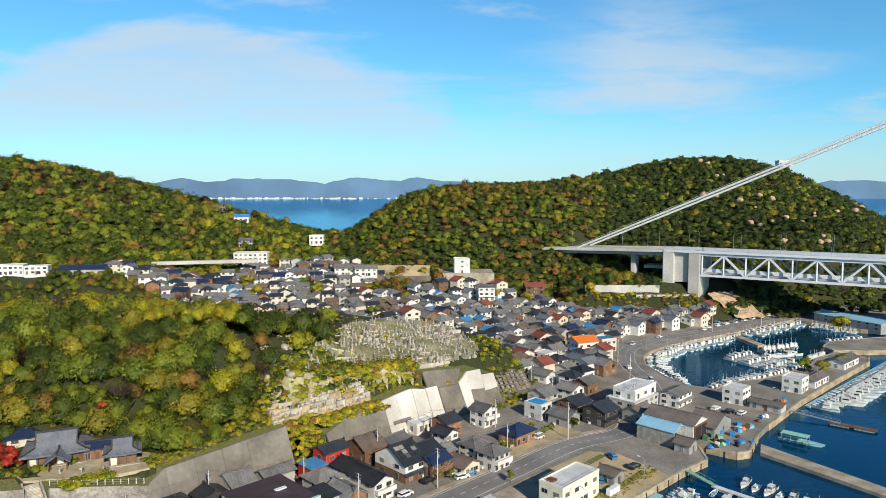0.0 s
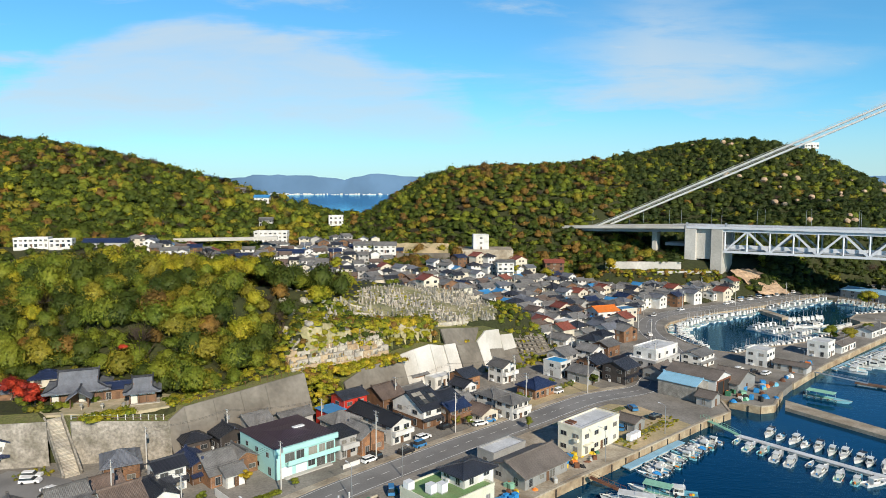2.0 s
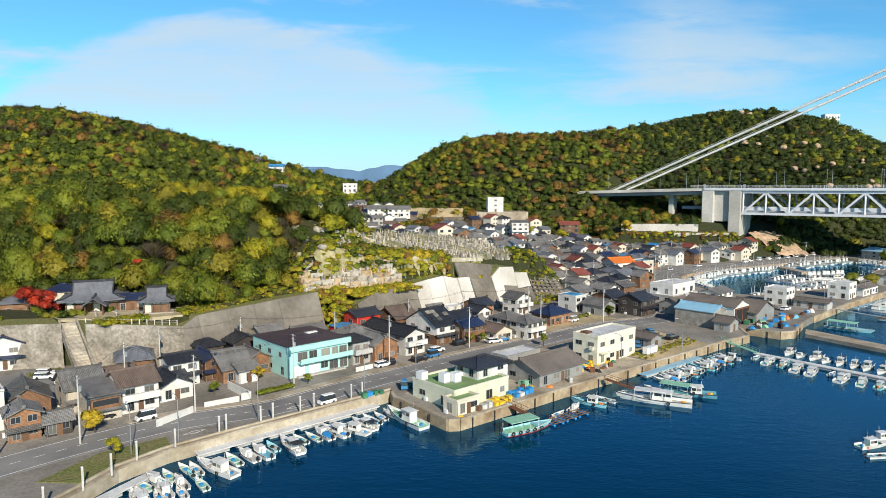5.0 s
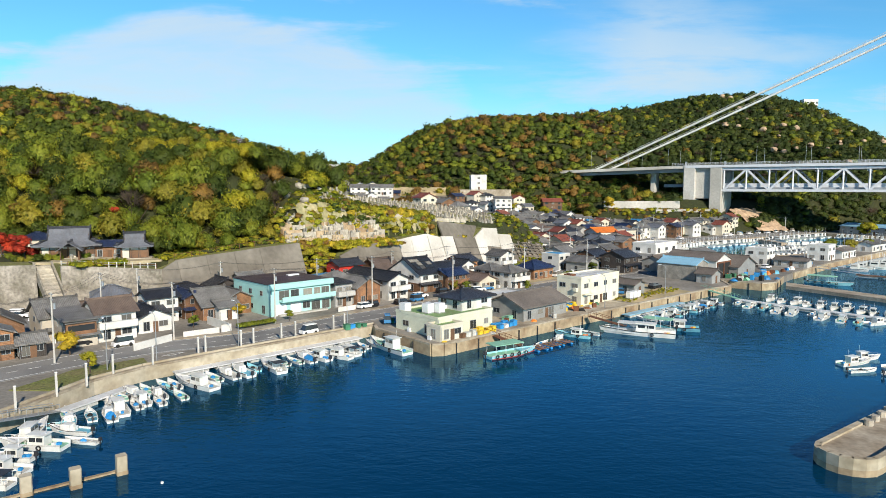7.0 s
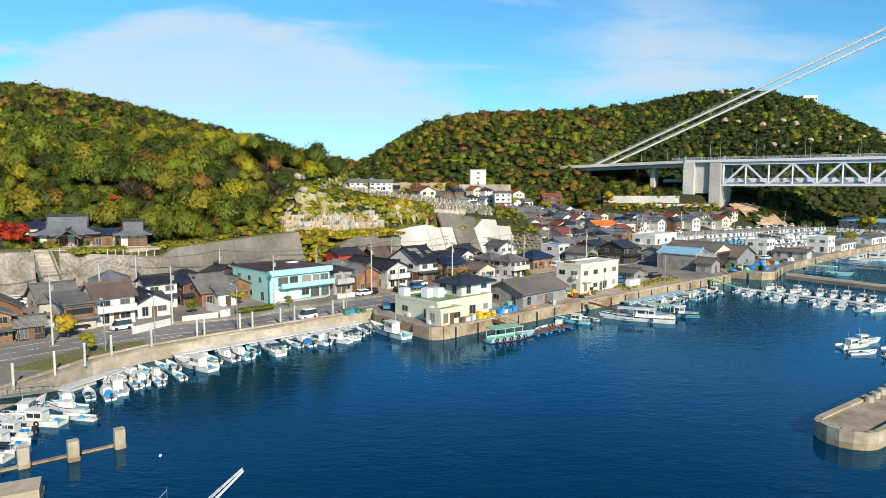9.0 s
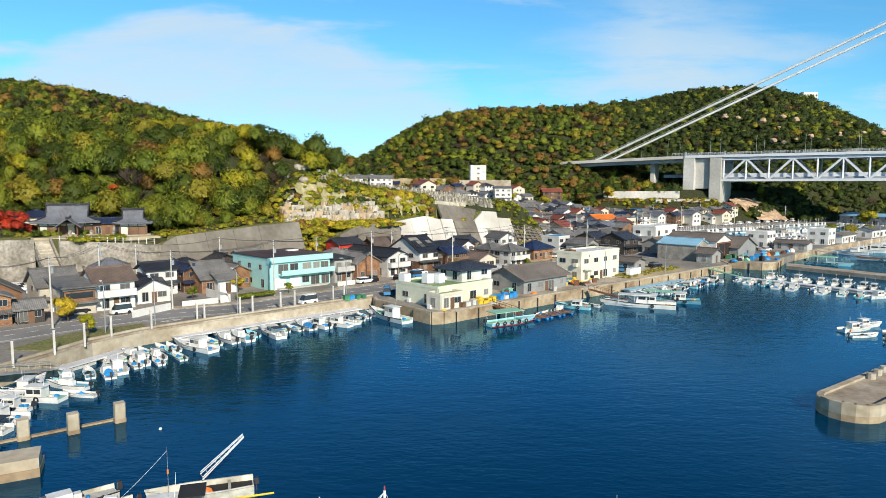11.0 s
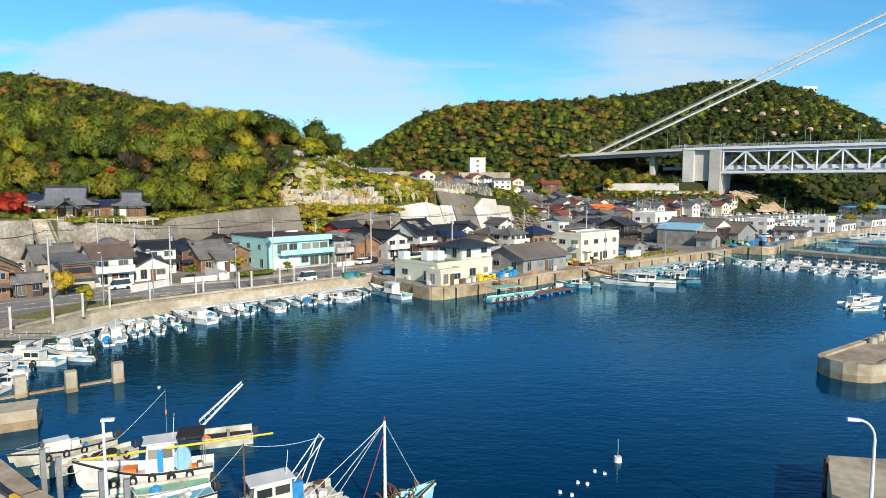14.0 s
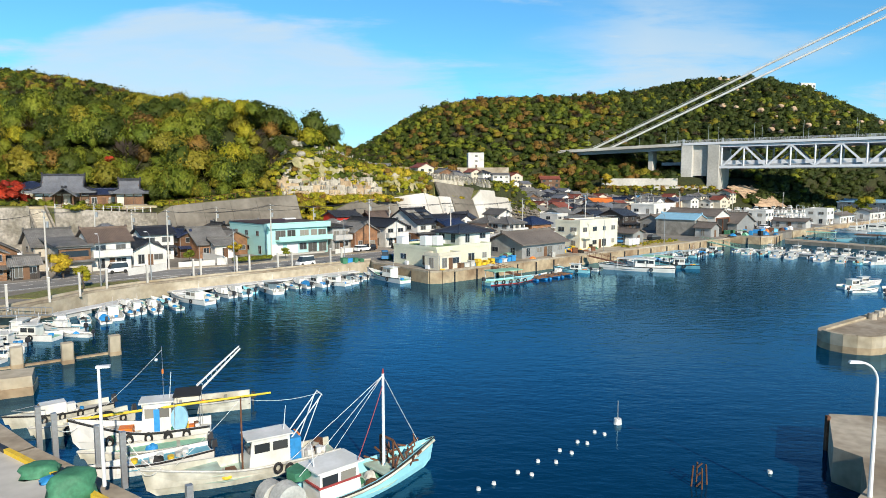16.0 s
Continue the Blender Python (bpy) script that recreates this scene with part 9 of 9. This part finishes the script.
scrub(30, 100, 66, 130, 520, ("leaf_lime", "leaf_green", "leaf_olive"), 0.4, 1.1)
scrub(38, 50, 60, 68, 40, ("leaf_dark", "leaf_green"), 1.4, 2.6)
scrub(74, 100, 57, 62, 50, WILD, 0.6, 1.5)
scrub(86, 118, 44, 58, 150, ("leaf_lime", "leaf_green", "leaf_olive"), 0.6, 1.6)
scrub(-18, 16, 57.6, 60, 110, ("leaf_green", "leaf_olive", "leaf_lime"), 0.35, 0.8)
scrub(-36, -25, 60.5, 65, 90, ("leaf_lime", "leaf_lime", "leaf_lime", "leaf_green"), 0.9, 1.5, lambda u, v: 12.3)
scrub(-50, -43, 60, 66, 26, ("leaf_green", "leaf_olive"), 0.4, 0.9)
scrub(-70, -52, 80, 88, 60, ("leaf_green", "leaf_olive"), 0.6, 1.5)
scrub(20, 75, 66, 120, 90, ("leaf_green", "leaf_olive", "leaf_lime"), 0.5, 1.3)
scrub(66, 98, 19.5, 23, 46, ("leaf_green", "leaf_lime"), 0.3, 0.7)
for _ in range(150):
    x, y = bz_r.uniform(12, 44), bz_r.uniform(246, 276)
    if uv(x, y)[1] > 55 and not inside(x, y, GRAVES):
        r = bz_r.uniform(0.9, 2.2)
        bushes[bz_r.choice(("leaf_lime", "leaf_green", "leaf_olive", "leaf_dark"))].append((x, y, max(3.0, land1(x, y)) + r * 0.3, r, 0.8))
scrub(60, 88, -20, -15, 110, ("leaf_lime", "leaf_olive"), 0.25, 0.6)
for _ in range(330):
    x, y = bz_r.uniform(-160, 180), bz_r.uniform(285, 480)
    if inside(x, y, TOWN) or inside(x, y, VALE):
        r = bz_r.uniform(1.0, 2.6) * (1 if inside(x, y, VALE) else 0.7)
        bushes[bz_r.choice(("leaf_green", "leaf_olive", "leaf_lime", "leaf_dark"))].append((x, y, max(3.0, land1(x, y)) + r * 0.6, r, 0.9))
for i, (k, rows) in enumerate(bushes.items()):
    stand("scrub", rows, FARC, M[k], {"leaf_green": "green", "leaf_lime": "yellow-green", "leaf_olive": "olive", "leaf_rust": "rust-brown", "leaf_dark": "dark green", "leaf_yellow": "yellow", "leaf_pine": "shade-dark green"}[k] + " bushes on banks and in gardens", 400 + i)


def hedge(u0, u1, v, h, w, label):
    rows = []
    r = random.Random(int(u0 * 10))
    n = int((u1 - u0) / 0.6)
    for i in range(n):
        for j in range(max(1, int(w / 0.8))):
            x, y = xy(u0 + (i + 0.5) * 0.6, v + (j - w / 1.6 / 2) * 0.8)
            rows.append((x, y, 3.0 + h * 0.55, 0.62 + r.uniform(-0.05, 0.1), h * 0.8))
    ob = stand("hedge", rows, MIDC, M["leaf_green"], label, int(u0 + 500))
    ob["category"], ob["kind"] = "hedge", "thing"
    del ob["kind"]


hedge(-20.5, -12.5, 17.2, 1.2, 1.6, "clipped green hedge in front of a timber house")
hedge(72, 86, 21.5, 0.9, 1.2, "clipped green garden hedge")

# ---- poles, lamps and wires ----
def utility_pole(x, y, z, h, yaw):
    t = thing("utility_pole", pose(x, y, z, 0, 0, yaw), "grey concrete utility pole with crossarms", "utility pole", "utility poles")
    part("pole", Geo().tube((0, 0, -0.5), (0, 0, h), 0.17, 0.11, 8), M["concrete"], t)
    for zz, w in ((h - 0.3, 1.0), (h - 1.1, 0.8)):
        part("crossarm", Geo().box(-0.06, 0.06, -w, w, zz, zz + 0.12), M["grey_metal"], t)
    part("transformer", Geo().tube((0.35, 0, h - 2.6), (0.35, 0, h - 1.7), 0.24, 0.24, 10), M["grey_metal"], t)
    return Vector((x, y, z + h - 0.2))


def wires(a, b, n=3, sag=0.8):
    side = Vector((-(b - a).y, (b - a).x, 0)).normalized()
    for k in range(n):
        o = side * ((k - (n - 1) / 2) * 0.8)
        pts = [a.lerp(b, i / 8) + o - Vector((0, 0, sag * 4 * (i / 8) * (1 - i / 8))) for i in range(9)]
        tagged(part("overhead_wire", Geo().pipe(pts, 0.022, 4), M["dark_metal"]), "thin black overhead wire between poles", "wire", "overhead wires")


line = [(-72, 92.5), (-62.2, 97.6), (-65.2, 116.8), xy(-33, 16.8), xy(-12.5, 17.2), xy(12, 17), xy(37.5, 16.6), xy(63, 14), xy(90, 11.5), (66, 222), (76, 262), (79, 292), (92, 331), (118, 351), (150, 361), (185, 377)]
tops = [utility_pole(x, y, 3.0, 10.5 + (i % 3) * 0.6, 46) for i, (x, y) in enumerate(line)]
for a, b in zip(tops, tops[1:]):
    wires(a, b)
line2 = [(-70, 140), (-56, 152), xy(12, 39), xy(38, 41), xy(60, 41.5), xy(82, 34), (40, 236), (36, 262), (20, 300), (-15, 330), (-50, 360), (-60, 400), (-85, 430), (-110, 455)]
tops = [utility_pole(x, y, max(3.0, land1(x, y)), 9.5, 46) for x, y in line2]
for a, b in zip(tops, tops[1:]):
    wires(a, b, 2)
for x, y in ((38, 300), (5, 345), (70, 355), (110, 375), (30, 372), (-90, 395), (-20, 372), (50, 280), (140, 385)):
    utility_pole(x, y, max(3.0, land1(x, y)), 10, 20)
sl = lamp_mesh(7.0, 1.4)
for x, y, yw in ((-46.7, 98.6, 136), (-37.6, 109.6, 136), (-21.6, 125.6, 136), (-52.0, 94.0, 130), (-12.5, 137, -44), (33, 146.6, 136), (52, 164.6, 136), (118, 226, 136), (148, 255, 136), (178, 281, 136), (100, 318, 160), (124, 343, 130), (88, 268, 20)):
    street_lamp(x, y, 3.0, 7.0, yw, sl)
post_m = Geo().block(0, 0, -0.4, 0.26, 0.26, 3.2, 46).mesh("shaft", M["concrete"])
cap_m = Geo().block(0, 0, 2.8, 0.3, 0.3, 0.08, 46).mesh("cap", M["white_metal"])
for x, y in ((-52.4, 75), (-51.0, 81), (-49.6, 85.5), (-48.4, 90.2), (-45.0, 95.4), (-40.4, 101.4), (-39.6, 102.4), (-35.2, 106.7), (-33.6, 108.4), (-29.8, 112.2), (-27.8, 114.2), (-22.0, 120.0), (-20.2, 121.6)):
    t = thing("bollard_post", pose(x - 1.5, y + 1.5, 3.2), "slim pale concrete post on the sea parapet", "post", "parapet posts")
    part("shaft", post_m, None, t)
    part("cap", cap_m, None, t)

# ---- cars ----
def car(kind, paint, m, label):
    t = thing("car", m, label, "car", "parked cars")
    L, W_, H = ((3.4, 1.5, 1.85) if kind == "van" else (4.2, 1.7, 1.45))
    b = Geo()
    hood = 0.62 if kind == "van" else 0.9
    b.solid([(-L / 2, -W_ / 2, 0.28), (L / 2, -W_ / 2, 0.28), (L / 2, W_ / 2, 0.28), (-L / 2, W_ / 2, 0.28)], [(-L / 2 + 0.05, -W_ / 2 + 0.03, 0.92), (L / 2 - 0.12, -W_ / 2 + 0.03, 0.84), (L / 2 - 0.12, W_ / 2 - 0.03, 0.84), (-L / 2 + 0.05, W_ / 2 - 0.03, 0.92)])
    body = part("body", b, M[paint], t)
    f = L / 2 - (0.35 if kind == "van" else 1.15)
    part("glazing", Geo().solid([(-L / 2 + 0.1, -W_ / 2 + 0.05, 0.9), (f, -W_ / 2 + 0.05, 0.86), (f, W_ / 2 - 0.05, 0.86), (-L / 2 + 0.1, W_ / 2 - 0.05, 0.9)], [(-L / 2 + 0.25, -W_ / 2 + 0.17, H - 0.1), (f - 0.5, -W_ / 2 + 0.17, H - 0.1), (f - 0.5, W_ / 2 - 0.17, H - 0.1), (-L / 2 + 0.25, W_ / 2 - 0.17, H - 0.1)]), M["glass"], t)
    part("roof", Geo().solid([(-L / 2 + 0.22, -W_ / 2 + 0.15, H - 0.12), (f - 0.48, -W_ / 2 + 0.15, H - 0.12), (f - 0.48, W_ / 2 - 0.15, H - 0.12), (-L / 2 + 0.22, W_ / 2 - 0.15, H - 0.12)], [(-L / 2 + 0.3, -W_ / 2 + 0.22, H), (f - 0.58, -W_ / 2 + 0.22, H), (f - 0.58, W_ / 2 - 0.22, H), (-L / 2 + 0.3, W_ / 2 - 0.22, H)]), M[paint], t)
    for sx in (-0.31, 0.31):
        for sy in (-1, 1):
            w = part("wheel", Geo().tube((sx * L, sy * (W_ / 2 - 0.18), 0.3), (sx * L, sy * (W_ / 2 + 0.01), 0.3), 0.3, 0.3, 12), M["rubber"], t)
    for sy in (-1, 1):
        part("headlight", Geo().box(L / 2 - 0.1, L / 2 - 0.02, sy * W_ * 0.34 - 0.13, sy * W_ * 0.34 + 0.13, 0.6, 0.74), M["white_metal"], t)
    return t


CARS = {}
for x, y, yw, kd, pa in ((-27.6, 118.8, 226, "van", "white_car"), (-92.5, 134.5, 10, "car", "white_car"), (-91, 131.8, 10, "car", "white_car"), (-84, 127.5, 160, "car", "white_car"), (-82.2, 125.4, 160, "car", "white_car"), (-97.5, 122.5, 5, "car", "white_car"), (-95.5, 120.0, 5, "car", "black_car"), (-84.5, 113.8, 20, "van", "white_car"),
                         (-65.0, 108.6, 46, "car", "black_car"), (-57.2, 108.6, 226, "van", "white_car"), xy(10.5, 17.4) + (46, "car", "white_car"), xy(12.8, 18.6) + (136, "car", "black_car"), xy(19.5, 15.2) + (46, "car", "black_car"), xy(24.5, 15.8) + (46, "van", "blue_car"), xy(28.5, 19.0) + (46, "car", "white_car"),
                         xy(38, 20.5) + (46, "car", "black_car"), xy(46, 15.8) + (30, "car", "white_car"), xy(49, 15.8) + (30, "car", "blue_car"), xy(3.5, 1.5) + (100, "van", "blue_car"), xy(60.5, -9) + (120, "van", "white_car"), xy(70, -12) + (70, "car", "blue_car"), xy(84, -14) + (40, "car", "black_car"), xy(86, -6) + (100, "car", "blue_car"),
                         xy(68, -3) + (46, "car", "blue_car"), xy(84, 18) + (46, "van", "white_car"), (96, 226, 40, "car", "white_car"), (99.5, 223, 40, "car", "black_car"), (103, 221, 40, "car", "white_car"), (121, 233, 40, "car", "black_car"), (84.5, 262, 90, "van", "white_car"), (81, 282, 92, "car", "white_car"), (96, 327, 55, "van", "white_car"), (115, 344, 38, "car", "white_car"), (146, 363, 32, "van", "white_car")):
    key = (kd, pa)
    m = pose(x, y, 3.1, 0, 0, yw)
    if key in CARS:
        copy_thing(CARS[key], m)
    else:
        CARS[key] = car(kd, pa, m, "small %s %s parked on the asphalt" % (pa.split("_")[0], "box-shaped van" if kd == "van" else "hatchback car"))
for i in range(16):
    a = i / 16
    copy_thing(CARS[(("car", "white_car"), ("car", "black_car"), ("van", "white_car"), ("car", "blue_car"))[i % 4]], pose(151 + 60 * a, 369 + 42 * a + 8 * (i % 2), 3.1, 0, 0, 35 + 90 * (i % 2)))

# ---- fish boxes, tubs and clutter on the quay ----
def tub(x, y, z, w, d, h, yaw, mat, label):
    t = thing("fish_tub", pose(x, y, z, 0, 0, yaw), label, "tub", "fish tubs")
    g = Geo().block(0, 0, 0, w, d, h, 0, 0.06)
    part("tub_body", g, M[mat], t)
    part("tub_rim", Geo().block(0, 0, h - 0.08, w + 0.08, d + 0.08, 0.1, 0, 0.06), M[mat], t)


cl = random.Random(9)
for u0, v0, n, mats in ((16, -17.5, 7, ("tarp_blue", "tarp_blue", "hull_white")), (9, -18.3, 8, ("plastic_yellow", "plastic_orange", "plastic_yellow", "hull_white")), (38, -14.5, 9, ("tarp_blue", "tarp_blue", "plastic_yellow")), (23, -14, 7, ("tarp_blue", "plastic_orange", "deck_green")), (5, -17.8, 5, ("deck_grey", "wood_trim", "tarp_blue")), (4, 1.2, 4, ("tarp_blue", "tarp_green")), (45, -13.5, 6, ("plastic_yellow", "deck_grey", "tarp_blue")), (31, -13.5, 8, ("deck_green", "tarp_green", "rust")), (-6, 2.2, 4, ("tarp_green", "tarp_blue"))):
    for k in range(n):
        x, y = xy(u0 + (k % 4) * 1.35 + cl.uniform(-0.1, 0.1), v0 + (k // 4) * 1.25 + cl.uniform(-0.1, 0.1))
        mt = cl.choice(mats)
        tub(x, y, 3.05, cl.uniform(0.9, 1.2), cl.uniform(0.8, 1.1), cl.uniform(0.55, 1.1), 46 + cl.uniform(-8, 8), mt, {"tarp_blue": "blue plastic fish tub", "hull_white": "white plastic fish tub", "plastic_yellow": "yellow plastic fish tub", "plastic_orange": "orange plastic fish tub", "deck_green": "pale green plastic tub", "tarp_green": "green covered crate", "deck_grey": "grey plastic crate", "wood_trim": "brown wooden crate", "rust": "rusty iron crate"}[mt] + " standing on the quay")
for x, y, mt in ((84, 200, "tarp_green"), (88, 203, "tarp_blue"), (91, 201, "tarp_blue"), (95, 206, "deck_grey"), (86, 198.5, "deck_green"), (97, 210, "tarp_blue"), (99, 208, "rust"), (81, 197.5, "tarp_green")):
    tub(x, y, 3.05, 1.8, 1.5, 1.1, cl.uniform(0, 90), mt, "covered boatyard crate on the quay")

heap = random.Random(41)
for k in range(44):
    x, y = (heap.uniform(80, 97), heap.uniform(190, 207)) if k < 30 else (heap.uniform(98, 128), 0)
    y = y or 206 + (x - 98) * 1.03 + heap.uniform(0, 2)
    if not inside(x, y, SHORE) or (79 < x < 93 and y > 199 + (x - 79) * 0.1 and y - x > 108):
        continue
    c = heap.choice(("tarp_green", "tarp_blue", "tarp_blue", "deck_green", "deck_blue", "plastic_orange", "rubber", "rust", "hull_white"))
    net = k % 3 > 0
    ob = part("fishing_net" if net else "crate", mound_geo(heap.uniform(0.8, 1.8), heap.uniform(0.7, 1.3), heap.uniform(0.6, 1.3), k) if net else Geo().block(0, 0, 0, heap.uniform(0.8, 1.6), heap.uniform(0.8, 1.2), heap.uniform(0.6, 1.4), 0, 0.04), M[c], None)
    ob.matrix_basis = pose(x, y, 3.02, 0, 0, heap.uniform(0, 180))
    tagged(ob, "heap of fishing net and tarpaulin on the boatyard quay" if net else "stacked plastic crate on the boatyard quay", "fishing net" if net else "crate", "boatyard gear")

# garden and boundary walls
for a, b, c, d, h, mt in ((-31, 17.5, -24.5, 16.8, 1.1, "plaster_white"), (-24, 17, -22, 17, 1.4, "plaster_white"), (-22.5, 17, -22.5, 26, 1.6, "plaster_white"), (-41, 13.5, -33.5, 16.5, 1.3, "plaster_white"), (3.5, 18.2, 8.2, 18.2, 1.0, "plaster_white"), (54.5, 13, 64, 13, 0.9, "plaster_white"), (72, 20, 87, 20, 0.7, "quay"), (8, 51, 8, 55, 0.8, "stone_wall")):
    p, q = xy(a, b), xy(c, d)
    tagged(part("boundary_wall", Geo().bar((*p, 3.0 + h / 2), (*q, 3.0 + h / 2), 0.18, h), M[mt]), "low garden wall beside the road", "wall", kind="structure")
# fence along the top of the retaining wall
for u0, u1, va, vb, za, zb in ((-16, 17, 57.0, 56.0, 13.2, 15.2), (-37, -21.5, 64, 53.6, 12.6, 11.6)):
    f = thing("fence", Matrix.Identity(4), "low rusty pipe fence above the retaining wall", "fence", "pipe fences")
    n = int((u1 - u0) / 2)
    last = None
    for k in range(n + 1):
        t = k / n
        x, y = xy(u0 + (u1 - u0) * t, va + (vb - va) * t)
        z = za + (zb - za) * min(1, t * 1.6)
        part("post", Geo().tube((x, y, z - 0.5), (x, y, z + 1.0), 0.05, 0.05, 5), M["rust"], f)
        if last:
            part("rail", Geo().tube((*last[:2], last[2] + 0.9), (x, y, z + 0.9), 0.035, 0.035, 5), M["rust"], f)
        last = (x, y, z)

# ---- rocks on the hill and the bare slide by the pier ----
def boulder(x, y, z, r, seed, mat="rock", label="pale orange granite boulder on the hillside"):
    bm = bmesh.new()
    bmesh.ops.create_icosphere(bm, subdivisions=2, radius=r)
    for vt in bm.verts:
        q = vt.co / r
        vt.co = vt.co * (1 + 0.35 * noise.noise(q * 1.6 + Vector((seed, 0, 0))) + 0.15 * noise.noise(q * 4 + Vector((0, seed, 0))))
        vt.co.z *= 0.8
    me = bpy.data.meshes.new("boulder")
    bm.to_mesh(me)
    bm.free()
    me.materials.append(M[mat])
    ob = new("boulder", me)
    ob.matrix_basis = pose(x, y, z, 0, 0, seed * 40)
    tagged(ob, label, "boulder", "hillside boulders")


bo = random.Random(13)
for k in range(46):
    x = bo.uniform(205, 400)
    y = bo.uniform(470, 600)
    boulder(x, y, land1(x, y) + 4.2, bo.uniform(1.2, 3.0), k)
for k in range(16):
    x, y = bo.uniform(-58, -44), bo.uniform(186, 216)
    boulder(x, y, land1(x, y) + 0.4, bo.uniform(0.8, 1.8), k + 70, "stone", "pale granite rock at the edge of the cemetery")
g = Geo()
nn = 14
top_l, top_r, bot_l, bot_r = Vector((168, 414, 15)), Vector((186, 420, 16)), Vector((178, 392, 3.2)), Vector((198, 397, 3.2))
for i in range(nn):
    for j in range(nn):
        q = []
        for a, b in ((i, j), (i + 1, j), (i + 1, j + 1), (i, j + 1)):
            p = top_l.lerp(top_r, a / nn).lerp(bot_l.lerp(bot_r, a / nn), b / nn)
            q.append(p + Vector((0, 0, 1.2 + 1.6 * noise.noise(p * 0.35))))
        g.face(q)
tagged(part("rock_slide", g, M["rock"]), "bare orange rock and earth slope beside the bridge pier", "slope", kind="structure")
for a, b, z0, z1 in (((91, 417), (138, 416), 14, 21.4), ((121, 408), (158, 410), 10, 16.4)):
    tagged(part("retaining_wall", Geo().bar((*a, (z0 + z1) / 2), (*b, (z0 + z1) / 2), 1.2, z1 - z0), M["concrete"]), "long pale concrete retaining wall below the bridge", "retaining wall", kind="structure")
tagged(part("retaining_wall", Geo().solid([(-3, 420, 14), (33, 420, 14), (33, 446, 14), (-3, 446, 14)], [(-3, 421, 28.4), (33, 421, 28.4), (33, 446, 28.4), (-3, 446, 28.4)]), M["quay"]), "concrete terrace wall under the white cube house", "retaining wall", kind="structure")
tagged(part("retaining_wall", Geo().bar((-44, 441, 21), (-8, 441, 21), 1.2, 6.5), M["wall_concrete"]), "dark concrete wall below the bare earth bank", "retaining wall", kind="structure")
g = Geo()
for i in range(16):
    for j in range(4):
        q = []
        for a, b in ((i, j), (i + 1, j), (i + 1, j + 1), (i, j + 1)):
            p = Vector((-46 + 2.3 * a, 443 + 4.0 * b, 23.8 + 1.5 * b))
            q.append(p + Vector((0, 0, 0.9 * noise.noise(p * 0.3))))
        g.face(q)
tagged(part("earth_cut", g, M["dirt"]), "bare orange earth bank above the upper houses", "slope", kind="structure")
tagged(part("rail_embankment", Geo().bar((-205, 436, 33), (-128, 452, 33.6), 5, 2.2), M["concrete"]), "pale concrete viaduct along the foot of the hill", "viaduct", kind="structure")

# white post fence on the lower temple terrace
fn = thing("fence", Matrix.Identity(4), "white post-and-rail fence below the temple shrubs", "fence", "post fences")
fa, fb = Vector((*xy(-37.8, 65.9), 12.5)), Vector((*xy(-21.5, 54.2), 11.6))
for k in range(13):
    p = fa.lerp(fb, k / 12)
    part("post", Geo().block(p.x, p.y, p.z - 0.4, 0.16, 0.16, 1.6), M["plaster_white"], fn)
for zz in (0.55, 1.05):
    part("rail", Geo().bar(fa + Vector((0, 0, zz)), fb + Vector((0, 0, zz)), 0.06, 0.06), M["grey_metal"], fn)
